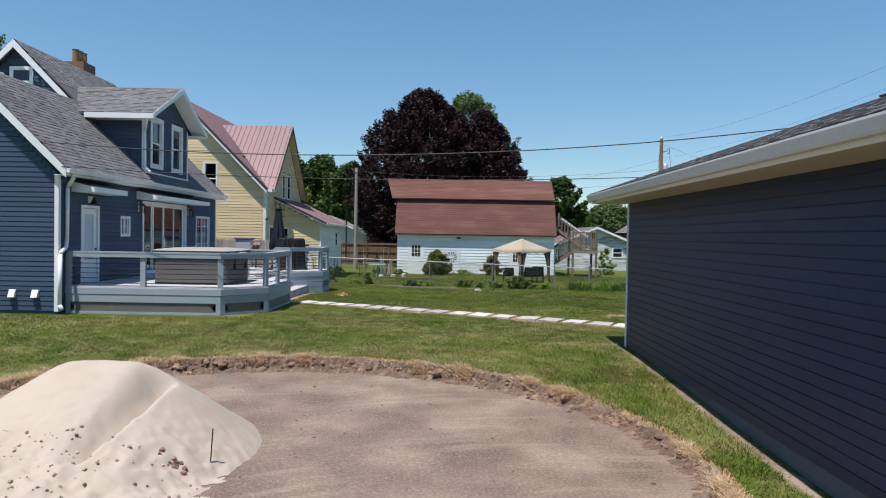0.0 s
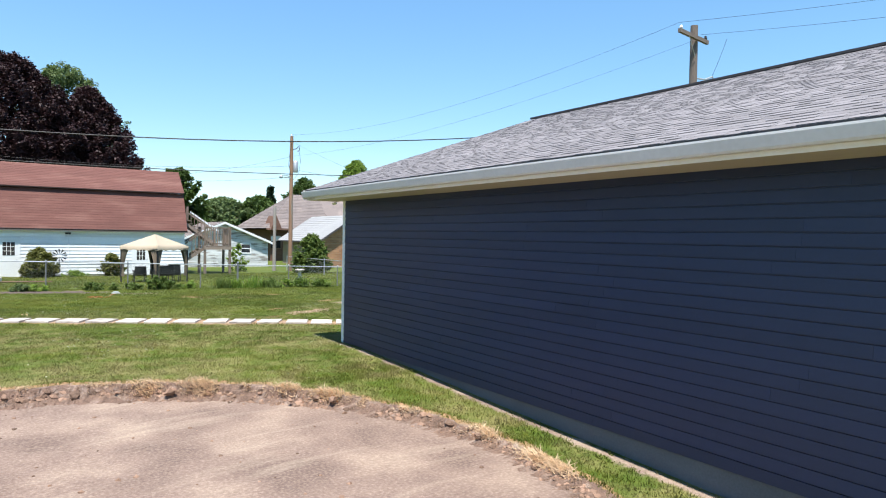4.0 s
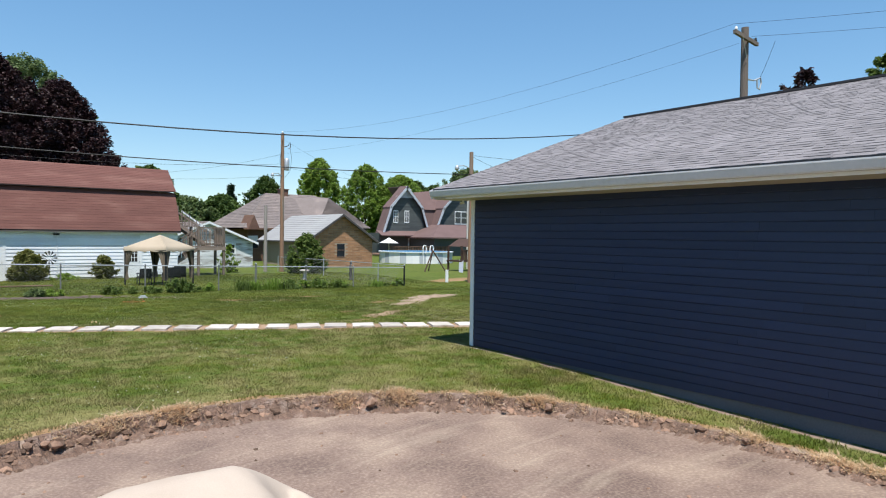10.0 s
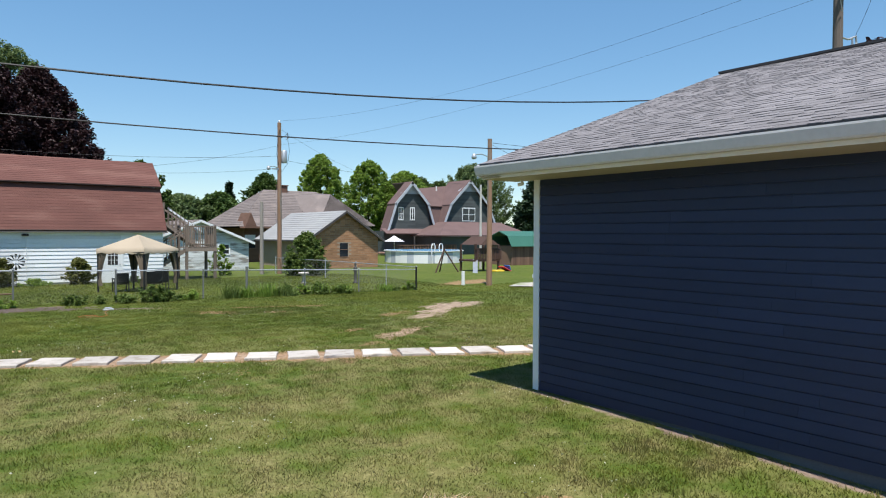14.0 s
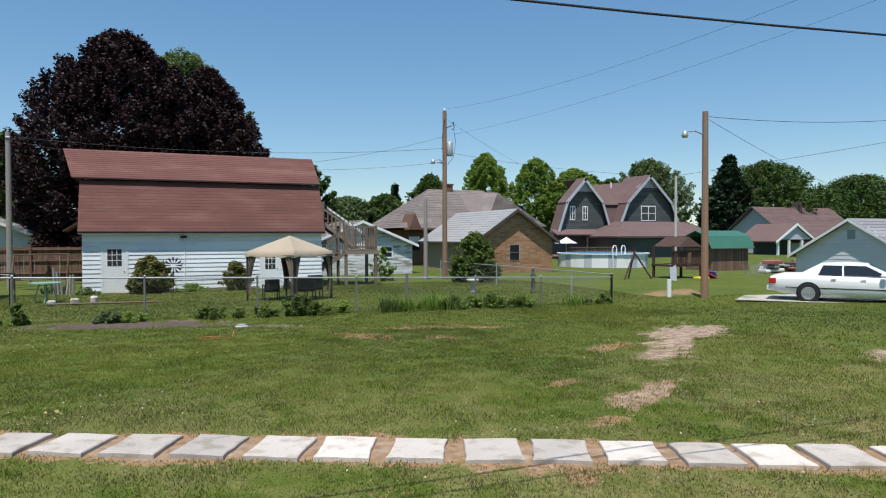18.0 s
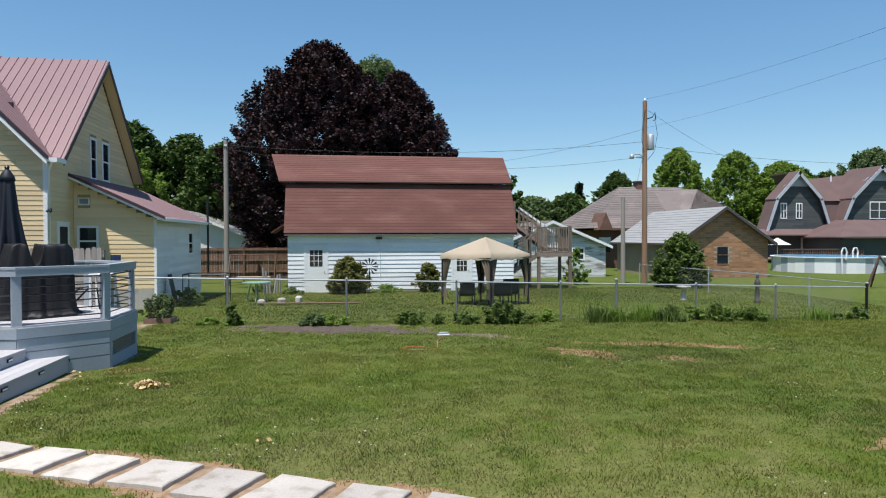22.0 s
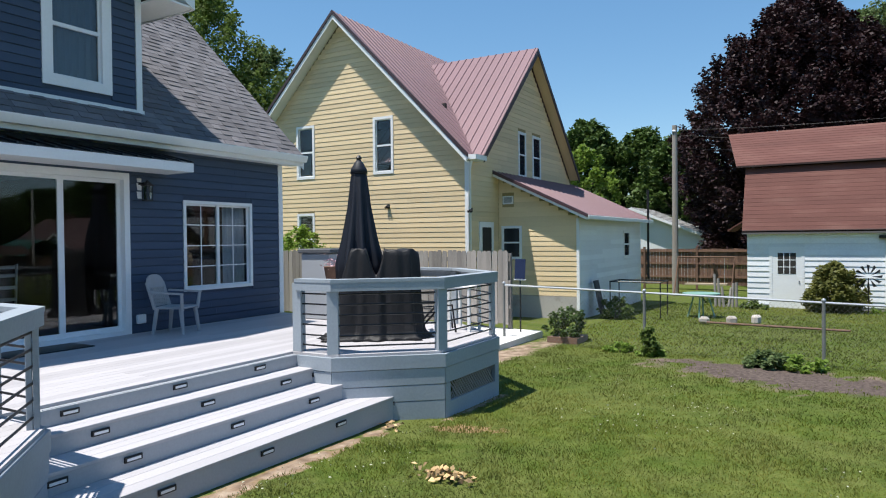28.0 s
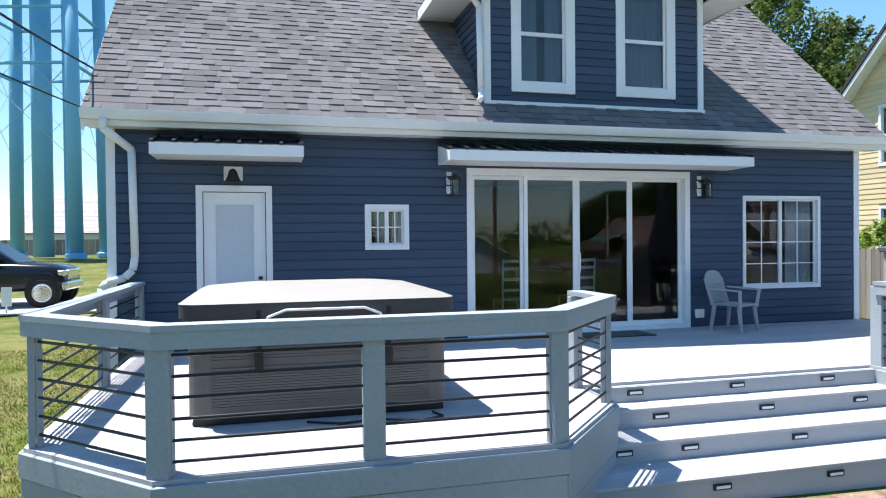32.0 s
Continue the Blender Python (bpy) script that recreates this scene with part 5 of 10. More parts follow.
def make_patio_set():
    cloth = material("black_cover_cloth", (0.009, 0.009, 0.011), 0.6, 0.15, 3, 30, 0.3, dist=0.02)
    navy = material("navy_umbrella_cloth", (0.006, 0.009, 0.018), 0.6, 0.1, 3, 30, 0.2)
    # one cloth over two stacked chairs, sagging between their backs
    cx, cy, sx, sy, n = -6.76, 24.46, 0.81, 0.585, 96
    rnd = random.Random(5)
    ph = [rnd.uniform(0, 6.28) for _ in range(6)]

    def top_at(s_):
        # two chair backs, the cloth pulled tight over their corners and slack between
        hump = 1.25 + 0.05 * (s_ + 0.42) - 2.4 * max(0.0, -0.42 - s_) ** 0.9
        block = 1.235 + 0.03 * (s_ - 0.05) - 0.5 * max(0.0, s_ - 0.46)
        if s_ < -0.21:
            return hump
        if s_ > 0.06:
            return block
        u_ = (s_ + 0.21) / 0.27
        sag = 0.88 + 0.40 * (max(0.0, (0.52 - u_) / 0.52) ** 1.25 if u_ < 0.52 else ((u_ - 0.52) / 0.48) ** 1.7)
        return min(max(sag, 0.86), 1.26)

    v, f = [], []
    rings = [(1.20, 0.0), (1.13, 0.012), (1.06, 0.035), (1.01, 0.10), (0.985, 0.25), (0.97, 0.45), (0.955, 0.65), (0.945, 0.82), (0.935, 0.93), (0.92, 0.985), (0.89, 1.0)]
    rings += [(0.86 - 0.84 * i / 24, 1.0) for i in range(25)]
    n = 160
    for q, k in rings:
        for i in range(n):
            a = 2 * math.pi * i / n
            ca, sa = math.cos(a), math.sin(a)
            e = (abs(ca) ** 4 + abs(sa) ** 4) ** (-1 / 4)
            low = max(0.0, 1 - k)
            fold = math.sin(9 * a + ph[0] + 1.5 * k) + 0.8 * math.sin(17 * a + ph[1] - k) + 0.7 * abs(math.sin(14 * a + ph[2]))
            w = q * (1 + (0.026 + 0.035 * low) * fold * (1 if k < 0.99 else 0.0))
            u, d = 0.56 * e * ca * w, 0.36 * e * sa * w
            if k < 1 and u < -0.45:
                u -= 0.16 * low ** 0.8
            pull = 0.012 * math.sin(26 * u + 5 * d + ph[4]) * (1 if k > 0.9 else 0)
            z = DECK + 0.006 + k * (top_at(u) + pull) + (0.025 * abs(math.sin(11 * a + ph[3])) if q in (1.13, 1.06) else 0)
            v.append((cx + sx * u - sy * d, cy + sy * u + sx * d, z))
    for k in range(len(rings) - 1):
        f += [(k * n + i, k * n + (i + 1) % n, (k + 1) * n + (i + 1) % n, (k + 1) * n + i) for i in range(n)]
    f += [tuple(range(n - 1, -1, -1)), tuple(range((len(rings) - 1) * n, len(rings) * n))]
    single("furniture_cover", MB().add(v, f), cloth, "black cloth cover draped over stacked patio chairs", "furniture cover", smooth=True)
    pot = thing("flower_pot", (-8.42, 25.42, DECK), "potted pink flowers beside the covered chairs", "plant")
    part("pot", MB().lathe([(0.11, 0), (0.15, 0.24), (0.165, 0.25), (0.14, 0.26)], 16, (-8.42, 25.42, DECK + 0.70)), BROWNWOOD, pot, smooth=True)
    part("stand", MB().tube((-8.42, 25.42, DECK + 0.001), (-8.42, 25.42, DECK + 0.70), 0.03, n=8), BLACK, pot)
    rr = random.Random(2)
    pet = MB()
    for _ in range(110):
        x, y, z = -8.42 + rr.gauss(0, 0.08), 25.42 + rr.gauss(0, 0.08), DECK + 1.0 + rr.gauss(0, 0.06)
        d = Vector((rr.uniform(-1, 1), rr.uniform(-1, 1), 0.4)).normalized() * 0.035
        pet.slab([(x, y, z), (x + d.x, y + d.y, z + d.z), (x - d.y * 0.6, y + d.x * 0.6, z + 0.02)], (0, 0, 0.004))
    part("flowers", pet, material("pink_petal", (0.62, 0.42, 0.45), 0.7, 0.1, island=0.3), pot, "pale pink blossoms")
    um = thing("patio_umbrella", (-7.32, 24.72, DECK), "closed navy patio umbrella standing on the deck", "umbrella")
    x, y = -7.32, 24.72
    part("pole", MB().tube((x, y, DECK + 0.05), (x, y, 3.25), 0.022, n=10), BLACK, um)
    part("base", MB().lathe([(0.25, 0), (0.25, 0.03), (0.12, 0.06), (0.04, 0.1), (0.03, 0.3)], 20, (x, y, DECK)), BLACK, um)
    n, prof = 48, [(0.05, 3.24), (0.10, 3.16), (0.12, 3.05), (0.16, 2.6), (0.23, 2.1), (0.29, 1.75), (0.27, 1.5)]
    v, f = [], []
    for r, z in prof:
        k = (3.24 - z) / 1.74
        v += [(x + r * (1 + 0.34 * k * math.cos(8 * 2 * math.pi * i / n)) * math.cos(2 * math.pi * i / n), y + r * (1 + 0.34 * k * math.cos(8 * 2 * math.pi * i / n)) * math.sin(2 * math.pi * i / n), z) for i in range(n)]
    for k in range(len(prof) - 1):
        f += [(k * n + i, (k + 1) * n + i, (k + 1) * n + (i + 1) % n, k * n + (i + 1) % n) for i in range(n)]
    part("canopy", MB().add(v, f + [tuple(range(n)), tuple(range(len(prof) * n - 1, (len(prof) - 1) * n - 1, -1))]), navy, um, "folded navy canopy", smooth=True)
    part("vent_cap", MB().lathe([(0.13, 3.10), (0.12, 3.17), (0.07, 3.26), (0.03, 3.31)], 16, (x, y, 0)), navy, um, smooth=True)
    part("finial", MB().lathe([(0.03, 3.31), (0.045, 3.34), (0.02, 3.38)], 12, (x, y, 0)), BLACK, um)
    # sling chair folded beside the grill
    sl = thing("sling_chair", (-6.3, 25.3, DECK), "dark metal sling chair tilted behind the grill", "chair")
    m = pose(-6.35, 25.25, DECK, 0, 0, 35)
    for sy in (-0.24, 0.24):
        part("frame_rail", MB(m).path([(0.3, sy, 0.02), (0.25, sy, 0.42), (-0.2, sy, 0.40), (-0.42, sy, 1.22)], 0.016, 8), BLACK, sl)
        part("leg", MB(m).tube((-0.3, sy, 0.01), (0.1, sy, 0.42), 0.016), BLACK, sl)
    part("sling", MB(m).slab([(-0.2, -0.23, 0.40), (-0.2, 0.23, 0.40), (-0.42, 0.23, 1.2), (-0.42, -0.23, 1.2)], (0.01, 0, 0)), cloth, sl)
    # grey storage bench with planter by the fence
    part("lid", MB().box(-9.42, 25.66, 1.885, -8.68, 26.16, 1.965, 0.015), material("grey_slatted_lid", (0.10, 0.105, 0.115), 0.7, 0.1), (bx := thing("deck_cabinet", (-9.05, 25.9, DECK), "tall pale grey deck cabinet with a dark lid", "cabinet")))
    part("body", MB().box(-9.38, 25.7, DECK + 0.001, -8.72, 26.12, 1.885, 0.02), RISERM, bx)
    tb = thing("patio_table", (-6.2, 24.9, DECK), "small white patio table", "table")
    part("top", MB().box(-6.25, 25.45, 1.36, -5.85, 25.85, 1.40, 0.01), WHITE, tb)
    for dx in (-6.22, -5.88):
        for dy in (25.48, 25.82):
            part("leg", MB().box(dx - 0.02, dy - 0.02, DECK + 0.001, dx + 0.02, dy + 0.02, 1.36), WHITE, tb)


make_patio_set()


# ---- stepping stones and concrete pad ----
def make_stones():
    rnd = random.Random(9)
    x = -4.86
    i = 0
    while x < 8.6:
        y = 18.55 - (x + 4.4) * 0.505
        a = -26.8 + rnd.uniform(-4, 4)
        w, d = 0.49 + rnd.uniform(-0.02, 0.03), 0.60 + rnd.uniform(-0.02, 0.03)
        m = pose(x + rnd.uniform(-0.02, 0.02), y + rnd.uniform(-0.02, 0.02), lawn_z(x, y) + 0.012, rnd.uniform(-1, 1), rnd.uniform(-1, 1), a)
        b = MB(m)
        n = 5
        v = []
        pts = []
        for s in range(4):
            cs = [(-w / 2, -d / 2), (w / 2, -d / 2), (w / 2, d / 2), (-w / 2, d / 2)]
            p, q = cs[s], cs[(s + 1) % 4]
            for k in range(n):
                t = k / n
                j = rnd.uniform(-0.008, 0.008) if k else -0.012
                pts.append((p[0] + (q[0] - p[0]) * t + j * (1 if p[0] < 0 else -1), p[1] + (q[1] - p[1]) * t + j))
        N = len(pts)
        v = [(px, py, -0.05) for px, py in pts] + [(px, py, 0.022) for px, py in pts] + [(px * 0.965, py * 0.965, 0.032) for px, py in pts]
        f = [(k, (k + 1) % N, N + (k + 1) % N, N + k) for k in range(N)] + [(N + k, N + (k + 1) % N, 2 * N + (k + 1) % N, 2 * N + k) for k in range(N)] + [tuple(range(2 * N, 3 * N))]
        b.add(v, f)
        single("stepping_stone", b, SLABM, "pale square concrete stepping stone set in worn grass", "stepping stone", "stepping stone path")
        x += 0.598 if x < 2.9 else 0.562
        i += 1
    pad = MB().prism([(-10.3, 26.45), (-7.1, 26.45), (-7.16, 28.0), (-7.16, 31.6), (-10.3, 31.8)], -0.30, -0.10)
    tagged(single("concrete_pad", pad, material("white_concrete", (0.62, 0.61, 0.58), 0.85, 0.06, 1, 40, 0.2), "pale concrete pad beside the deck", "pad"), kind="structure")


make_stones()


# ---- sand heap, clods and stake ----
def sand_z(x, y):
    dx, dy = x + 4.28, y - 4.95
    dx = dx - clip(dx, -0.3, 0.33)
    rx = 1.31 if dx > 0 else 1.5
    ry = 1.6 if dy > 0 else 2.1
    r = math.hypot(dx / rx, dy / ry) * (1 + 0.05 * noise.noise((x * 0.9, y * 0.9, 3)))
    k = math.sqrt(r * r + 0.012) - 0.11
    h = 1.03 * (1 - k)
    # the low, trodden apron to the south
    h = max(h, 0.52 * (1 - math.hypot((x + 4.5) / 2.05, (y - 3.75) / 2.0)))
    # a scraped channel down the flank, its far bank sharp
    t = x + 3.62 - 0.14 * (y - 4.3) + 0.03 * math.sin(4 * y)
    along = clip((y - 3.45) / 0.3, 0, 1) * clip((5.15 - y) / 0.3, 0, 1)
    h -= 0.23 * along * (math.exp(-(t / 0.20) ** 2) if t < 0 else math.exp(-(t / 0.045) ** 2))
    rough = 0.2 + 1.2 * clip((-0.5 - dy) * 0.9 + dx * 0.5, 0, 1)
    h += 0.030 * rough * noise.noise((x * 4, y * 4, 1)) + 0.026 * rough * noise.noise((x * 9, y * 9, 6)) + 0.016 * rough * noise.noise((x * 17, y * 17, 3)) + 0.01 * noise.noise((x * 2, y * 2, 0))
    return -0.29 + h


def make_sand():
    v, idx, f = [], {}, []
    nx = ny = 190
    for j in range(ny + 1):
        for i in range(nx + 1):
            x, y = -7.2 + 5.4 * i / nx, 1.4 + 5.6 * j / ny
            v.append((x, y, max(sand_z(x, y), -0.36)))
    for j in range(ny):
        for i in range(nx):
            q = (j * (nx + 1) + i, j * (nx + 1) + i + 1, (j + 1) * (nx + 1) + i + 1, (j + 1) * (nx + 1) + i)
            if max(v[k][2] for k in q) > -0.33:
                f.append(q)
    sand = material("pale_sand", (0.435, 0.362, 0.30), 0.95, 0.05, 0.8, 120, 0.25, spec=0.1, spot=(0.40, 0.325, 0.265), spot_size=1.3)
    single("sand_heap", MB().add(v, f), sand, "heap of pale sand on the bare earth", "sand heap", smooth=True)
    clod = material("dark_clod", (0.20, 0.126, 0.088), 0.95, 0.2, 4, 60, 0.4, island=0.25)
    lump = material("sand_clod", (0.40, 0.32, 0.24), 0.95, 0.12, 4, 60, 0.3, island=0.15)
    rnd = random.Random(31)

    def blob(mb, x, y, z, s):
        t = (1 + 5 ** 0.5) / 2
        base = [(-1, t, 0), (1, t, 0), (-1, -t, 0), (1, -t, 0), (0, -1, t), (0, 1, t), (0, -1, -t), (0, 1, -t), (t, 0, -1), (t, 0, 1), (-t, 0, -1), (-t, 0, 1)]
        faces = [(0, 11, 5), (0, 5, 1), (0, 1, 7), (0, 7, 10), (0, 10, 11), (1, 5, 9), (5, 11, 4), (11, 10, 2), (10, 7, 6), (7, 1, 8), (3, 9, 4), (3, 4, 2), (3, 2, 6), (3, 6, 8), (3, 8, 9), (4, 9, 5), (2, 4, 11), (6, 2, 10), (8, 6, 7), (9, 8, 1)]
        mb.add([(x + a * s * rnd.uniform(0.3, 0.7), y + b * s * rnd.uniform(0.3, 0.7), z + c * s * rnd.uniform(0.25, 0.5)) for a, b, c in base], faces)

    mb = MB()
    for _ in range(420):
        x, y = rnd.uniform(-6.4, -2.5), rnd.uniform(1.8, 3.9)
        if sand_z(x, y) > -0.25:
            blob(mb, x, y, sand_z(x, y) + 0.002, rnd.choice((0.008, 0.01, 0.014, 0.022)))
    tagged(single("sand_lumps", mb, lump, "small lumps scattered on the sand heap", "lumps"), kind="stuff")
    mb = MB()
    for _ in range(16):
        x, y = rnd.gauss(-3.06, 0.10), rnd.gauss(3.95, 0.05)
        blob(mb, x, y, sand_z(x, y) + 0.004, rnd.uniform(0.012, 0.04))
    for i in range(60):
        x, y = rnd.uniform(-4.4, -2.6), rnd.uniform(2.9, 4.0)
        blob(mb, x, y, sand_z(x, y) + 0.002, rnd.choice((0.006, 0.009, 0.014, 0.02)))
    n, sec = 900, 7
    bank = MB()
    verts = []
    for i in range(n + 1):
        a = -0.85 + (math.pi + 1.45) * i / n
        ca, sa = math.cos(a), math.sin(a)
        px, py = POOL[0] + POOL_R * ca, POOL[1] + POOL_R * sa
        edge = POOL_R + pool_edge(px, py)
        zl = lawn_z(POOL[0] + (edge + 0.3) * ca, POOL[1] + (edge + 0.3) * sa)
        zf = ground_z(POOL[0] + (edge - 0.35) * ca, POOL[1] + (edge - 0.35) * sa)
        drop = max(0.03, zl - zf)
        rag = 0.07 * noise.noise((ca * 40, sa * 40, 1)) + 0.05 * noise.noise((ca * 110, sa * 110, 2))
        crumb = 0.6 + 0.8 * noise.noise((ca * 18, sa * 18, 5))
        for off, k in ((0.08, 0.96), (0.0, 0.93), (-0.05, 0.72), (-0.08, 0.48), (-0.12, 0.30), (-0.17 - 0.08 * crumb, 0.14), (-0.26 - 0.12 * crumb, -0.06)):
            lumpy = 0.05 * noise.noise((ca * 60, sa * 60, k * 5)) + 0.04 * noise.noise((ca * 150, sa * 150, k * 9))
            r = edge + off + rag * (1 if k > 0.4 else 0.6) + lumpy
            verts.append((POOL[0] + r * ca, POOL[1] + r * sa, zf + drop * k + (lumpy if 0 < k < 0.9 else 0.0)))
    bank.add(verts, [(i * sec + j, i * sec + j + 1, (i + 1) * sec + j + 1, (i + 1) * sec + j) for i in range(n) for j in range(sec - 1)])
    soil = material("cut_soil", (0.160, 0.102, 0.075), 0.95, 0.3, 5, 45, 0.9, spot=(0.24, 0.175, 0.14), spot_size=7.0, dist=0.04)
    tagged(single("cut_bank", bank, soil, "ragged dark bank of cut turf round the bare earth", "bank"), kind="stuff")
    for i in range(5200):
        a = rnd.uniform(-0.85, math.pi + 0.6)
        r = POOL_R - 0.05 - abs(rnd.gauss(0, 0.09))
        x, y = POOL[0] + r * math.cos(a), POOL[1] + r * math.sin(a)
        e = pool_edge(x, y)
        if e < 0.0 or 0.55 + noise.noise((math.cos(a) * 9, math.sin(a) * 9, 11)) < rnd.random() * 0.9:
            continue
        zl = lawn_z(x, y)
        zf = ground_z(POOL[0] + (POOL_R - 0.4) * math.cos(a), POOL[1] + (POOL_R - 0.4) * math.sin(a))
        blob(mb, x, y, zf + max(0.0, zl - zf) * clip(0.9 - e / 0.22, 0.0, 0.8) * rnd.uniform(0.3, 1.0), abs(rnd.gauss(0.0, 0.022)) + 0.008)
    for _ in range(150):
        a = rnd.uniform(1.35, 3.0) if rnd.random() < 0.75 else rnd.uniform(-0.5, 1.35)
        edge = POOL_R + pool_edge(POOL[0] + POOL_R * math.cos(a), POOL[1] + POOL_R * math.sin(a))
        r = edge - 0.02 - abs(rnd.gauss(0, 0.09))
        x, y = POOL[0] + r * math.cos(a), POOL[1] + r * math.sin(a)
        k = rnd.uniform(0.035, 0.085)
        blob(mb, x, y, lawn_z(x, y) * 0.5 - 0.13 + rnd.uniform(-0.05, 0.06), k)
    for _ in range(260):
        a, r = rnd.uniform(0, 6.28), POOL_R * math.sqrt(rnd.random())
        x, y = POOL[0] + r * math.cos(a), POOL[1] + r * math.sin(a)
        blob(mb, x, y, ground_z(x, y), rnd.choice((0.01, 0.015, 0.02, 0.03)))
    tagged(single("earth_clods", mb, clod, "dark clods along the cut edge of the turf", "clods"), kind="stuff")
    single("stake", MB().tube((-2.82, 4.24, -0.3), (-2.80, 4.28, 0.21), 0.007, n=6), BLACK, "thin dark metal stake in the ground", "stake")


make_sand()


# ---- yellow house ----
def corrugated(parent, name, p, along, up, width, length, mat, pitch=0.30):
    a, u = Vector(along).normalized(), Vector(up).normalized()
    n = a.cross(u)
    m = Matrix((a, u, n)).transposed().to_4x4()
    m.translation = Vector(p)
    sheet = part(name, MB(m).box(0, 0, -0.03, width, length, 0.0), mat, parent)
    s = 0.02
    while s < width:
        mb = MB(m)
        mb.add([(s, 0, 0.001), (s + 0.05, 0, 0.001), (s + 0.035, 0, 0.03), (s + 0.015, 0, 0.03), (s, length, 0.001), (s + 0.05, length, 0.001), (s + 0.035, length, 0.03), (s + 0.015, length, 0.03)],
               [(0, 1, 2, 3), (7, 6, 5, 4), (1, 5, 6, 2), (2, 6, 7, 3), (3, 7, 4, 0)])
        part("rib", mb, mat, sheet)
        s += pitch
    return sheet


def make_yellow_house():
    y = thing("farmhouse", (-14, 38, 0), "yellow sided farmhouse with a maroon metal roof", "house")
    south, east = wall_frame("y", 33.95, -1), wall_frame("x", -10.35, 1)
    x0, x1, eave, apex = -19.5, -10.45, 4.72, 9.15
    sl = (apex - eave) / ((x1 - x0) / 2)
    xm = -15.0
    wins = [(-16.95, -16.16, 4.17, 5.96), (-13.75, -12.98, 4.17, 5.97), (-16.95, -16.19, 1.3, 3.02)]
    holes = [(a + 0.05, b - 0.05, c + 0.05, d - 0.05) for a, b, c, d in wins]
    low = wall_boxes(south, x0, x1, -0.3, eave, holes, 0.15)
    part("wall", low, YWALL, y)
    mid = MB(south)
    segs = [(x0, wins[0][0] + 0.05), (wins[0][1] - 0.05, wins[1][0] + 0.05), (wins[1][1] - 0.05, x1)]
    for a, b in segs:
        def top(x):
            return min(5.92, eave + sl * min(x - x0, x1 - x))
        pts = [(a, 0, eave), (b, 0, eave), (b, 0, top(b)), (a, 0, top(a))]
        if a == x0:
            pts = [(a, 0, eave), (b, 0, eave), (b, 0, 5.92), (x0 + (5.92 - eave) / sl, 0, 5.92)]
        if b == x1:
            pts = [(a, 0, eave), (b, 0, eave), (x1 - (5.92 - eave) / sl, 0, 5.92), (a, 0, 5.92)]
        mid.slab(pts, (0, -0.15, 0))
    k = (5.92 - eave) / sl
    mid.slab([(x0 + k, 0, 5.92), (x1 - k, 0, 5.92), (xm, 0, apex)], (0, -0.15, 0))
    part("gable_wall", mid, YWALL, y)
    part("wall", MB().box(x0, 34.1, -0.3, x0 + 0.15, 43, eave), YWALL, y)
    part("wall", MB().box(x0, 43, -0.3, -10.5, 43.15, eave), YWALL, y)
    part("wall", MB().box(-10.5, 33.97, -0.3, -10.35, 42.4, 4.3), YWALL, y)
    # added near-black panel behind the gable windows, colour in place of indoor dimness
    part("room", MB().box(-17.5, 35.5, 0, -12, 35.6, 6.5), DARK, y)
    part("gable_wall", MB(east).slab([(34.2, 0, 4.3), (42.6, 0, 4.3), (38.4, 0, 8.35)], (0, -0.15, 0)), YWALL, y)
    h = 0.152
    me = lap_mesh("siding_board", h, YELLOW, 0.016, 0.3)
    kx = 1 / sl
    siding(y, me, h, south, 0.35, apex - 0.1, lambda z: (x0 + max(0, z - eave) * kx, x1 + 0.1 - max(0, z - eave) * kx - 0.1), wins, seed=41)
    ewins = [(37.5, 38.16, 4.17, 5.72), (38.72, 39.5, 4.2, 5.72)]
    siding(y, me, h, east, 0.35, 8.2, lambda z: (34.02 + max(0, z - 4.3) * 1.04, 42.6 - max(0, z - 4.3) * 1.04), ewins + [(34.6, 35.5, 0.35, 2.6)], seed=42)
    for w in wins:
        window(y, south, *w, "double", trim=0.085, label="white framed sash window")
    for w in ewins:
        window(y, east, *w, "double", trim=0.09, back=True)
    part("corner_board", MB().box(-10.47, 33.92, 0.3, -10.33, 34.06, 4.6), WHITE, y)
    # main roof
    u = Vector((xm + 19.75, 0, 9.43 - 4.53))
    corrugated(y, "roof", (-19.75, 43.4, 4.53), (0, -1, 0), u, 9.85, u.length, MAROON)
    # the east slope stops at the valleys of the wing
    u = Vector((xm + 10.25, 0, 9.43 - 4.53))
    L = u.length
    u.normalize()
    m = Matrix((Vector((0, 1, 0)), u, Vector((0, 1, 0)).cross(u))).transposed().to_4x4()
    m.translation = (-10.25, 33.55, 4.53)

    def valley(s_):
        yy = 33.55 + s_
        return max(0.0, 4.55 + 0.967 * min(yy - 34.15, 42.65 - yy) - 4.53) / u.z if 34.15 < yy < 42.65 else 0.0

    east_roof = part("roof", MB(m).slab([(0, 0, -0.03), (0.6, 0, -0.03), (4.85, valley(4.85), -0.03), (9.1, 0, -0.03), (9.85, 0, -0.03), (9.85, L, -0.03), (0, L, -0.03)], (0, 0, 0.03)), MAROON, y)
    s_ = 0.02
    while s_ < 9.8:
        t0 = valley(s_)
        part("rib", MB(m).add([(s_, t0, 0.001), (s_ + 0.05, t0, 0.001), (s_ + 0.035, t0, 0.03), (s_ + 0.015, t0, 0.03), (s_, L, 0.001), (s_ + 0.05, L, 0.001), (s_ + 0.035, L, 0.03), (s_ + 0.015, L, 0.03)], [(0, 1, 2, 3), (7, 6, 5, 4), (1, 5, 6, 2), (2, 6, 7, 3), (3, 7, 4, 0)]), MAROON, east_roof)
        s_ += 0.30
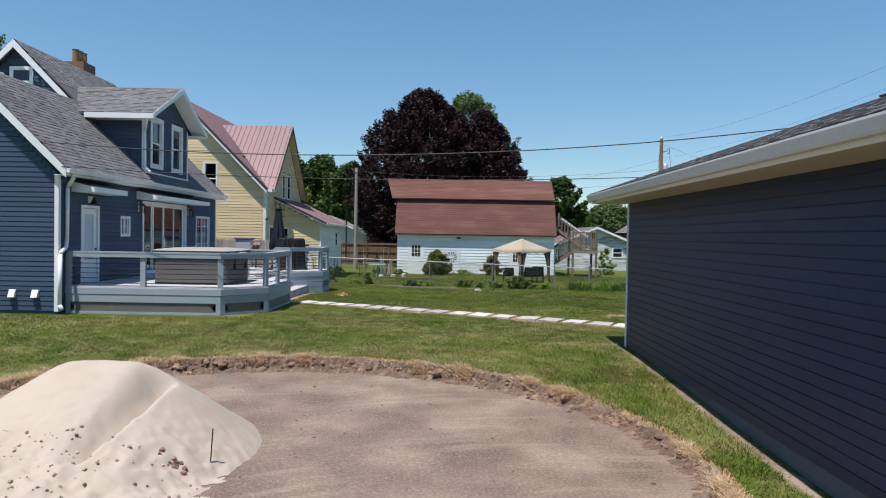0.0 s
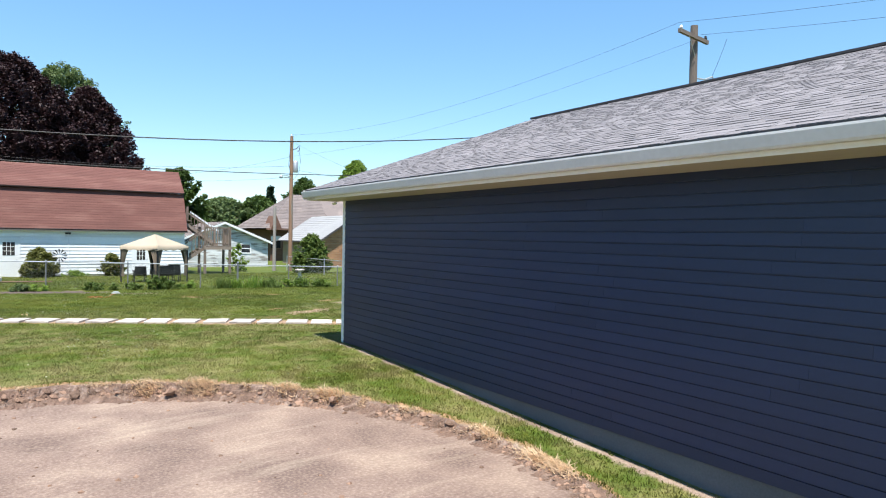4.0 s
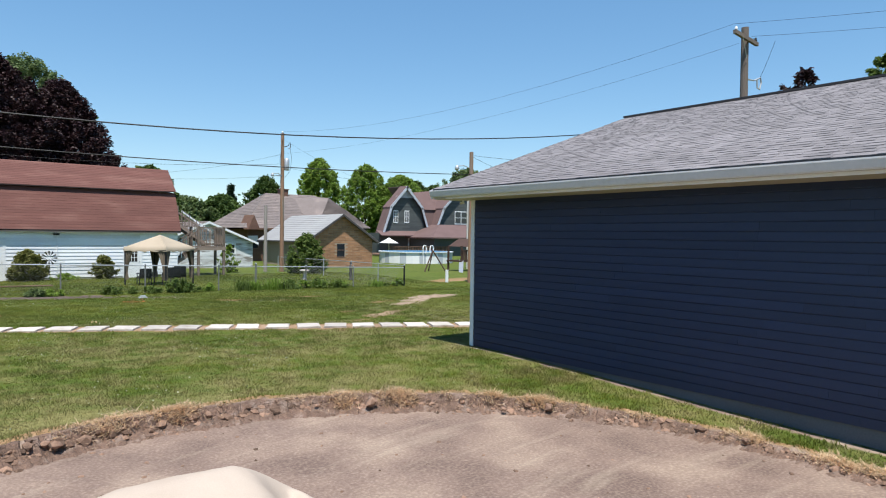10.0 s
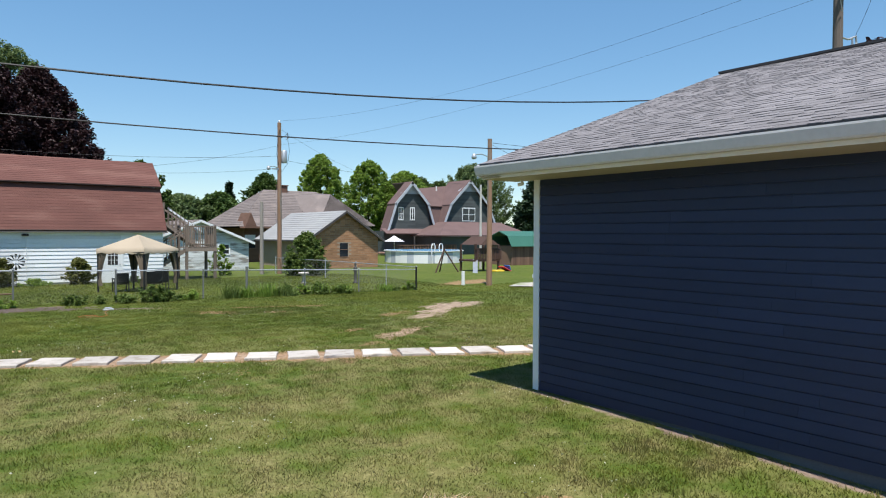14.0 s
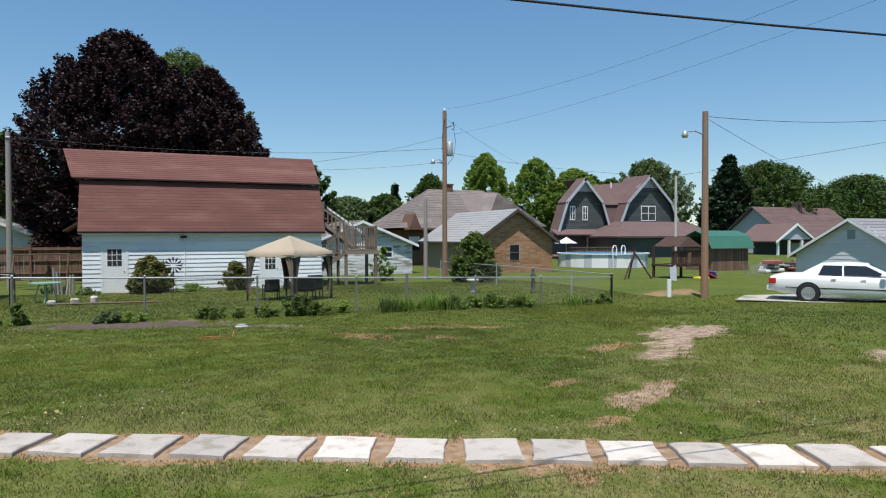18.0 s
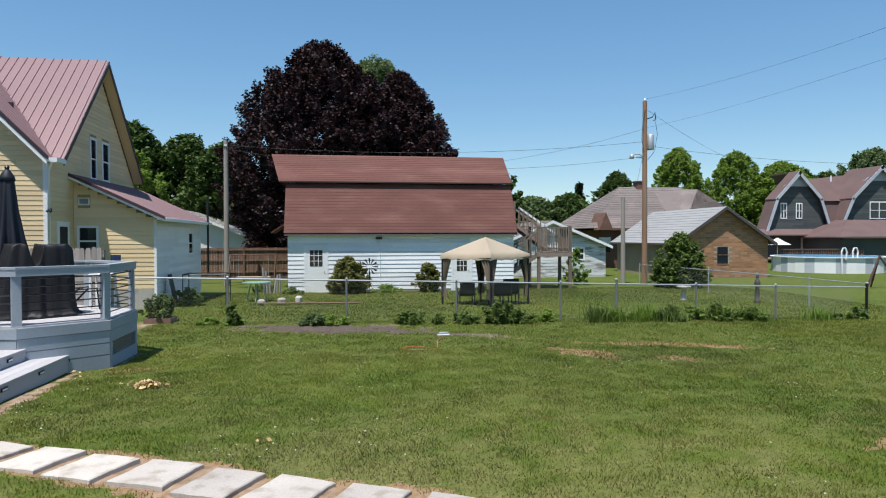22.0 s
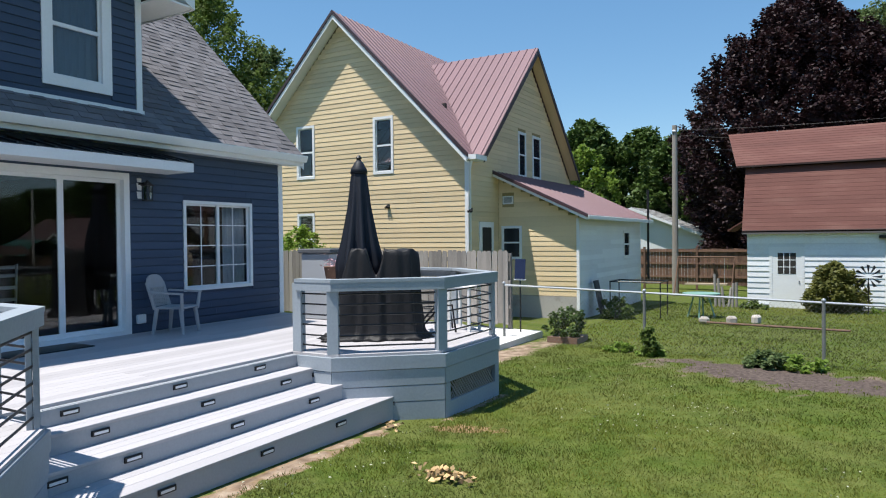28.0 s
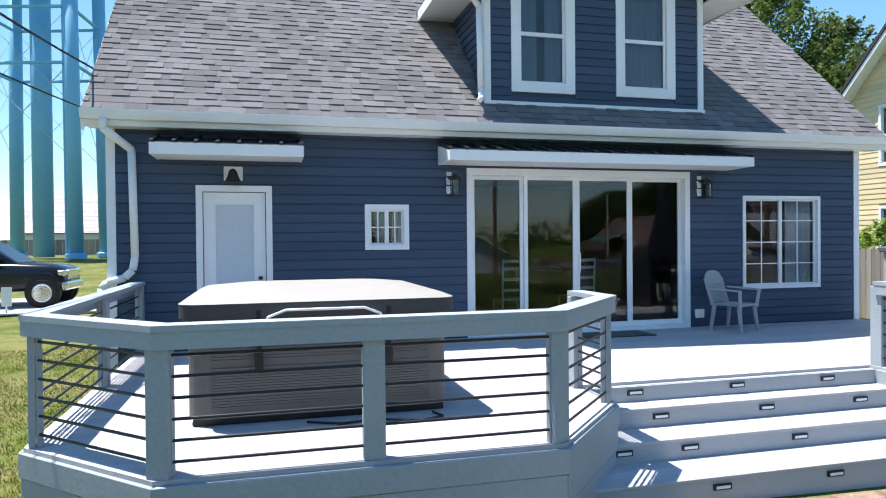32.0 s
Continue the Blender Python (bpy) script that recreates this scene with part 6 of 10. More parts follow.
    part("rake_board", MB().slab([(-10.2, 33.53, 4.44), (xm, 33.53, 9.34), (-19.8, 33.53, 4.44), (-19.8, 33.53, 4.30), (xm, 33.53, 9.18), (-10.2, 33.53, 4.30)], (0, 0.03, 0)), WHITE, y)
    part("roof_edge", MB().slab([(-10.15, 33.50, 4.56), (xm, 33.50, 9.47), (-19.85, 33.50, 4.56), (-19.85, 33.50, 4.44), (xm, 33.50, 9.34), (-10.15, 33.50, 4.44)], (0, 0.05, 0)), material("dark_maroon_edge", (0.05, 0.032, 0.036), 0.5), y, "dark folded metal roof edge")
    for xe in (-10.2, -19.8):
        part("rake_soffit", MB().slab([(xe, 33.55, 4.32), (xm, 33.55, 9.2), (xm, 33.95, 9.2), (xe, 33.95, 4.32)], (0, 0, 0.015)), WHITE, y)
    # east wing roof
    for ye, s in ((34.15, 1), (42.65, -1)):
        u = Vector((0, 38.4 - ye, 8.66 - 4.55))
        if s > 0:
            corrugated(y, "wing_roof", (-14.6, ye, 4.55), (1, 0, 0), u, 4.65, u.length, MAROON)
        else:
            corrugated(y, "wing_roof", (-9.95, ye, 4.55), (-1, 0, 0), u, 4.65, u.length, MAROON)
        part("wing_rake", MB().slab([(-9.96, ye, 4.53), (-9.96, 38.4, 8.63), (-9.96, 38.4, 8.42), (-9.96, ye, 4.32)], (0.025, 0, 0)), material("maroon_trim", (0.07, 0.05, 0.055), 0.5), y)
        part("wing_soffit", MB().slab([(-10.34, ye, 4.40), (-10.34, 38.4, 8.5), (-9.97, 38.4, 8.5), (-9.97, ye, 4.40)], (0, 0, 0.012)), YELLOW, y)
    part("eave_box", MB().box(-10.35, 33.6, 4.38, -9.93, 34.3, 4.52), WHITE, y)
    dp = MB().path([(-10.15, 33.75, 4.4), (-10.3, 33.9, 4.1), (-10.3, 33.9, 0.3)], 0.045, 8)
    part("downpipe", dp, WHITE, y, smooth=True)
    # lean-to
    lx, ly0, ly1 = -7.72, 35.92, 43.3
    ls, le = wall_frame("y", ly0, -1), wall_frame("x", lx, 1)
    lw = [(-10.23, -9.54, 1.45, 2.5), (-11.0 + 0.7, -10.3 + 0.7, 0, 0)][:1]
    part("lean_wall", MB(ls).slab([(-10.34, 0, -0.3), (lx, 0, -0.3), (lx, 0, 2.7), (-10.34, 0, 4.0)], (0, -0.12, 0)), YWALL, y)
    part("lean_wall", wall_boxes(le, ly0 + 0.12, ly1, -0.4, 2.72, [(40.85, 41.6, 1.4, 2.3)], 0.12), BARNWHITE, y)
    part("lean_back", MB().box(-10.4, ly1 - 0.12, -0.4, lx - 0.12, ly1, 2.72), BARNWHITE, y)
    siding(y, me, h, ls, 0.35, 4.0, lambda z: (-10.33, lx - 0.06 if z < 2.7 else lx - (z - 2.7) / 0.496), lw + [(-10.2, -9.8, 3.17, 3.45)], seed=43)
    wh = lap_mesh("siding_board", h, BARNWHITE, 0.015, 0.3)
    siding(y, wh, h, le, -0.1, 2.72, lambda z: (ly0 + 0.04, ly1), [(40.78, 41.67, 1.35, 2.35)], seed=44)
    window(y, le, 40.78, 41.67, 1.35, 2.35, "double", trim=0.1, back=True)
    window(y, ls, *lw[0], "double", trim=0.08, back=True)
    gv = part("gable_vent", MB(ls).box(-10.18, 0, 3.18, -10.14, 0.03, 3.44).box(-9.86, 0, 3.18, -9.82, 0.03, 3.44).box(-10.14, 0, 3.40, -9.86, 0.03, 3.44).box(-10.14, 0, 3.18, -9.86, 0.03, 3.22).box(-10.14, 0, 3.22, -9.86, 0.004, 3.40), WHITE, y, "white louvred vent")
    for i in range(5):
        z = 3.235 + i * 0.034
        part("louvre", MB(ls).slab([(-10.14, 0.024, z), (-9.86, 0.024, z), (-9.86, 0.008, z + 0.022), (-10.14, 0.008, z + 0.022)], (0, 0.003, 0.003)), GREYPAINT, gv)
    part("corner_board", MB().box(lx - 0.06, ly0 - 0.03, -0.1, lx + 0.03, ly0 + 0.06, 2.7), WHITE, y)
    part("lean_foundation", MB().box(-10.35, ly0 - 0.015, -0.4, lx - 0.02, ly0 + 0.5, 0.34), CONCRETE, y)
    u = Vector((-10.5 + 7.35, 0, 4.28 - 2.78))
    corrugated(y, "lean_roof", (-7.35, 35.55, 2.78), (0, 1, 0), u, 8.0, u.length, MAROON)
    part("lean_rake", MB().slab([(-7.33, 35.53, 2.70), (-10.5, 35.53, 4.20), (-10.5, 35.53, 4.12), (-7.33, 35.53, 2.62)], (0, 0.03, 0)), WHITE, y)
    part("lean_roof_edge", MB().slab([(-7.31, 35.50, 2.80), (-10.5, 35.50, 4.31), (-10.5, 35.50, 4.20), (-7.31, 35.50, 2.70)], (0, 0.05, 0)), material("dark_maroon_fold", (0.07, 0.040, 0.046), 0.4), y, "dark folded metal roof edge")
    part("lean_soffit", MB().slab([(-7.4, 35.56, 2.66), (-10.35, 35.56, 4.05), (-10.35, 35.91, 4.05), (-7.4, 35.91, 2.66)], (0, 0, 0.012)), WHITE, y)
    part("lean_gutter", MB().box(-7.37, 35.55, 2.64, -7.27, 43.55, 2.76, 0.01), WHITE, y)
    d = part("side_door", MB(east).box(34.55, -0.02, 0.35, 35.5, 0.04, 2.62), WHITE, y)
    part("door_glass", MB(east).box(34.72, 0.041, 1.2, 35.33, 0.046, 2.45), DARK, d)
    for px, pz, n in ((-13.19, 3.16, "wall_lamp"), (-10.28, 2.95, "door_lamp")):
        fl = part(n, MB().lathe([(0.055, -0.04), (0.06, 0.0), (0.03, 0.02)], 10, (px, 33.90, pz)).box(px - 0.05, 33.93, pz - 0.05, px + 0.05, 33.95, pz + 0.05), BLACK, y, "small dark spotlight pair")
        for k in (-1, 1):
            part("lamp_head", MB().tube((px + 0.02 * k, 33.89, pz - 0.01), (px + 0.06 * k, 33.84, pz - 0.06), 0.022, 0.038, 10), BLACK, fl, smooth=True)
    part("foundation", MB().box(x0 + 0.02, 33.97, -0.4, -10.4, 43, 0.34), CONCRETE, y)
    for pth, zz in ((42.8, 3.9),):
        part("vent_stack", MB().tube((-7.3, pth, 0.5), (-7.3, pth, zz), 0.045), BLACK, y)


make_yellow_house()


# ---- privacy fence, bushes and things by the yellow house ----
def make_privacy_fence():
    f = thing("picket_fence", (-11, 31.4, 0), "weathered grey board fence behind the deck", "fence")
    me = MB().add([(-0.068, 0, 0), (0.068, 0, 0), (0.068, 0, 1.74), (0.04, 0, 1.80), (-0.04, 0, 1.80), (-0.068, 0, 1.74), (-0.068, 0.018, 0), (0.068, 0.018, 0), (0.068, 0.018, 1.74), (0.04, 0.018, 1.80), (-0.04, 0.018, 1.80), (-0.068, 0.018, 1.74)],
                  [(0, 1, 2, 3, 4, 5), (11, 10, 9, 8, 7, 6)] + [(i, 6 + i, 6 + (i + 1) % 6, (i + 1) % 6) for i in range(6)]).mesh("picket", WEATHERED)
    rnd = random.Random(2)
    x = -15.6
    while x < -8.0:
        placed("picket", me, f, pose(x, 31.5 + rnd.uniform(-0.006, 0.006), 0.02 + rnd.uniform(-0.015, 0.015), 0, rnd.uniform(-0.6, 0.6), 0))
        x += 0.142
    for z in (0.4, 1.0, 1.55):
        part("rail", MB().box(-15.6, 31.52, z, -7.95, 31.56, z + 0.09), WEATHERED, f)
    for x in (-15.5, -13.1, -10.5, -8.0):
        part("post", MB().box(x - 0.045, 31.56, -0.1, x + 0.045, 31.65, 1.75), WEATHERED, f)
    s = thing("solar_lamp", (-7.55, 31.2, -0.1), "small solar panel lamp on a post beside the fence", "solar lamp")
    part("post", MB().tube((-7.55, 31.2, -0.2), (-7.55, 31.2, 1.2), 0.02), BLACK, s)
    part("panel", MB().slab([(-7.68, 31.17, 1.15), (-7.42, 31.17, 1.15), (-7.42, 31.22, 1.62), (-7.68, 31.22, 1.62)], (0, 0.02, 0)), material("solar_cells", (0.02, 0.03, 0.07), 0.25, 0.1), s)
    part("panel_rim", MB().box(-7.70, 31.18, 1.12, -7.40, 31.2, 1.15), WHITE, s)


make_privacy_fence()


# ---- barn ----
def make_barn():
    b = thing("barn", (1.3, 46.3, -0.5), "white clapboard barn with a rust brown gambrel roof", "barn")
    x0, x1, y0, y1, g = -3.9, 6.82, 43.5, 48.9, -0.5
    south, east, west = wall_frame("y", y0, -1), wall_frame("x", x1, 1), wall_frame("x", x0, -1)
    part("wall", MB(south).box(x0, -0.12, g - 0.2, x1, 0, 2.2), BARNWHITE, b)
    part("wall", MB().box(x0, y1 - 0.12, g - 0.2, x1, y1, 2.2), BARNWHITE, b)
    prof = [(y0 - 0.27, 2.27), (44.42, 4.66), (46.15, 6.15), (47.88, 4.66), (y1 + 0.27, 2.27)]
    for m in (east, west):
        part("end_wall", MB(m).slab([(y0, 0, g - 0.2), (y1, 0, g - 0.2), (y1, 0, 2.3), (47.9, 0, 4.55), (46.15, 0, 6.05), (44.75, 0, 4.3), (y0, 0, 2.3)], (0, -0.12, 0)), BARNWHITE, b)
    h = 0.2
    me = lap_mesh("siding_board", h, BARNWHITE, 0.03, 0.3)
    doors = [(-3.17, -2.05, g, 1.70), (3.75, 4.78, g, 1.42)]
    siding(b, me, h, south, -0.38, 2.18, lambda z: (x0, x1), doors, seam=4.5, seed=51)
    part("footing", MB().box(x0 - 0.01, y0 - 0.01, g - 0.3, x1 + 0.01, y0 + 0.2, -0.38), CONCRETE, b)
    for s0, s1, z0, z1 in doors:
        fr = MB(south).box(s0, 0, z0, s0 + 0.1, 0.035, z1).box(s1 - 0.1, 0, z0, s1, 0.035, z1).box(s0 + 0.1, 0, z1 - 0.1, s1 - 0.1, 0.035, z1)
        d = part("door", fr, WHITE, b, "white door with nine small panes")
        part("door_leaf", MB(south).box(s0 + 0.1, 0.0, z0, s1 - 0.1, 0.02, z1 - 0.1), WHITE, d)
        a, c = s0 + 0.27, s1 - 0.27
        zt = z1 - 0.22
        part("door_glass", MB(south).box(a, 0.02, zt - 0.75, c, 0.026, zt), DARK, d)
        for i in (1, 2):
            part("glazing_bar", MB(south).box(a + (c - a) * i / 3 - 0.012, 0.026, zt - 0.75, a + (c - a) * i / 3 + 0.012, 0.034, zt), WHITE, d)
            part("glazing_bar", MB(south).box(a, 0.026, zt - 0.75 * i / 3 - 0.012, c, 0.033, zt - 0.75 * i / 3 + 0.012), WHITE, d)
        part("knob", MB(south).box(c + 0.08, 0.02, z0 + 0.95, c + 0.12, 0.06, z0 + 0.99, 0.01), BLACK, d)
    # roof: shingle courses on four planes, the upper planes running past the lower
    spans = [((-4.05, 6.95), prof[0], (44.55, 4.60)), ((-4.35, 6.95), prof[1], prof[2]), ((-4.35, 6.95), prof[3], prof[2]), ((-4.05, 6.95), prof[4], (47.75, 4.60))]
    for i, ((a, c), (ya, za), (yb, zb)) in enumerate(spans):
        off = 0.10 if i in (1, 2) else 0.0
        u = Vector((0, yb - ya, zb - za))
        L = u.length
        u.normalize()
        n = max(4, int(L / 0.16))
        nz = Vector((0, -u.z, u.y)) * (1 if u.y > 0 else -1)
        if i in (1, 2):
            ya -= 0.10 * (1 if u.y > 0 else -1)
            za -= 0.02
        pts = []
        flare = 0.5 if i in (1, 2) else 0.0
        deck = MB().slab([(a, ya, za + off), (c, ya, za + off), (c, yb, zb + 0.06), (a - flare, yb, zb + 0.06)], (0, 0, -0.05))
        part("roof_deck", deck, material("dark_roof_edge", (0.05, 0.03, 0.028), 0.9), b)
        p, q = Vector((0, ya, za + off)), Vector((0, yb, zb + 0.06))
        for k in range(n):
            t0, t1 = k / n, (k + 1) / n
            r0, r1 = p.lerp(q, t0), p.lerp(q, t1)
            f0 = flare * t0
            part("shingle_course", MB().add([(a - f0, r0.y, r0.z + 0.004), (c, r0.y, r0.z + 0.004), (c, r0.y - 0.001, r0.z + 0.017), (a - f0, r0.y - 0.001, r0.z + 0.017), (c, r1.y, r1.z + 0.008), (a - flare * t1, r1.y, r1.z + 0.008)],
                                            [(0, 1, 2, 3), (3, 2, 4, 5), (1, 4, 2), (0, 3, 5)]), BARNROOF, b)
    part("eave_board", MB().box(-4.05, y0 - 0.27, 2.16, 6.95, y0 - 0.24, 2.30), material("dark_fascia", (0.12, 0.11, 0.11), 0.7), b)
    part("eave_soffit", MB().box(-4.05, y0 - 0.24, 2.17, 6.95, y0, 2.19), WHITE, b)
    part("side_roof", MB().slab([(-4.1, 46.5, 2.9), (-4.1, 49, 2.9), (-4.95, 49, 2.35), (-4.95, 46.5, 2.35)], (0, 0, -0.06)), BARNROOF, b)
    part("flood_lamp", MB().box(0.15, 43.3, 1.98, 0.45, 43.5, 2.08, 0.02), BLACK, b)
    part("conduit", MB().tube((0.35, 43.47, -0.3), (0.35, 43.47, 2.0), 0.02), WHITE, b)


make_barn()


# ---- barn stairs ----
def make_stairs():
    s = thing("outdoor_staircase", (8.3, 44.5, -0.5), "weathered wooden outdoor staircase with landing beside the barn", "staircase")
    z = 1.30
    for x in (8.15, 9.75):
        for y in (43.7, 45.3):
            part("post", MB().box(x - 0.07, y - 0.07, -0.75, x + 0.07, y + 0.07, 2.6), STAIRWOOD, s)
    for i in range(12):
        part("landing_board", MB().box(8.05 + i * 0.148, 43.6, z, 8.05 + i * 0.148 + 0.14, 45.4, z + 0.04), STAIRWOOD, s)
    part("landing_beam", MB().box(8.05, 43.6, z - 0.2, 9.85, 43.65, z), STAIRWOOD, s)
    for zz in (z + 0.15, 2.5):
        part("rail", MB().box(8.1, 43.62, zz, 9.8, 43.7, zz + 0.07), STAIRWOOD, s)
        part("rail", MB().box(9.72, 43.7, zz, 9.8, 45.3, zz + 0.07), STAIRWOOD, s)
    for i in range(12):
        x = 8.25 + i * 0.125
        part("baluster", MB().box(x, 43.58, z + 0.05, x + 0.04, 43.62, 2.56), STAIRWOOD, s)
    for i in range(11):
        part("baluster", MB().box(9.8, 43.8 + i * 0.135, z + 0.05, 9.84, 43.84 + i * 0.135, 2.56), STAIRWOOD, s)
    # lower flight towards the west
    for k, y in enumerate((43.75, 44.75)):
        part("stringer", MB().slab([(8.1, y, z), (8.1, y, z - 0.25), (5.4, y, -0.75), (5.4, y, -0.5)], (0, 0.05, 0)), STAIRWOOD, s)
        part("handrail", MB().slab([(8.1, y, z + 0.95), (8.1, y, z + 1.05), (5.4, y, 0.45), (5.4, y, 0.35)], (0, 0.06, 0)), STAIRWOOD, s)
        for i in range(12):
            x = 8.0 - i * 0.22
            zz = z - (8.1 - x) * 0.667
            part("baluster", MB().box(x - 0.02, y - 0.02, zz, x + 0.02, y + 0.02, zz + 0.98), BARNWHITE if i > 3 else STAIRWOOD, s)
    for i in range(10):
        x = 8.1 - (i + 1) * 0.27
        part("tread", MB().box(x, 43.8, z - (i + 1) * 0.18, x + 0.28, 44.75, z - (i + 1) * 0.18 + 0.04), STAIRWOOD, s)
    # upper flight to the loft door
    for y in (45.0, 46.0):
        part("stringer", MB().slab([(9.4, y, z), (9.4, y, z - 0.22), (7.1, y, 2.75), (7.1, y, 2.97)], (0, 0.05, 0)), STAIRWOOD, s)
        part("handrail", MB().slab([(9.4, y, z + 0.9), (9.4, y, z + 1.02), (7.5, y, 3.62), (7.5, y, 3.5)], (0, 0.06, 0)), BARNWHITE if y < 45.5 else STAIRWOOD, s)
        for i in range(9):
            x = 9.3 - i * 0.22
            zz = z + (9.4 - x) * 0.73
            part("baluster", MB().box(x - 0.02, y - 0.02, zz, x + 0.02, y + 0.02, zz + 1.0), STAIRWOOD, s)
    for i in range(9):
        x = 9.4 - (i + 1) * 0.25
        part("tread", MB().box(x, 45.05, z + (i + 1) * 0.182, x + 0.26, 46.0, z + (i + 1) * 0.182 + 0.04), STAIRWOOD, s)
    part("upper_landing", MB().box(6.85, 45.0, 2.95, 7.6, 46.6, 3.0), STAIRWOOD, s)
    for i in range(5):
        part("baluster", MB().box(7.55, 46.0 + i * 0.14, 2.98, 7.59, 46.04 + i * 0.14, 3.95), STAIRWOOD, s)


make_stairs()


# ---- gazebo ----
DRAPE = material("brown_drape", (0.17, 0.135, 0.10), 0.9, 0.08, 1, 60, 0.1)


def make_gazebo():
    g = thing("pop_up_gazebo", (3.75, 35.8, -0.4), "tan pop-up gazebo with dark steel legs over garden chairs", "gazebo")
    c = [(2.12, 35.95), (3.62, 34.25), (5.42, 35.75), (3.9, 37.4)]
    eave, apex, gz = 1.46, 2.08, -0.42
    mid = (3.76, 35.83)
    n = 8
    for i in range(4):
        p, q = c[i], c[(i + 1) % 4]
        v, f = [], []
        rows = 5
        for r in range(rows + 1):
            t = r / rows
            for k in range(n + 1):
                s = k / n
                x, y = p[0] + (q[0] - p[0]) * s, p[1] + (q[1] - p[1]) * s
                x, y = x + (mid[0] - x) * t, y + (mid[1] - y) * t
                sag = -0.05 * math.sin(math.pi * t) * math.sin(math.pi * s) - 0.02 * math.sin(math.pi * s) * (1 - t)
                v.append((x, y, eave + (apex - eave) * t + sag))
        base = len(v)
        for k in range(n + 1):
            s = k / n
            x, y = p[0] + (q[0] - p[0]) * s, p[1] + (q[1] - p[1]) * s
            v.append((x, y, eave - 0.17 - 0.025 * math.cos(k * math.pi) - 0.02 * math.sin(math.pi * s)))
        for r in range(rows):
            f += [(r * (n + 1) + k, r * (n + 1) + k + 1, (r + 1) * (n + 1) + k + 1, (r + 1) * (n + 1) + k) for k in range(n)]
        f += [(base + k, base + k + 1, k + 1, k) for k in range(n)]
        part("canopy", MB().add(v, f), CANVAS, g, "tan canvas canopy with scalloped valance", smooth=True)
        d = (Vector(mid) - Vector(p)).normalized() * 0.07
        part("leg", MB().box(p[0] + d.x - 0.035, p[1] + d.y - 0.035, gz - 0.06, p[0] + d.x + 0.035, p[1] + d.y + 0.035, eave - 0.05), BLACK, g)
        a = Vector((p[0] + d.x, p[1] + d.y, 0))
        for other in (q, c[i - 1]):
            w = Vector((other[0] - p[0], other[1] - p[1], 0)).normalized()
            out = Vector((w.y, -w.x, 0)) * 0.03
            b, rows_ = MB(), []
            for z_, wide in ((eave - 0.12, 0.42), (eave - 0.45, 0.30), (eave - 0.9, 0.17), (eave - 1.2, 0.13), (eave - 1.55, 0.20)):
                rows_.append([a + w * (wide * f_ / 6) + out * (1 if f_ % 2 else -1) + Vector((0, 0, z_)) for f_ in range(7)])
            b.add([v_ for r_ in rows_ for v_ in r_], [(k_ * 7 + f_, k_ * 7 + f_ + 1, (k_ + 1) * 7 + f_ + 1, (k_ + 1) * 7 + f_) for k_ in range(4) for f_ in range(6)])
            part("corner_drape", b, DRAPE, g, "gathered tan drape tied to the leg")
        part("truss", MB().tube((p[0] + d.x, p[1] + d.y, eave - 0.12), (q[0] - d.x * 0, q[1], eave - 0.12), 0.015, n=6), BLACK, g)
    for k, (x, y, w, h) in enumerate(((3.05, 35.9, 0.55, 0.85), (4.25, 35.6, 0.75, 0.9), (4.75, 36.2, 0.6, 0.95))):
        ch = thing("garden_chair", (x, y, gz), "dark padded garden chair under the gazebo", "chair", "chairs under the gazebo")
        part("seat", MB().box(x - w / 2, y - 0.25, gz + 0.36, x + w / 2, y + 0.25, gz + 0.46, 0.03), BLACK, ch)
        part("backrest", MB().box(x - w / 2, y - 0.33, gz + 0.42, x + w / 2, y - 0.25, gz + h, 0.03), BLACK, ch)
        for sx in (-1, 1):
            part("armrest", MB().box(x + sx * w / 2 - 0.03, y - 0.28, gz + 0.58, x + sx * w / 2 + 0.03, y + 0.25, gz + 0.63, 0.01), BLACK, ch)
            for sy in (-0.25, 0.22):
                part("leg", MB().box(x + sx * w / 2 - 0.02, y + sy - 0.02, gz - 0.05, x + sx * w / 2 + 0.02, y + sy + 0.02, gz + 0.6), BLACK, ch)


make_gazebo()


# ---- chain link fence ----
OLDWIRE = material("dull_wire", (0.16, 0.165, 0.16), 0.7, 0.1, 2, 40, 0)


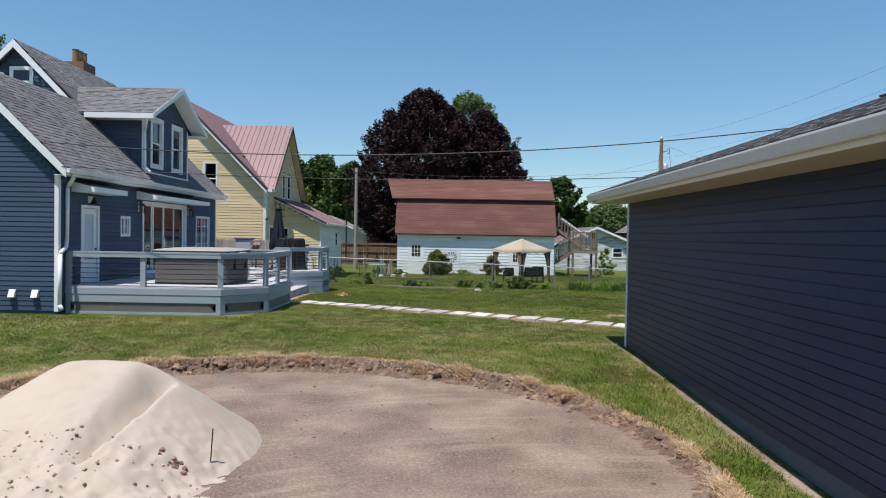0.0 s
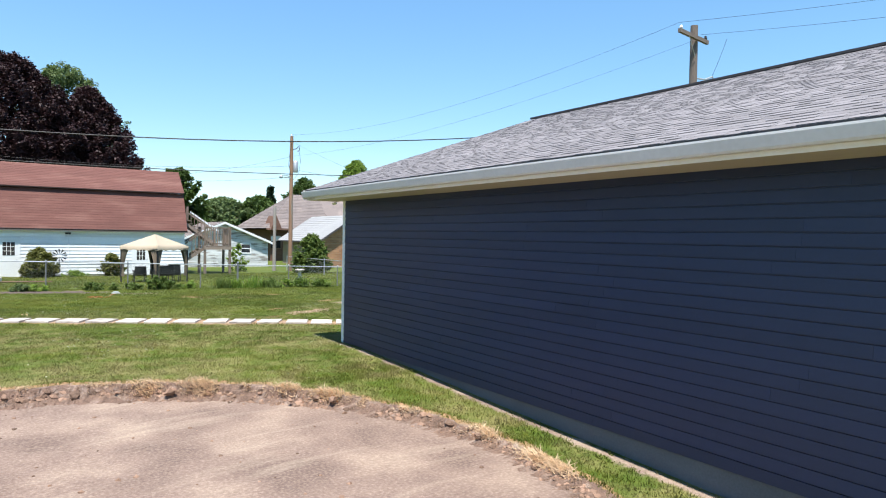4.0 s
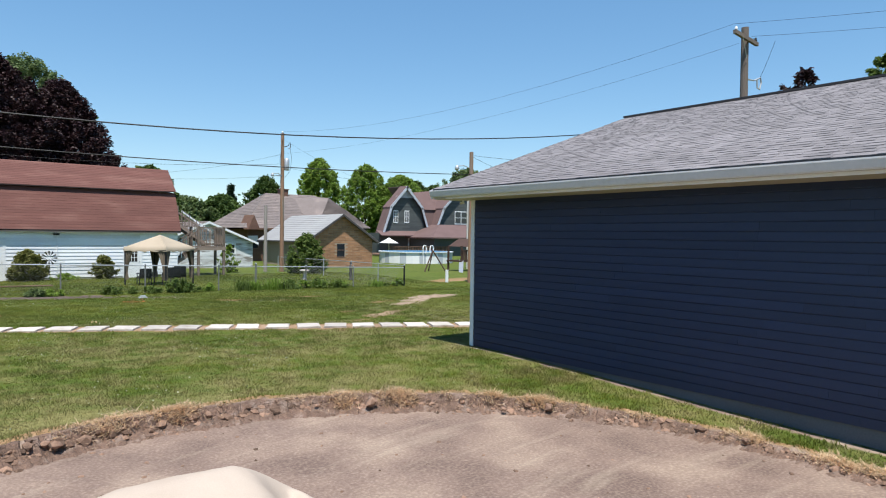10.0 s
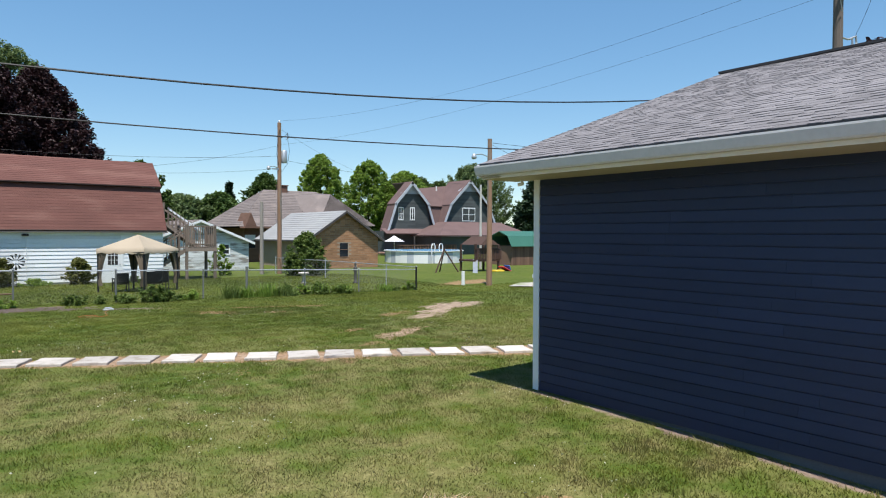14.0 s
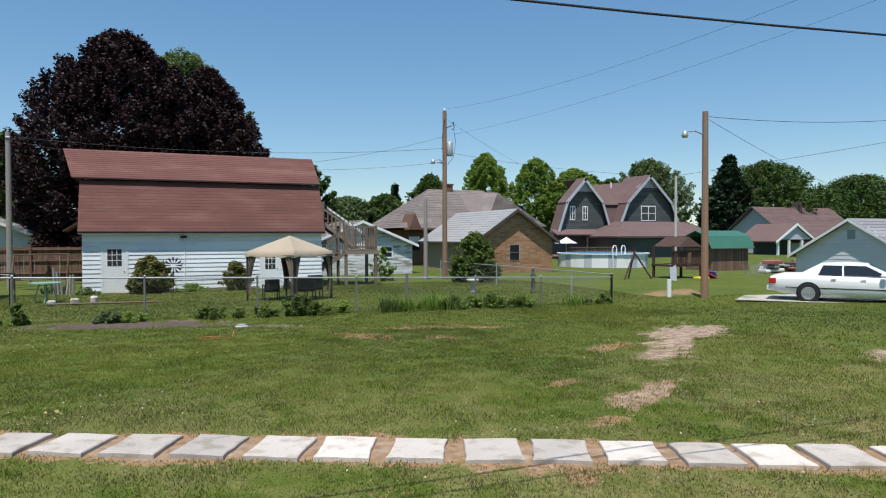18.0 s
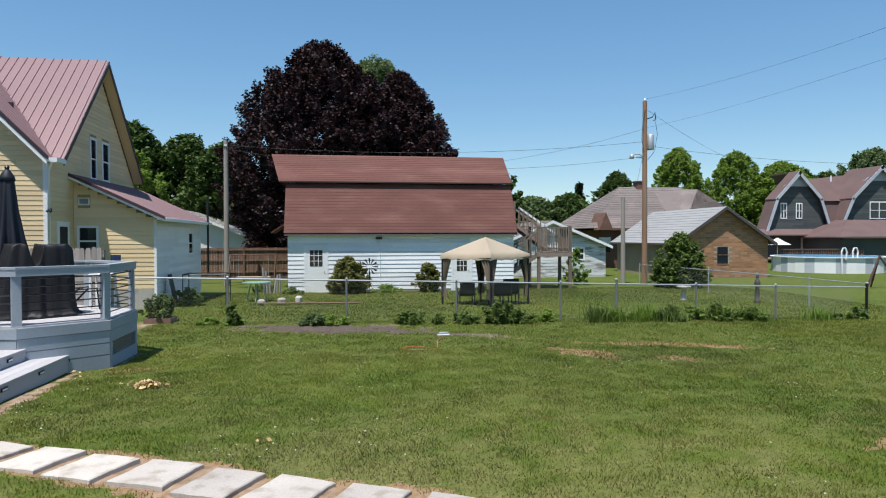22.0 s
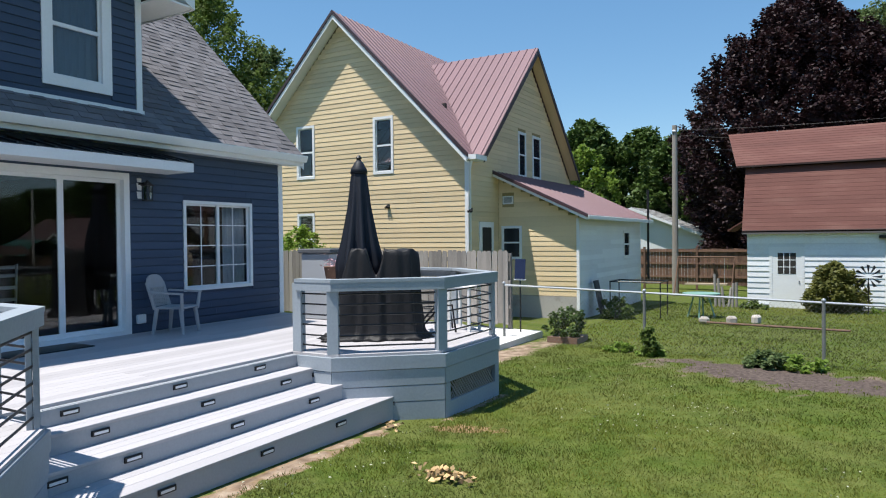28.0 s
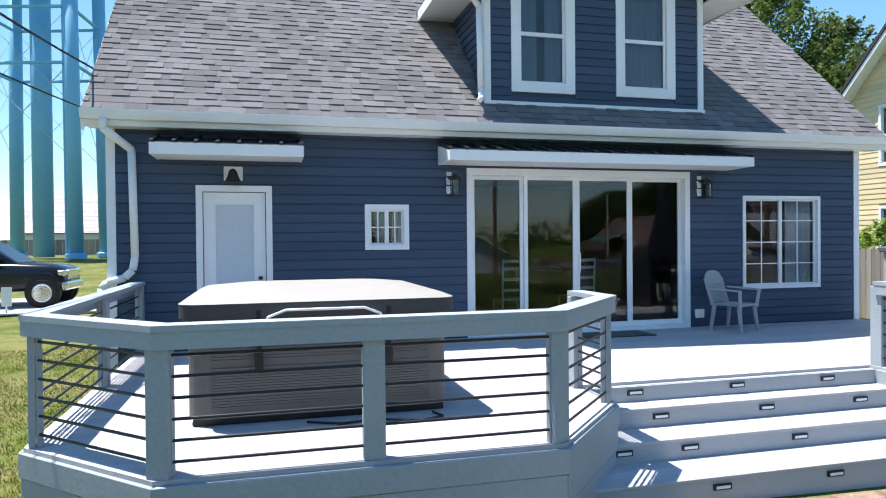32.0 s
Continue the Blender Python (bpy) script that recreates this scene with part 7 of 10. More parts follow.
def make_fence():
    f = thing("chain_link_fence", (4, 30.4, -0.2), "galvanised chain link fence with a top rail", "fence")

    def top(x):
        return 0.98 - 0.026 * (x + 4.5)

    def bot(x):
        return lawn_z(x, 30.4)

    xs = [-7.6, -4.48, -1.32, 1.75, 4.8, 6.5, 9.0, 11.6, 14.7]
    for x in xs:
        r = 0.045 if x in (6.5, 14.7) else 0.03
        p = part("post", MB().tube((x, 30.4, bot(x) - 0.2), (x, 30.4, top(x) + (0.12 if r > 0.04 else 0.03)), r, n=10), BLACK if x == 14.7 else OLDWIRE, f)
        part("cap", MB().lathe([(r + 0.008, 0), (r + 0.006, 0.03), (0.01, 0.05)], 10, (x, 30.4, top(x) + (0.12 if r > 0.04 else 0.03))), GALV, p)
    for a, b in zip(xs, xs[1:]):
        part("top_rail", MB().tube((a, 30.4, top(a)), (b, 30.4, top(b)), 0.022, n=8), GALV, f)
    wires = MB()
    x = -7.6
    while x < 14.7:
        for d in (1, -1):
            a, b = (x, x + 1.05) if d > 0 else (x + 1.05, x)
            if max(a, b) > 14.7:
                continue
            wires.tube((a, 30.375, bot(a) + 0.03), (b, 30.375, top(b)), 0.0013, n=3, caps=False)
        x += 0.085
    part("chain_mesh", wires, OLDWIRE, f)
    # return run to the north
    for y in (33.0, 36.0, 39.5, 43.0, 46.5):
        part("post", MB().tube((14.7, y, lawn_z(14.7, y) - 0.2), (14.7, y, lawn_z(14.7, y) + 1.12), 0.03, n=8), GALV, f)
    for a, b in ((30.4, 36.0), (36.0, 43.0), (43.0, 46.5)):
        part("top_rail", MB().tube((14.7, a, lawn_z(14.7, a) + 1.05), (14.7, b, lawn_z(14.7, b) + 1.05), 0.02, n=8), GALV, f)
    w2 = MB()
    y = 30.4
    while y < 45.4:
        for d in (1, -1):
            a, b = (y, y + 1.05) if d > 0 else (y + 1.05, y)
            w2.tube((14.68, a, lawn_z(14.7, a)), (14.68, b, lawn_z(14.7, b) + 1.05), 0.0013, n=3, caps=False)
        y += 0.12
    part("chain_mesh", w2, OLDWIRE, f)
    bf = thing("board_fence", (-6.8, 50, -0.3), "brown board fence beyond the barn yard", "fence")
    me = MB().box(-0.07, 0, 0, 0.07, 0.02, 1.75).mesh("board", BROWNWOOD)
    x = -12.5
    while x < -3.9:
        placed("board", me, bf, pose(x, 51, -0.25 + 0.01 * math.sin(x * 7)))
        x += 0.15
    for x in (-12, -9.4, -6.9, -4.4):
        part("post", MB().box(x - 0.05, 50.9, -0.6, x + 0.05, 51.0, 1.6), BROWNWOOD, bf)
    for z in (0.1, 0.75, 1.35):
        part("rail", MB().box(-12.5, 50.94, z, -3.9, 50.99, z + 0.09), BROWNWOOD, bf)


make_fence()


# ---- poles and cables ----
def cable(a, b, sag, r, n=24):
    a, b = Vector(a), Vector(b)
    pts = [a.lerp(b, i / n) - Vector((0, 0, sag * 4 * (i / n) * (1 - i / n))) for i in range(n + 1)]
    return MB().path(pts, r, 5)


def make_poles():
    grey = material("grey_pole_wood", (0.30, 0.27, 0.24), 0.9, 0.14, 0.5, 20, 0.3, stretch=(6, 6, 0.4))

    DARKPOLE = material("dark_pole_wood", (0.155, 0.125, 0.105), 0.9, 0.16, 0.5, 20, 0.3, stretch=(6, 6, 0.4))

    def pole(x, y, z0, z1, r, mat, label):
        p = thing("utility_pole", (x, y, z0), label, "utility pole", "utility poles")
        part("shaft", MB().tube((x, y, z0 - 0.3), (x, y, z1), r * 1.15, r * 0.85, 12), mat, p, smooth=False)
        return p

    p = pole(-7.5, 48.9, -0.4, 7.23, 0.13, grey, "grey wooden utility pole beside the barn yard")
    part("insulator", MB().box(-7.6, 48.75, 6.9, -7.4, 48.85, 7.0, 0.02), GALV, p)
    p = pole(14.8, 46.1, -0.6, 9.37, 0.14, POLEWOOD, "brown utility pole carrying a transformer")
    part("transformer", MB().lathe([(0.17, 0), (0.19, 0.05), (0.19, 0.75), (0.12, 0.85)], 14, (15.08, 46.0, 6.75)), GALV, p, "grey drum transformer", smooth=True)
    part("insulator", MB().lathe([(0.04, 0), (0.07, 0.08), (0.03, 0.16)], 8, (14.8, 46.1, 9.37)), WHITE, p)
    part("bracket", MB().box(14.3, 46.0, 6.3, 14.8, 46.1, 6.38), GALV, p)
    part("lamp_arm", MB().path([(14.8, 46.05, 6.35), (14.35, 45.9, 6.5), (14.0, 45.85, 6.45)], 0.025, 6), GALV, p)
    part("lamp_head", MB().lathe([(0.10, -0.16), (0.14, -0.08), (0.08, 0.05), (0.03, 0.1)], 10, (13.95, 45.85, 6.40)), GALV, p, smooth=True)
    part("cutout", MB().path([(14.85, 46.0, 8.4), (15.15, 45.95, 8.5), (15.3, 45.95, 8.75), (15.35, 45.95, 8.4), (15.2, 45.95, 8.3)], 0.03, 6), BLACK, p)
    part("jumper", MB().path([(14.75, 45.95, 8.9), (14.62, 45.95, 8.2), (14.55, 45.95, 7.3), (14.7, 45.95, 6.6)], 0.012, 5), WIRE, p)
    part("jumper", MB().path([(15.3, 45.95, 8.4), (15.45, 45.95, 7.6), (15.3, 45.95, 6.7), (14.9, 45.95, 6.2)], 0.012, 5), WIRE, p)
    pole(13.7, 46.4, -0.6, 4.2, 0.12, grey, "short grey wooden pole near the brick garage")
    p = pole(19.0, 30.1, -0.3, 6.94, 0.13, POLEWOOD, "brown utility pole with a street light arm")
    part("lamp_arm", MB().path([(19.0, 30.1, 6.0), (18.5, 30.15, 6.15), (18.1, 30.2, 6.1)], 0.025, 8), GALV, p)
    part("lamp_head", MB().lathe([(0.10, -0.18), (0.14, -0.1), (0.08, 0.05), (0.03, 0.1)], 12, (18.05, 30.2, 6.05)), GALV, p, smooth=True)
    pole(30.0, 43.6, -0.6, 5.9, 0.09, material("pale_pole", (0.5, 0.48, 0.44), 0.8), "thin pale pole beyond the yard")
    p = pole(16.3, 12.72, -0.4, 9.28, 0.14, DARKPOLE, "grey wooden pole with a short crossarm")
    part("crossarm", MB().slab([(15.3, 12.48, 8.98), (16.75, 12.48, 8.82), (16.75, 12.48, 8.70), (15.3, 12.48, 8.86)], (0, 0.1, 0)), DARKPOLE, p)
    part("brace", MB().tube((15.75, 12.5, 8.85), (16.2, 12.58, 8.2), 0.012, n=6), GALV, p)
    for dx, zi in ((-0.9, 8.96), (0.34, 8.82)):
        part("insulator", MB().lathe([(0.03, 0), (0.055, 0.06), (0.025, 0.14)], 8, (16.3 + dx, 12.53, zi)), WHITE if dx < 0 else BLACK, p)
    part("cutout", MB().path([(16.35, 12.7, 7.58), (16.8, 12.65, 7.58), (17.0, 12.6, 7.66), (17.15, 12.6, 7.72), (17.2, 12.6, 7.55), (17.1, 12.6, 7.32), (16.95, 12.6, 7.34), (16.92, 12.6, 7.6)], 0.028, 8), GALV, p)
    part("transformer", MB().lathe([(0.22, 0), (0.24, 0.06), (0.24, 0.85), (0.27, 0.88), (0.12, 1.0)], 16, (16.8, 12.62, 6.05)), WHITE, p, "white drum transformer", smooth=True)
    runs = [((-10.78, 14.46, 4.40), (16.3, 12.72, 6.40), 1.05, 0.013, "thick twisted black service cable over the lawn"), ((-10.22, 14.46, 3.78), (16.3, 12.5, 4.62), 0.6, 0.009, "thin black cable over the lawn"),
            ((15.4, 12.6, 9.2), (14.8, 46.1, 9.5), 0.9, 0.0045, "thin power line between poles"), ((16.6, 12.5, 8.95), (14.9, 46.0, 7.95), 0.7, 0.004, "thin power line between poles"), ((17.1, 12.6, 7.7), (17.3, 12.2, 8.9), 0.05, 0.006, "thin jumper wire beside a pole"),
            ((15.4, 12.6, 9.2), (26, -14, 9.6), 0.6, 0.005, "thin power line between poles"), ((16.5, 12.6, 9.0), (27, -14, 9.2), 0.6, 0.005, "thin power line between poles"),
            ((-7.5, 48.85, 7.0), (14.8, 46.1, 7.2), 0.5, 0.009, "thin power line between poles"), ((-7.5, 48.85, 6.8), (14.8, 46.0, 6.4), 0.9, 0.007, "thin power line between poles"),
            ((19.0, 30.1, 6.75), (40, 27.43, 9.04), 0.75, 0.010, "thin power line between poles"), ((19.0, 30.1, 6.7), (39.5, 38.3, 4.6), 0.2, 0.009, "service line to the white garage"),
            ((14.8, 46.1, 7.0), (23, 66, 5.6), 0.5, 0.007, "service line to a roof"), ((14.8, 46.1, 9.0), (46, 79, 9.0), 0.8, 0.007, "thin power line between poles"), ((14.8, 46.0, 7.9), (-7.5, 48.85, 6.2), 1.3, 0.007, "thin power line between poles"), ((30.0, 43.6, 5.9), (40, 27.42, 8.23), 0.15, 0.010, "thin power line between poles"), ((30.0, 43.6, 5.9), (14.8, 46.1, 7.0), 0.3, 0.008, "thin power line between poles")]
    for a, b, s, r, lab in runs:
        single("overhead_cable", cable(a, b, s, r), WIRE, lab, "cable")


make_poles()


# ---- trees and shrubs ----
def leaf_material(name, col, col2, trans=0.25):
    m = bpy.data.materials.new(name)
    m.use_nodes = True
    n, l = m.node_tree.nodes, m.node_tree.links
    b = n["Principled BSDF"]
    geo = n.new("ShaderNodeNewGeometry")
    r = n.new("ShaderNodeValToRGB")
    r.color_ramp.elements[0].color, r.color_ramp.elements[1].color = (*col, 1), (*col2, 1)
    nz = n.new("ShaderNodeTexNoise")
    nz.inputs["Scale"].default_value = 0.5
    l.new(geo.outputs["Position"], nz.inputs["Vector"])
    add = n.new("ShaderNodeMath")
    add.operation = "MULTIPLY_ADD"
    add.inputs[1].default_value, add.inputs[2].default_value = 0.6, -0.1
    l.new(geo.outputs["Random Per Island"], add.inputs[0])
    a2 = n.new("ShaderNodeMath")
    a2.operation = "MULTIPLY_ADD"
    a2.inputs[1].default_value = 0.6
    l.new(nz.outputs["Fac"], a2.inputs[0]), l.new(add.outputs[0], a2.inputs[2])
    l.new(a2.outputs[0], r.inputs[0])
    l.new(r.outputs[0], b.inputs["Base Color"])
    b.inputs["Roughness"].default_value, b.inputs["Specular IOR Level"].default_value = 0.6, 0.3
    tr = n.new("ShaderNodeBsdfTranslucent")
    l.new(r.outputs[0], tr.inputs["Color"])
    mx = n.new("ShaderNodeMixShader")
    mx.inputs[0].default_value = trans
    l.new(b.outputs[0], mx.inputs[1]), l.new(tr.outputs[0], mx.inputs[2])
    l.new(mx.outputs[0], n["Material Output"].inputs["Surface"])
    return m


PURPLE = leaf_material("copper_leaf", (0.020, 0.010, 0.012), (0.045, 0.019, 0.021), 0.15)
GREEN = leaf_material("green_leaf", (0.032, 0.064, 0.013), (0.100, 0.160, 0.034))
OLIVE = leaf_material("olive_leaf", (0.075, 0.088, 0.020), (0.20, 0.20, 0.055), 0.4)
MIDGREEN = leaf_material("mid_green_leaf", (0.060, 0.102, 0.020), (0.165, 0.225, 0.055), 0.4)
BRIGHT = leaf_material("bright_leaf", (0.115, 0.195, 0.026), (0.28, 0.39, 0.075), 0.5)
PALE = leaf_material("grey_green_leaf", (0.07, 0.115, 0.038), (0.19, 0.25, 0.10), 0.4)
PINE = leaf_material("needle_leaf", (0.010, 0.028, 0.012), (0.035, 0.065, 0.028), 0.1)
BARK = material("bark", (0.12, 0.09, 0.07), 0.95, 0.2, 2, 20, 0.5, stretch=(3, 3, 0.5))


def leaf_mesh(name, centres, size, mat, seed, flat=0.4):
    """Many small pointed leaves (two triangles each) at the given places."""
    rg = np.random.default_rng(seed)
    n = len(centres)
    d = rg.normal(size=(n, 3))
    d[:, 2] = d[:, 2] * flat - 0.2
    d /= np.linalg.norm(d, axis=1)[:, None]
    up = rg.normal(size=(n, 3)) + np.array([0, 0, 1.2])
    s = np.cross(d, up)
    s /= np.linalg.norm(s, axis=1)[:, None] + 1e-6
    L = size * rg.uniform(0.6, 1.3, (n, 1))
    c = np.asarray(centres)
    fold = np.cross(s, d) * L * 0.12
    v = np.stack([c, c + d * L * 0.5 + s * L * 0.33 + fold, c + d * L, c + d * L * 0.5 - s * L * 0.33 + fold], axis=1).reshape(-1, 3)
    me = bpy.data.meshes.new(name)
    me.vertices.add(4 * n), me.loops.add(4 * n), me.polygons.add(n)
    me.vertices.foreach_set("co", v.ravel())
    me.loops.foreach_set("vertex_index", np.arange(4 * n))
    me.polygons.foreach_set("loop_start", np.arange(0, 4 * n, 4))
    me.update(calc_edges=True)
    me.materials.append(mat)
    return me


def crown_points(centre, radius, height, base, clumps, per, seed, shape=1.0, spread=0.16, outline=None):
    """Leaves on short rising sprays that fill an uneven crown, thickest near its skin."""
    rg = np.random.default_rng(seed)
    pts = []
    cx, cy, _ = centre
    for _ in range(clumps):
        u = rg.uniform(0.02, 1.0)
        z = base + (height - base) * u
        if outline:
            prof = outline(u)
        else:
            prof = math.sin(math.pi * min(1.0, 0.12 + 0.88 * u ** shape)) ** 0.62 if shape else (1 - u)
        a = rg.uniform(0, 2 * math.pi)
        ca, sa = math.cos(a), math.sin(a)
        lump = 1 + 0.30 * noise.noise((ca * 1.7 + seed, sa * 1.7, z * 1.4 / radius)) + 0.16 * noise.noise((ca * 4 + seed, sa * 4, z * 3.2 / radius))
        rr = radius * max(0.05, prof) * lump
        L = radius * spread * rg.uniform(1.1, 2.3)
        q = max(0.0, rr * (rg.uniform(0.0, 1.0) ** 0.35) - 0.55 * L * (1 - u))
        d = np.array([ca * (0.95 - 0.75 * u), sa * (0.95 - 0.75 * u), 0.45 + 0.6 * u])
        d /= np.linalg.norm(d)
        t = rg.uniform(0.0, 1.0, (per, 1)) ** 0.8
        w = radius * spread * 0.42 * (1 - 0.68 * t)
        p = np.clip(rg.normal(size=(per, 3)), -1.5, 1.5) * w + d * L * t
        pts.append(p + np.array([cx + q * ca, cy + q * sa, z - 0.75 * L * d[2]]))
    return np.concatenate(pts)


def tree(x, y, z0, height, radius, base, mat, leaf, clumps, per, seed, label, cat="tree", shape=1.0, spread=0.16, name="tree", outline=None):
    rnd = random.Random(seed)
    t = thing(name, (x, y, z0), label, cat)
    tr = MB()
    r0 = max(0.06, radius * 0.055)
    top = z0 + (height - z0) * 0.55
    pts = [Vector((x, y, z0 - 0.2)), Vector((x + rnd.uniform(-0.1, 0.1) * radius * 0.3, y, z0 + (top - z0) * 0.5)), Vector((x + rnd.uniform(-0.1, 0.1) * radius, y, top))]
    tr.tube(pts[0], pts[1], r0, r0 * 0.75, 10), tr.tube(pts[1], pts[2], r0 * 0.75, r0 * 0.4, 10)
    part("trunk", tr, BARK, t)
    for i in range(7):
        a = 2 * math.pi * i / 7 + rnd.random()
        s = pts[1].lerp(pts[2], rnd.uniform(0.0, 0.9))
        e = s + Vector((math.cos(a) * radius * 0.65, math.sin(a) * radius * 0.65, (height - s.z) * rnd.uniform(0.25, 0.6)))
        part("limb", MB().tube(s, s.lerp(e, 0.5) + Vector((0, 0, 0.1 * radius)), r0 * 0.4, r0 * 0.25, 6).tube(s.lerp(e, 0.5) + Vector((0, 0, 0.1 * radius)), e, r0 * 0.25, r0 * 0.08, 6), BARK, t)
    hang(new("crown", leaf_mesh("crown", crown_points((x, y, 0), radius, height, base, clumps, per, seed, shape, spread, outline), leaf, mat, seed)), t)
    return t


def shrub(x, y, z0, h, r, mat, leaf, n, seed, label, cat="shrub"):
    t = thing("shrub", (x, y, z0), label, cat)
    rnd = random.Random(seed)
    for i in range(6 if h > 0.7 else 2):
        a = rnd.uniform(0, 6.28)
        part("stem", MB().tube((x, y, z0 - 0.05), (x + r * 0.5 * math.cos(a), y + r * 0.5 * math.sin(a), z0 + h * 0.6), 0.02, 0.006, 5), BARK, t)
    hang(new("foliage", leaf_mesh("foliage", crown_points((x, y, 0), r, z0 + h, z0 + 0.02, max(16, n // 24), 44, seed, 0.8, 0.19), leaf, mat, seed)), t)


beech = tree(-2.8, 58.5, -0.5, 15.0, 6.2, 1.0, PURPLE, 0.21, 1500, 130, 3, "large copper beech with dark purple leaves behind the barn", spread=0.105, outline=lambda u: 1.0 if u < 0.46 else max(0.02, 1 - ((u - 0.46) / 0.55) ** 1.7) ** 0.75)
hang(new("crown", leaf_mesh("crown", crown_points((2.6, 58.6, 0), 4.6, 13.3, 1.0, 900, 120, 6, 0.75, 0.125, outline=lambda u: 1.0 if u < 0.4 else max(0.02, 1 - ((u - 0.4) / 0.61) ** 1.4) ** 0.85), 0.21, PURPLE, 6)), beech)
tree(1.7, 71, -0.5, 17.5, 4.6, 5, PALE, 0.24, 420, 100, 5, "pale green willow-like tree behind the beech")
tree(-18.6, 70, -0.5, 11.3, 4.0, 1, GREEN, 0.34, 320, 90, 7, "green broadleaf tree behind the houses")
tree(-14.4, 71, -0.5, 10.5, 3.9, 0.5, GREEN, 0.34, 320, 90, 8, "green broadleaf tree behind the houses")
tree(-10.4, 66, -0.5, 9.2, 3.4, 0.5, GREEN, 0.32, 300, 90, 9, "green broadleaf tree beside the barn yard")
tree(-15.7, 60, -0.5, 8.2, 2.3, 2.0, BRIGHT, 0.22, 130, 80, 10, "yellow green tree behind the farmhouse")
tree(11.5, 70, -0.5, 8.6, 2.7, 2, GREEN, 0.32, 190, 90, 11, "round green tree beyond the barn")
for x, y, h, r, mt, k in ((24.0, 100, 7.5, 4.0, PALE, 12), (29.5, 100, 8.0, 3.2, GREEN, 13), (40.5, 110, 12.2, 2.9, GREEN, 14), (49.5, 108, 15.8, 3.4, BRIGHT, 15), (59, 108, 15.4, 3.8, BRIGHT, 16), (65.5, 106, 13.6, 4.6, BRIGHT, 17), (75, 115, 13.6, 4.4, GREEN, 18), (81, 116, 13.2, 3.6, GREEN, 19), (88, 114, 17.0, 6.6, PALE, 20), (92, 90, 14.2, 7.5, GREEN, 21), (133, 102, 14.2, 10, GREEN, 22), (18, 98, 6.6, 3.6, GREEN, 25)):
    tree(x, y, -0.6, h * 0.97, r * 1.3, 0.5, mt, 0.30 + 0.012 * r, 420 + int(60 * r), 70, k, "green tree beyond the far houses" if mt is not BRIGHT else "bright green tree beyond the far houses", spread=0.115)
tree(35.2, 112, -0.6, 10.2, 2.0, 0.5, PINE, 0.5, 120, 80, 23, "dark conifer beyond the far houses", shape=0, spread=0.14)
tree(84.0, 90, -0.6, 14.6, 6.6, 0.5, PINE, 0.5, 340, 90, 24, "dark conifer beside the far street", shape=0, spread=0.12)
tree(-36.7, 46.0, 0, 18.6, 6.2, 4, MIDGREEN, 0.24, 460, 95, 31, "tall green tree behind the house")
tree(-41, 46.5, 0, 16.2, 4.8, 4, PALE, 0.26, 170, 90, 32, "tall pale green tree behind the house")
tree(-34.0, 49.8, 0, 15.0, 3.4, 2, PALE, 0.24, 200, 80, 33, "bright green tree behind the farmhouse")
tree(30, 17, -0.4, 10.7, 2.2, 2, PURPLE, 0.22, 90, 80, 34, "purple leaved plum tree behind the garage")
tree(33, 14.4, -0.4, 11.6, 1.9, 2, MIDGREEN, 0.2, 130, 70, 35, "bright green sapling behind the garage", spread=0.12)
tree(-86, 0.6, 1, 6.8, 1.6, 1.5, PALE, 0.3, 80, 60, 36, "small grey green tree near the water tower")
shrub(15.3, 43.2, -0.65, 2.8, 1.2, MIDGREEN, 0.18, 6000, 41, "dense dark green bush near the brick garage", "bush")
shrub(-1.15, 42.6, -0.5, 1.62, 0.9, OLIVE, 0.13, 5000, 42, "round olive green bush against the barn", "bush")
shrub(2.55, 42.7, -0.5, 1.32, 0.6, OLIVE, 0.13, 3000, 43, "round green bush against the barn", "bush")
shrub(-6.4, 31.3, -0.12, 0.62, 0.5, GREEN, 0.08, 1200, 44, "small rosebush in a wooden edged bed", "bush")
shrub(-15.9, 32.9, 0, 2.5, 1.25, BRIGHT, 0.12, 2600, 45, "bright green bush behind the board fence", "bush")
shrub(11.0, 46.4, -0.6, 2.0, 0.7, BRIGHT, 0.14, 900, 46, "yellow green bush below the staircase", "bush")
for i, (x, y, h, r, mt) in enumerate(((-4.3, 30.0, 0.7, 0.18, MIDGREEN), (-2.2, 29.9, 0.35, 0.3, PALE), (0.4, 29.9, 0.4, 0.4, MIDGREEN), (1.9, 29.9, 0.35, 0.35, MIDGREEN), (2.9, 29.8, 0.75, 0.5, MIDGREEN), (3.5, 29.9, 0.4, 0.4, MIDGREEN), (8.0, 30.1, 0.5, 0.4, MIDGREEN),
                                  (9.4, 30.0, 0.6, 0.45, MIDGREEN), (10.5, 30.0, 0.45, 0.4, MIDGREEN), (14.2, 30.1, 0.35, 0.3, PALE), (-6.9, 36.9, 0.8, 0.5, MIDGREEN), (-5.0, 44.5, 0.5, 0.5, MIDGREEN), (0.6, 42.9, 0.45, 0.6, BRIGHT), (-3.6, 42.6, 0.4, 0.4, MIDGREEN), (5.2, 42.9, 0.4, 0.4, MIDGREEN))):
    shrub(x, y, lawn_z(x, y) if y < 40 else -0.5, h * 0.8, r * 1.1, mt, 0.09, 360 + int(900 * r), 60 + i, "weeds growing along the chain link fence" if y < 31 else "weeds beside a building", "weeds")


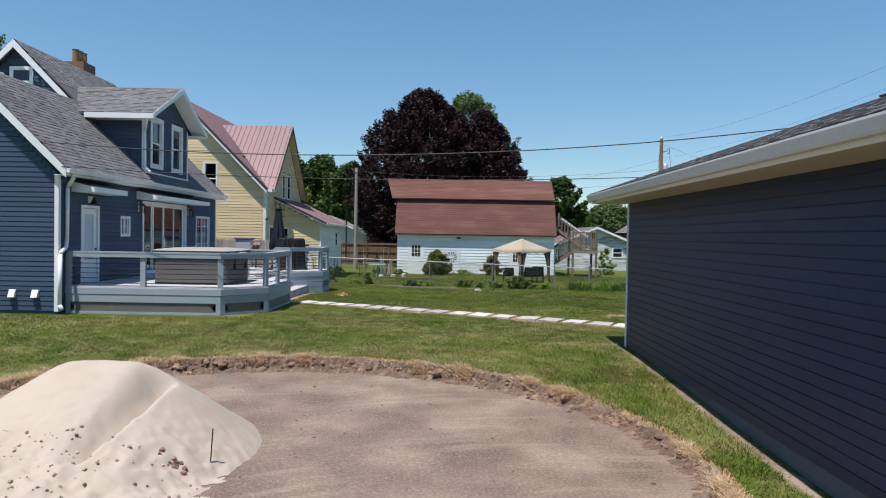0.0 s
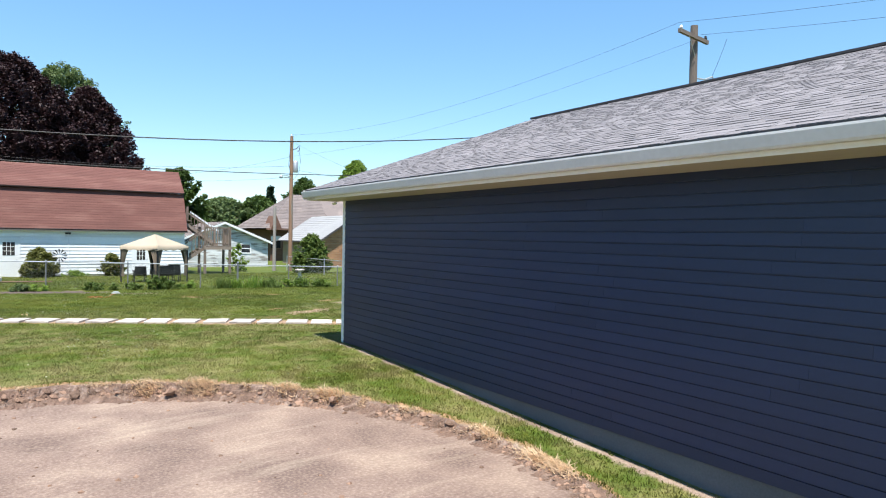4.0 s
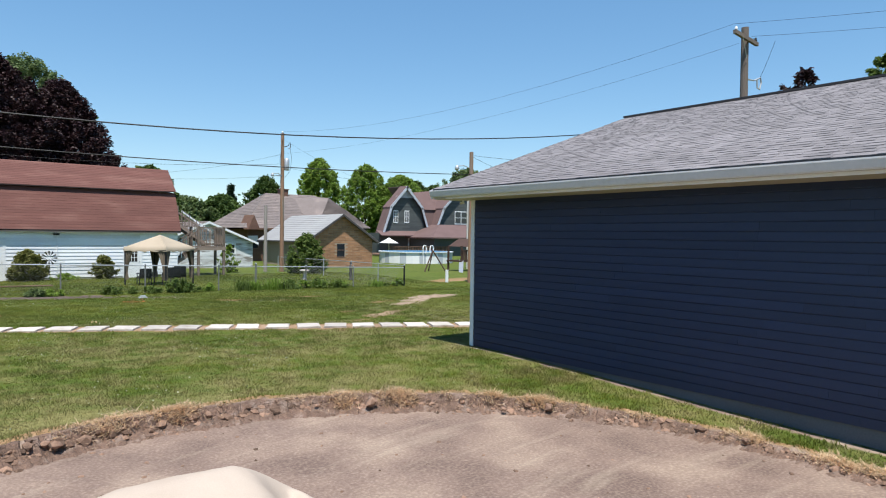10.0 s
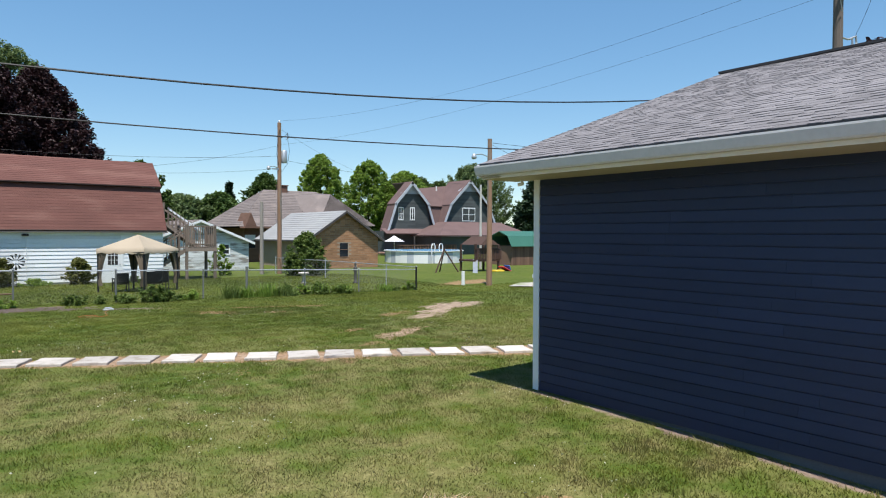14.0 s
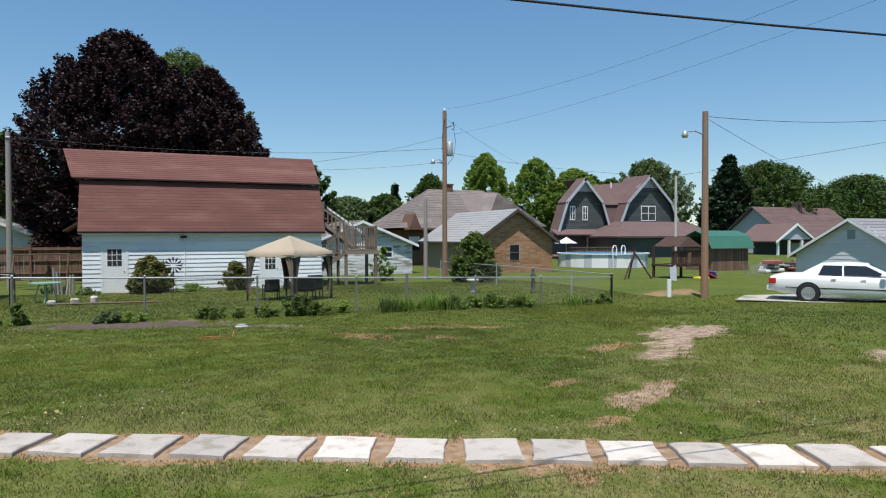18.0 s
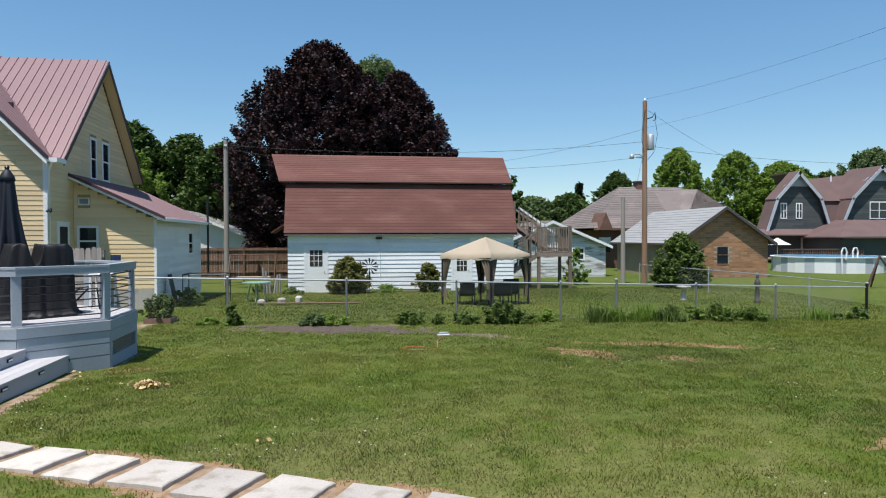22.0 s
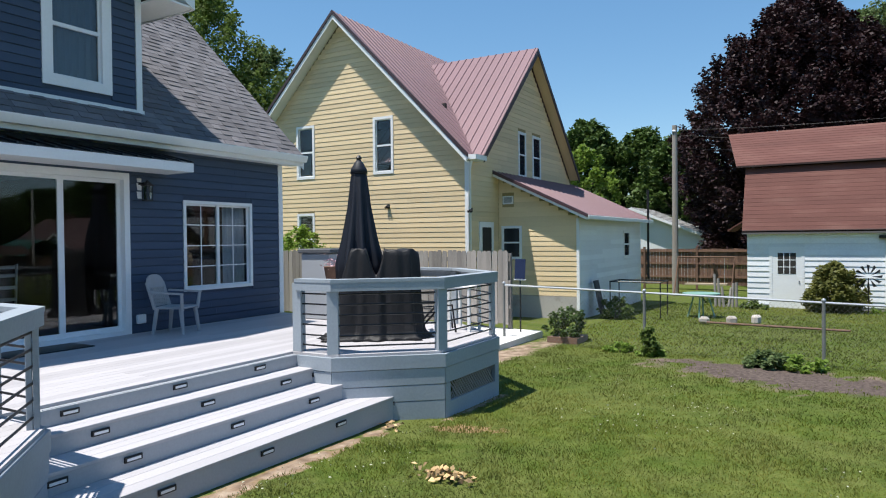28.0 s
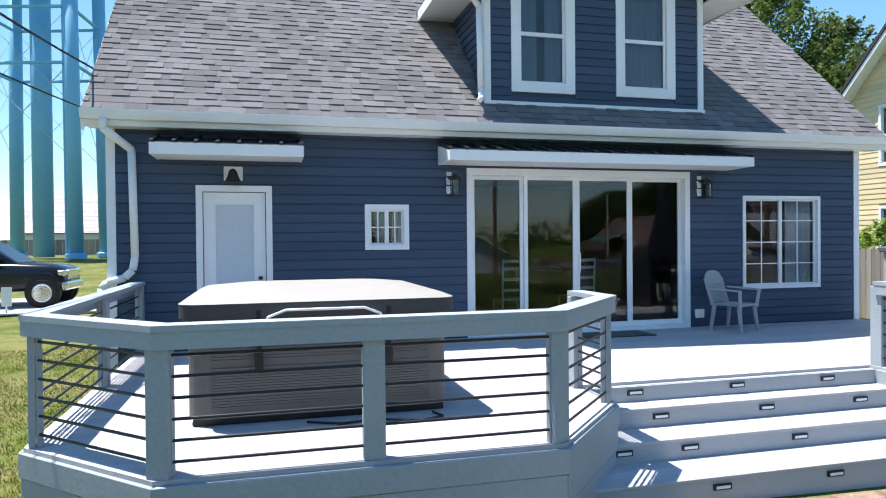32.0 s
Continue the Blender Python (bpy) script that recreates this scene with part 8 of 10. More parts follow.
def strap_clump(x, y, h, r, count, seed, mat):
    """A tuft of long arching blades."""
    rnd = random.Random(seed)
    z0 = lawn_z(x, y)
    t = thing("grass_clump", (x, y, z0), "clump of long arching green blades by the chain link fence", "weeds")
    mb = MB()
    for _ in range(count):
        a, lean, L = rnd.uniform(0, 6.28), rnd.uniform(0.15, 0.9), h * rnd.uniform(0.6, 1.2)
        bx, by = x + rnd.gauss(0, r * 0.35), y + rnd.gauss(0, r * 0.3)
        ca, sa = math.cos(a), math.sin(a)
        w = rnd.uniform(0.010, 0.018)
        rows_ = [(0.0, 0.0, 1.0), (0.35, 0.45, 0.9), (0.8, 0.85, 0.6), (1.25, 0.9, 0.1)]
        v = []
        for o, up, k in rows_:
            px, py, pz = bx + ca * o * lean * L * 0.7, by + sa * o * lean * L * 0.7, z0 + up * L * (1 - 0.25 * lean * o)
            v += [(px - sa * w * k, py + ca * w * k, pz), (px + sa * w * k, py - ca * w * k, pz)]
        mb.add(v, [(0, 1, 3, 2), (2, 3, 5, 4), (4, 5, 7, 6)])
    tagged(part("foliage", mb, mat, t), kind="stuff")


def fence_weeds():
    for k, (x, h, r) in enumerate(((5.7, 0.55, 0.5), (6.3, 0.5, 0.4), (7.2, 0.6, 0.6), (7.9, 0.45, 0.5), (9.5, 0.5, 0.4), (10.6, 0.45, 0.5), (3.0, 0.5, 0.4), (12.7, 0.4, 0.5))):
        strap_clump(x, 29.85 + 0.1 * (k % 3), h, r, 130, 300 + k, BRIGHT if k % 3 else MIDGREEN)
    rnd = random.Random(61)
    for i in range(13):
        x = rnd.uniform(-5.5, 14.4)
        y = 30.1 + rnd.uniform(-0.25, 0.35)
        shrub(x, y, lawn_z(x, y), rnd.uniform(0.14, 0.4), rnd.uniform(0.15, 0.4), rnd.choice((MIDGREEN, BRIGHT, BRIGHT)), 0.08, rnd.randint(200, 420), 200 + i, "weeds growing along the chain link fence", "weeds")


fence_weeds()


def far_woods():
    rg = np.random.default_rng(77)
    pts = []
    for k in range(260):
        a = rg.uniform(0, 2 * math.pi)
        d = rg.uniform(170, 260)
        h = rg.uniform(4, 11)
        c = np.array([d * math.sin(a), 20 + d * math.cos(a), 0])
        p = rg.normal(size=(90, 3)) * np.array([5, 5, h * 0.3]) + c + np.array([0, 0, h * 0.5])
        pts.append(p[p[:, 2] > -0.5])
    tagged(new("far_woods", leaf_mesh("far_woods", np.concatenate(pts), 1.7, GREEN, 78)), "distant line of green woods", "woods", kind="stuff")


far_woods()


# ---- neighbouring buildings ----
def gable_house(name, x0, x1, y0, y1, z0, eave, apex, wall, roof, label, cat, ridge="y", over=0.35, board=None, bh=0.2, wins=()):
    """A plain gabled block: walls, thick roof slopes in courses, fascia."""
    h = thing(name, ((x0 + x1) / 2, (y0 + y1) / 2, z0), label, cat)
    part("wall", MB().box(x0, y0 + 0.15, z0 - 0.3, x0 + 0.15, y1 - 0.15, eave), wall, h), part("wall", MB().box(x1 - 0.15, y0 + 0.15, z0 - 0.3, x1, y1 - 0.15, eave), wall, h)
    if ridge == "y":
        xm = (x0 + x1) / 2
        for y, s in ((y0, -1), (y1, 1)):
            part("gable_wall", MB(wall_frame("y", y, s)).slab([(x0, 0, z0 - 0.3), (x1, 0, z0 - 0.3), (x1, 0, eave), (xm, 0, apex - 0.08), (x0, 0, eave)], (0, -0.15, 0)), wall, h)
        k = (apex - eave) / (xm - x0)
        for xe, s in ((x0 - over, 1), (x1 + over, -1)):
            ze = eave - over * k
            n = max(5, int(math.hypot(xm - xe, apex - ze) / 0.3))
            part("roof_deck", MB().slab([(xe, y0 - over, ze), (xe, y1 + over, ze), (xm, y1 + over, apex), (xm, y0 - over, apex)], (0, 0, -0.09)), UNDERLAY, h)
            for i in range(n):
                a, b = i / n, (i + 1) / n
                xa, za, xb, zb = xe + (xm - xe) * a, ze + (apex - ze) * a, xe + (xm - xe) * b, ze + (apex - ze) * b
                part("shingle_course", MB().add([(xa, y0 - over, za + 0.003), (xa, y1 + over, za + 0.003), (xa, y1 + over, za + 0.03), (xa, y0 - over, za + 0.03), (xb, y1 + over, zb + 0.008), (xb, y0 - over, zb + 0.008)], [(0, 3, 2, 1), (3, 5, 4, 2), (0, 5, 3), (1, 2, 4)]), roof, h)
            part("rake_board", MB().slab([(xe, y0 - over - 0.01, ze), (xm, y0 - over - 0.01, apex), (xm, y0 - over - 0.01, apex - 0.18), (xe, y0 - over - 0.01, ze - 0.18)], (0, 0.03, 0)), WHITE if name != "brick_garage" else material("dark_rake", (0.07, 0.06, 0.06), 0.7), h)
    else:
        part("wall", MB().box(x0, y0, z0 - 0.3, x1, y0 + 0.15, eave), wall, h), part("wall", MB().box(x0, y1 - 0.15, z0 - 0.3, x1, y1, eave), wall, h)
        ym = (y0 + y1) / 2
        for x, s in ((x0, -1), (x1, 1)):
            part("gable_wall", MB(wall_frame("x", x, s)).slab([(y0, 0, eave), (y1, 0, eave), (ym, 0, apex - 0.08)], (0, -0.15, 0)), wall, h)
        k = (apex - eave) / (ym - y0)
        for ye, s in ((y0 - over, 1), (y1 + over, -1)):
            ze = eave - over * k
            part("roof_deck", MB().slab([(x0 - over, ye, ze), (x1 + over, ye, ze), (x1 + over, ym, apex), (x0 - over, ym, apex)], (0, 0, -0.09)), UNDERLAY, h)
            n = max(5, int(math.hypot(ym - ye, apex - ze) / 0.3))
            for i in range(n):
                a, b = i / n, (i + 1) / n
                ya, za, yb, zb = ye + (ym - ye) * a, ze + (apex - ze) * a, ye + (ym - ye) * b, ze + (apex - ze) * b
                part("shingle_course", MB().add([(x0 - over, ya, za + 0.003), (x1 + over, ya, za + 0.003), (x1 + over, ya, za + 0.03), (x0 - over, ya, za + 0.03), (x1 + over, yb, zb + 0.008), (x0 - over, yb, zb + 0.008)], [(0, 1, 2, 3), (3, 2, 4, 5), (0, 3, 5), (1, 4, 2)]), roof, h)
    if board:
        me = lap_mesh("siding_board", bh, board, 0.02)
        if ridge == "y":
            xm, kk = (x0 + x1) / 2, (x1 - x0) / 2 / (apex - eave)
            siding(h, me, bh, wall_frame("y", y0, -1), z0, apex - 0.15, lambda z: (x0 + max(0, z - eave) * kk, x1 - max(0, z - eave) * kk), wins, seam=5, seed=len(name))
        else:
            siding(h, me, bh, wall_frame("y", y0, -1), z0, eave, lambda z: (x0, x1), wins, seam=5, seed=len(name))
    for w in wins:
        fr = wall_frame("y", y0, -1)
        wn_ = part("window", MB(fr).box(w[0], 0, w[2], w[0] + 0.1, 0.04, w[3]).box(w[1] - 0.1, 0, w[2], w[1], 0.04, w[3]).box(w[0] + 0.1, 0, w[2], w[1] - 0.1, 0.04, w[2] + 0.1).box(w[0] + 0.1, 0, w[3] - 0.1, w[1] - 0.1, 0.04, w[3]), WHITE, h)
        part("pane", MB(fr).box(w[0] + 0.1, 0.003, w[2] + 0.1, w[1] - 0.1, 0.01, w[3] - 0.1), DARKGLASS, wn_)
        part("sash_bar", MB(fr).box(w[0] + 0.1, 0.012, (w[2] + w[3]) / 2 - 0.03, w[1] - 0.1, 0.03, (w[2] + w[3]) / 2 + 0.03), WHITE, wn_)
    return h


DARKGLASS = material("dark_glass", (0.02, 0.024, 0.03), 0.05, 0.05, bump=0, spec=0.6)
GREYROOF = material("brown_grey_shingle", (0.165, 0.138, 0.130), 0.95, 0.14, 0.6, 12, 0.3, each=0.05, spot=(0.20, 0.165, 0.152), spot_size=0.8)
PALEROOF = material("pale_metal_roof", (0.30, 0.298, 0.295), 0.6, 0.08, 0.6, 12, 0.1)
BROWNROOF = material("brown_shingle", (0.13, 0.083, 0.078), 0.95, 0.12, 0.6, 12, 0.3, each=0.05)
DARKSIDING = material("grey_green_siding", (0.075, 0.085, 0.085), 0.8, 0.1, 0.6, 12, 0.1, each=0.1)
DARKWALL = material("grey_green_wall", (0.07, 0.08, 0.08), 0.85, 0.1)
OLDWHITE = material("peeling_white_boards", (0.60, 0.62, 0.63), 0.8, 0.1, 0.8, 14, 0.2, each=0.08, spot=(0.26, 0.24, 0.22), spot_size=2.2, stretch=(0.5, 0.5, 3))
LIGHTGREY = material("pale_grey_siding", (0.42, 0.45, 0.50), 0.7, 0.06, 0.6, 14, 0.1, each=0.04)

gable_house("shed", 8.2, 15.4, 53.0, 60, -0.6, 1.62, 3.1, OLDWHITE, GREYROOF, "old white shed with peeling boards", "shed", board=OLDWHITE, wins=((13.1, 14.0, 0.55, 1.4),))
bg = gable_house("brick_garage", 18.9, 24.9, 50.2, 59.3, -0.6, 1.9, 3.9, MORTAR, PALEROOF, "orange brick garage with a pale roof", "garage", over=0.4)


def brick_gable():
    """Single bricks on the gable that faces the yard, in courses."""
    unit = MB().box(0, 0, 0, 1, 1, 1).mesh("brick", BRICKM)
    m = wall_frame("y", 50.2, -1)
    rest = MB(m)
    z, row, count = -0.6, 0, 0
    rnd = random.Random(12)
    kk = 3.0 / 2.0
    while z < 3.7:
        k = max(0, z + 0.1 - 1.9) * kk
        s, e = 18.9 + k, 24.9 - k
        s -= 0.2 * (row % 2)
        while s < e:
            a, b = max(s, 18.9 + k), min(s + 0.38, e)
            if b - a > 0.05 and not (21.42 < (a + b) / 2 < 22.3 and 0.3 < z < 1.5):
                d = 0.012 + rnd.uniform(0, 0.006)
                if count < 290 and z > -0.2:
                    count += 1
                    placed("brick", unit, bg, m @ Matrix.Translation((a, 0, z)) @ Matrix.Diagonal((b - a, d, 0.125, 1)))
                else:
                    rest.box(a, 0, z, b, d, z + 0.125)
            s += 0.40
        z += 0.14
        row += 1
    tagged(part("bricks", rest, material("orange_bricks", (0.35, 0.19, 0.105), 0.9, 0.12, 1, 40, 0.3, island=0.12), bg), kind="stuff")
    part("pane", MB(m).box(21.5, 0.0, 0.38, 22.2, 0.012, 1.42), DARKGLASS, part("window", MB(m).box(21.45, 0, 0.32, 22.25, 0.035, 0.38).box(21.45, 0, 0.9, 22.25, 0.03, 0.94), BROWNWOOD, bg))


brick_gable()


def make_brown_house():
    h = thing("brown_house", (26, 69, -0.6), "low brown brick house with a large hipped shingle roof", "house")
    x0, x1, y0, y1, ez = 18.6, 32.2, 63.3, 74.7, 2.75
    r0, r1, rz = Vector((23.2, 69.0, 6.5)), Vector((29.0, 69.0, 6.5)), 6.5
    part("wall", MB().box(x0 + 0.7, y0 + 0.7, -0.9, x1 - 0.7, y0 + 0.9, ez), BROWNBRICK, h)
    part("wall", MB().box(x0 + 0.7, y1 - 0.9, -0.9, x1 - 0.7, y1 - 0.7, ez), BROWNBRICK, h)
    for x in (x0 + 0.7, x1 - 0.9):
        part("wall", MB().box(x, y0 + 0.9, -0.9, x + 0.2, y1 - 0.9, ez), BROWNBRICK, h)
    part("soffit", MB().box(x0 + 0.05, y0 + 0.05, ez - 0.02, x1 - 0.05, y1 - 0.05, ez), BROWNWOOD, h)
    c = [Vector((x0, y0, ez)), Vector((x1, y0, ez)), Vector((x1, y1, ez)), Vector((x0, y1, ez))]
    slopes = [(c[0], c[1], r0, r1), (c[1], c[2], r1, r1), (c[2], c[3], r1, r0), (c[3], c[0], r0, r0)]
    for a, b, ta, tb in slopes:
        n = 22
        for i in range(n):
            p, q = a.lerp(ta, i / n), b.lerp(tb, i / n)
            p1, q1 = a.lerp(ta, (i + 1) / n), b.lerp(tb, (i + 1) / n)
            up = Vector((0, 0, 0.035))
            part("shingle_course", MB().add([p, q, q + up, p + up, q1 + up * 0.2, p1 + up * 0.2], [(0, 1, 2, 3), (3, 2, 4, 5)]), GREYROOF, h)
        part("fascia", MB().slab([a, b, b - Vector((0, 0, 0.16)), a - Vector((0, 0, 0.16))], (0, 0.03 if a.y == b.y == y0 else -0.03, 0)), BROWNWOOD, h)
    # a cross hip running forward on the east half
    f0, f1, fr = Vector((26.2, 63.0, 2.9)), Vector((32.6, 63.0, 2.9)), Vector((29.2, 66.2, 6.1))
    back = Vector((29.2, 69.5, 6.35))
    part("cross_hip", MB().slab([f0, f1, fr], (0, 0.05, 0.05)), GREYROOF, h)
    part("cross_hip", MB().slab([f0, fr, back, Vector((25.4, 68.6, 5.9))], (0, 0, 0.05)), GREYROOF, h)
    ch = part("chimney", MB().box(24.7, 68.6, 5.9, 25.6, 69.4, 6.95, 0.03), BROWNBRICK, h, "brick chimney")
    part("cap", MB().box(24.62, 68.52, 6.95, 25.68, 69.48, 7.04), BROWNBRICK, ch)
    part("entrance_gable", MB().slab([(18.9, 62.9, 2.6), (20.1, 62.9, 2.6), (19.5, 62.9, 4.0)], (0, 2.5, 0)), BROWNBRICK, h)
    fr_ = wall_frame("y", y0 + 0.7, -1)
    for a, b in ((19.2, 20.4), (22.6, 23.7)):
        w = part("window", MB(fr_).box(a, 0, 0.7, b, 0.05, 2.1), BROWNWOOD, h)
        part("pane", MB(fr_).box(a + 0.1, 0.051, 0.8, b - 0.1, 0.06, 2.0), DARKGLASS, w)
        part("blind", MB(fr_).box(a + 0.1, 0.062, 1.5, b - 0.1, 0.07, 2.0), WHITE, w)


BROWNBRICK = material("brown_brick", (0.15, 0.082, 0.058), 0.9, 0.16, 1, 14, 0.3, stretch=(1, 1, 3))
make_brown_house()


def make_gambrel_house():
    h = thing("gambrel_house", (53, 80, -0.8), "grey green house with a brown gambrel roof", "house")
    y0 = 77.0

    def gable(x0, x1, apex, brk, z_b, wins):
        w, s = x1 - x0, wall_frame("y", y0, -1)
        xm = (x0 + x1) / 2
        ins = w * 0.16
        pts = [(x0, 0, 2.5), (x1, 0, 2.5), (x1 - ins, 0, brk), (xm, 0, apex), (x0 + ins, 0, brk)]
        part("gable_wall", MB(s).slab(pts, (0, -0.2, 0)), DARKWALL, h)
        me = lap_mesh("siding_board", 0.25, DARKSIDING, 0.025)

        def span(z):
            if z < brk:
                k = ins * (z - 2.5) / (brk - 2.5)
            else:
                k = ins + (w / 2 - ins) * (z - brk) / (apex - brk)
            return x0 + k, x1 - k

        siding(h, me, 0.25, s, 2.5, apex - 0.2, span, wins, seam=6, seed=int(x0))
        for sx in (-1, 1):
            e, b, t = (x1 + 0.35, x1 - ins + 0.2, xm) if sx > 0 else (x0 - 0.35, x0 + ins - 0.2, xm)
            dep = 1.3 if sx < 0 and x0 < 45 else 4.4
            for (xa, za), (xb, zb), n in (((e, 2.3), (b, brk + 0.1), 8), ((b + 0.15 * sx, brk), (t, apex + 0.15), 8)):
                part("roof_slope", MB().slab([(xa, y0 - 0.5, za), (xb, y0 - 0.5, zb), (xb, y0 + dep, zb), (xa, y0 + dep, za)], (0, 0, 0.12)), BROWNROOF, h)
                part("rake_board", MB().slab([(xa, y0 - 0.55, za + 0.12), (xb, y0 - 0.55, zb + 0.12), (xb - 0.25 * sx, y0 - 0.55, zb - 0.1), (xa - 0.25 * sx, y0 - 0.55, za - 0.1)], (0, 0.06, 0)), LIGHTGREY, h)
        for a, b, c, d in wins:
            wn_ = part("window", MB(s).box(a, 0, c, b, 0.05, d), WHITE, h)
            for p, q in ((a + 0.1, (a + b) / 2 - 0.06), ((a + b) / 2 + 0.06, b - 0.1)):
                part("pane", MB(s).box(p, 0.051, c + 0.12, q, 0.06, (c + d) / 2 - 0.04).box(p, 0.051, (c + d) / 2 + 0.04, q, 0.06, d - 0.12), DARKGLASS, wn_)

    gable(43.0, 50.2, 8.7, 5.9, 2.5, [(44.7, 45.45, 3.9, 5.6), (46.5, 47.25, 3.9, 5.6)])
    gable(51.5, 61.3, 9.4, 6.0, 2.5, [(55.3, 57.6, 3.9, 5.8)])
    for xm, za, w in ((46.6, 8.7, 1.6), (56.4, 9.4, 1.9)):
        part("apex_panel", MB(wall_frame("y", y0, -1)).slab([(xm - w, 0.04, za - 1.35), (xm + w, 0.04, za - 1.35), (xm, 0.04, za - 0.05)], (0, 0.03, 0)), LIGHTGREY, h, "pale panel in the gable peak")
    part("main_roof", MB().slab([(48.6, y0 + 0.5, 2.7), (53.2, y0 + 0.5, 2.7), (53.2, y0 + 1.4, 6.1), (48.6, y0 + 1.4, 6.1)], (0, 0.3, 0)), BROWNROOF, h)
    part("main_roof", MB().slab([(47.2, y0 + 1.1, 5.9), (56.4, y0 + 1.1, 5.9), (56.4, y0 + 4.5, 9.1), (47.2, y0 + 3.4, 8.05)], (0, 0.2, 0)), BROWNROOF, h)
    for x in (50.0, 53.5):
        part("roof_vent", MB().tube((x, y0 + 3.6, 8.2), (x, y0 + 3.6, 8.9), 0.09, n=8), WHITE, h)
    part("lower_wall", MB().box(42.6, y0 + 0.1, -1, 61.3, y0 + 5, 2.5), DARKWALL, h)
    part("porch_roof", MB().slab([(42.0, y0 - 1.4, 2.1), (50.5, y0 - 1.4, 2.1), (50.5, y0, 2.7), (42.0, y0, 2.7)], (0, 0, 0.12)), BROWNROOF, h)
    part("wing_roof", MB().slab([(46.5, 70.5, 1.85), (62.5, 70.5, 1.85), (60.5, 75, 3.6), (51, 75, 3.6)], (0, 0, 0.15)), BROWNROOF, h)
    part("wing_roof", MB().slab([(46.5, 70.5, 1.85), (51, 75, 3.6), (51, 76.9, 3.6), (46.5, 76.9, 1.85)], (0, 0, 0.15)), BROWNROOF, h)
    part("wing_wall", MB().box(47.3, 71.2, -1.2, 61.5, 76.9, 1.8), DARKWALL, h)
    part("door", MB().box(47.2, y0 - 0.03, 0.2, 48.6, y0 + 0.1, 2.0), WHITE, h)
    d = thing("raised_porch", (45, 72, -1), "dark brown raised wooden porch before the gambrel house", "porch")
    part("floor", MB().box(40, 71, -0.3, 49.5, 76.9, -0.15), BROWNWOOD, d)
    for i in range(40):
        part("baluster", MB().box(40 + i * 0.24, 70.95, -1.2, 40.12 + i * 0.24, 71.0, 0.75), BROWNWOOD, d)
    part("rail", MB().box(40, 70.9, 0.7, 49.5, 71.05, 0.82), BROWNWOOD, d)
    u = thing("parasol", (39.5, 70, -1), "white parasol on the porch", "parasol")
    part("canopy", MB().lathe([(1.2, 1.25), (0.6, 1.55), (0.05, 1.9)], 10, (39.6, 70.2, 0)), WHITE, u)
    part("pole", MB().tube((39.6, 70.2, -0.9), (39.6, 70.2, 1.3), 0.03), WHITE, u)


make_gambrel_house()


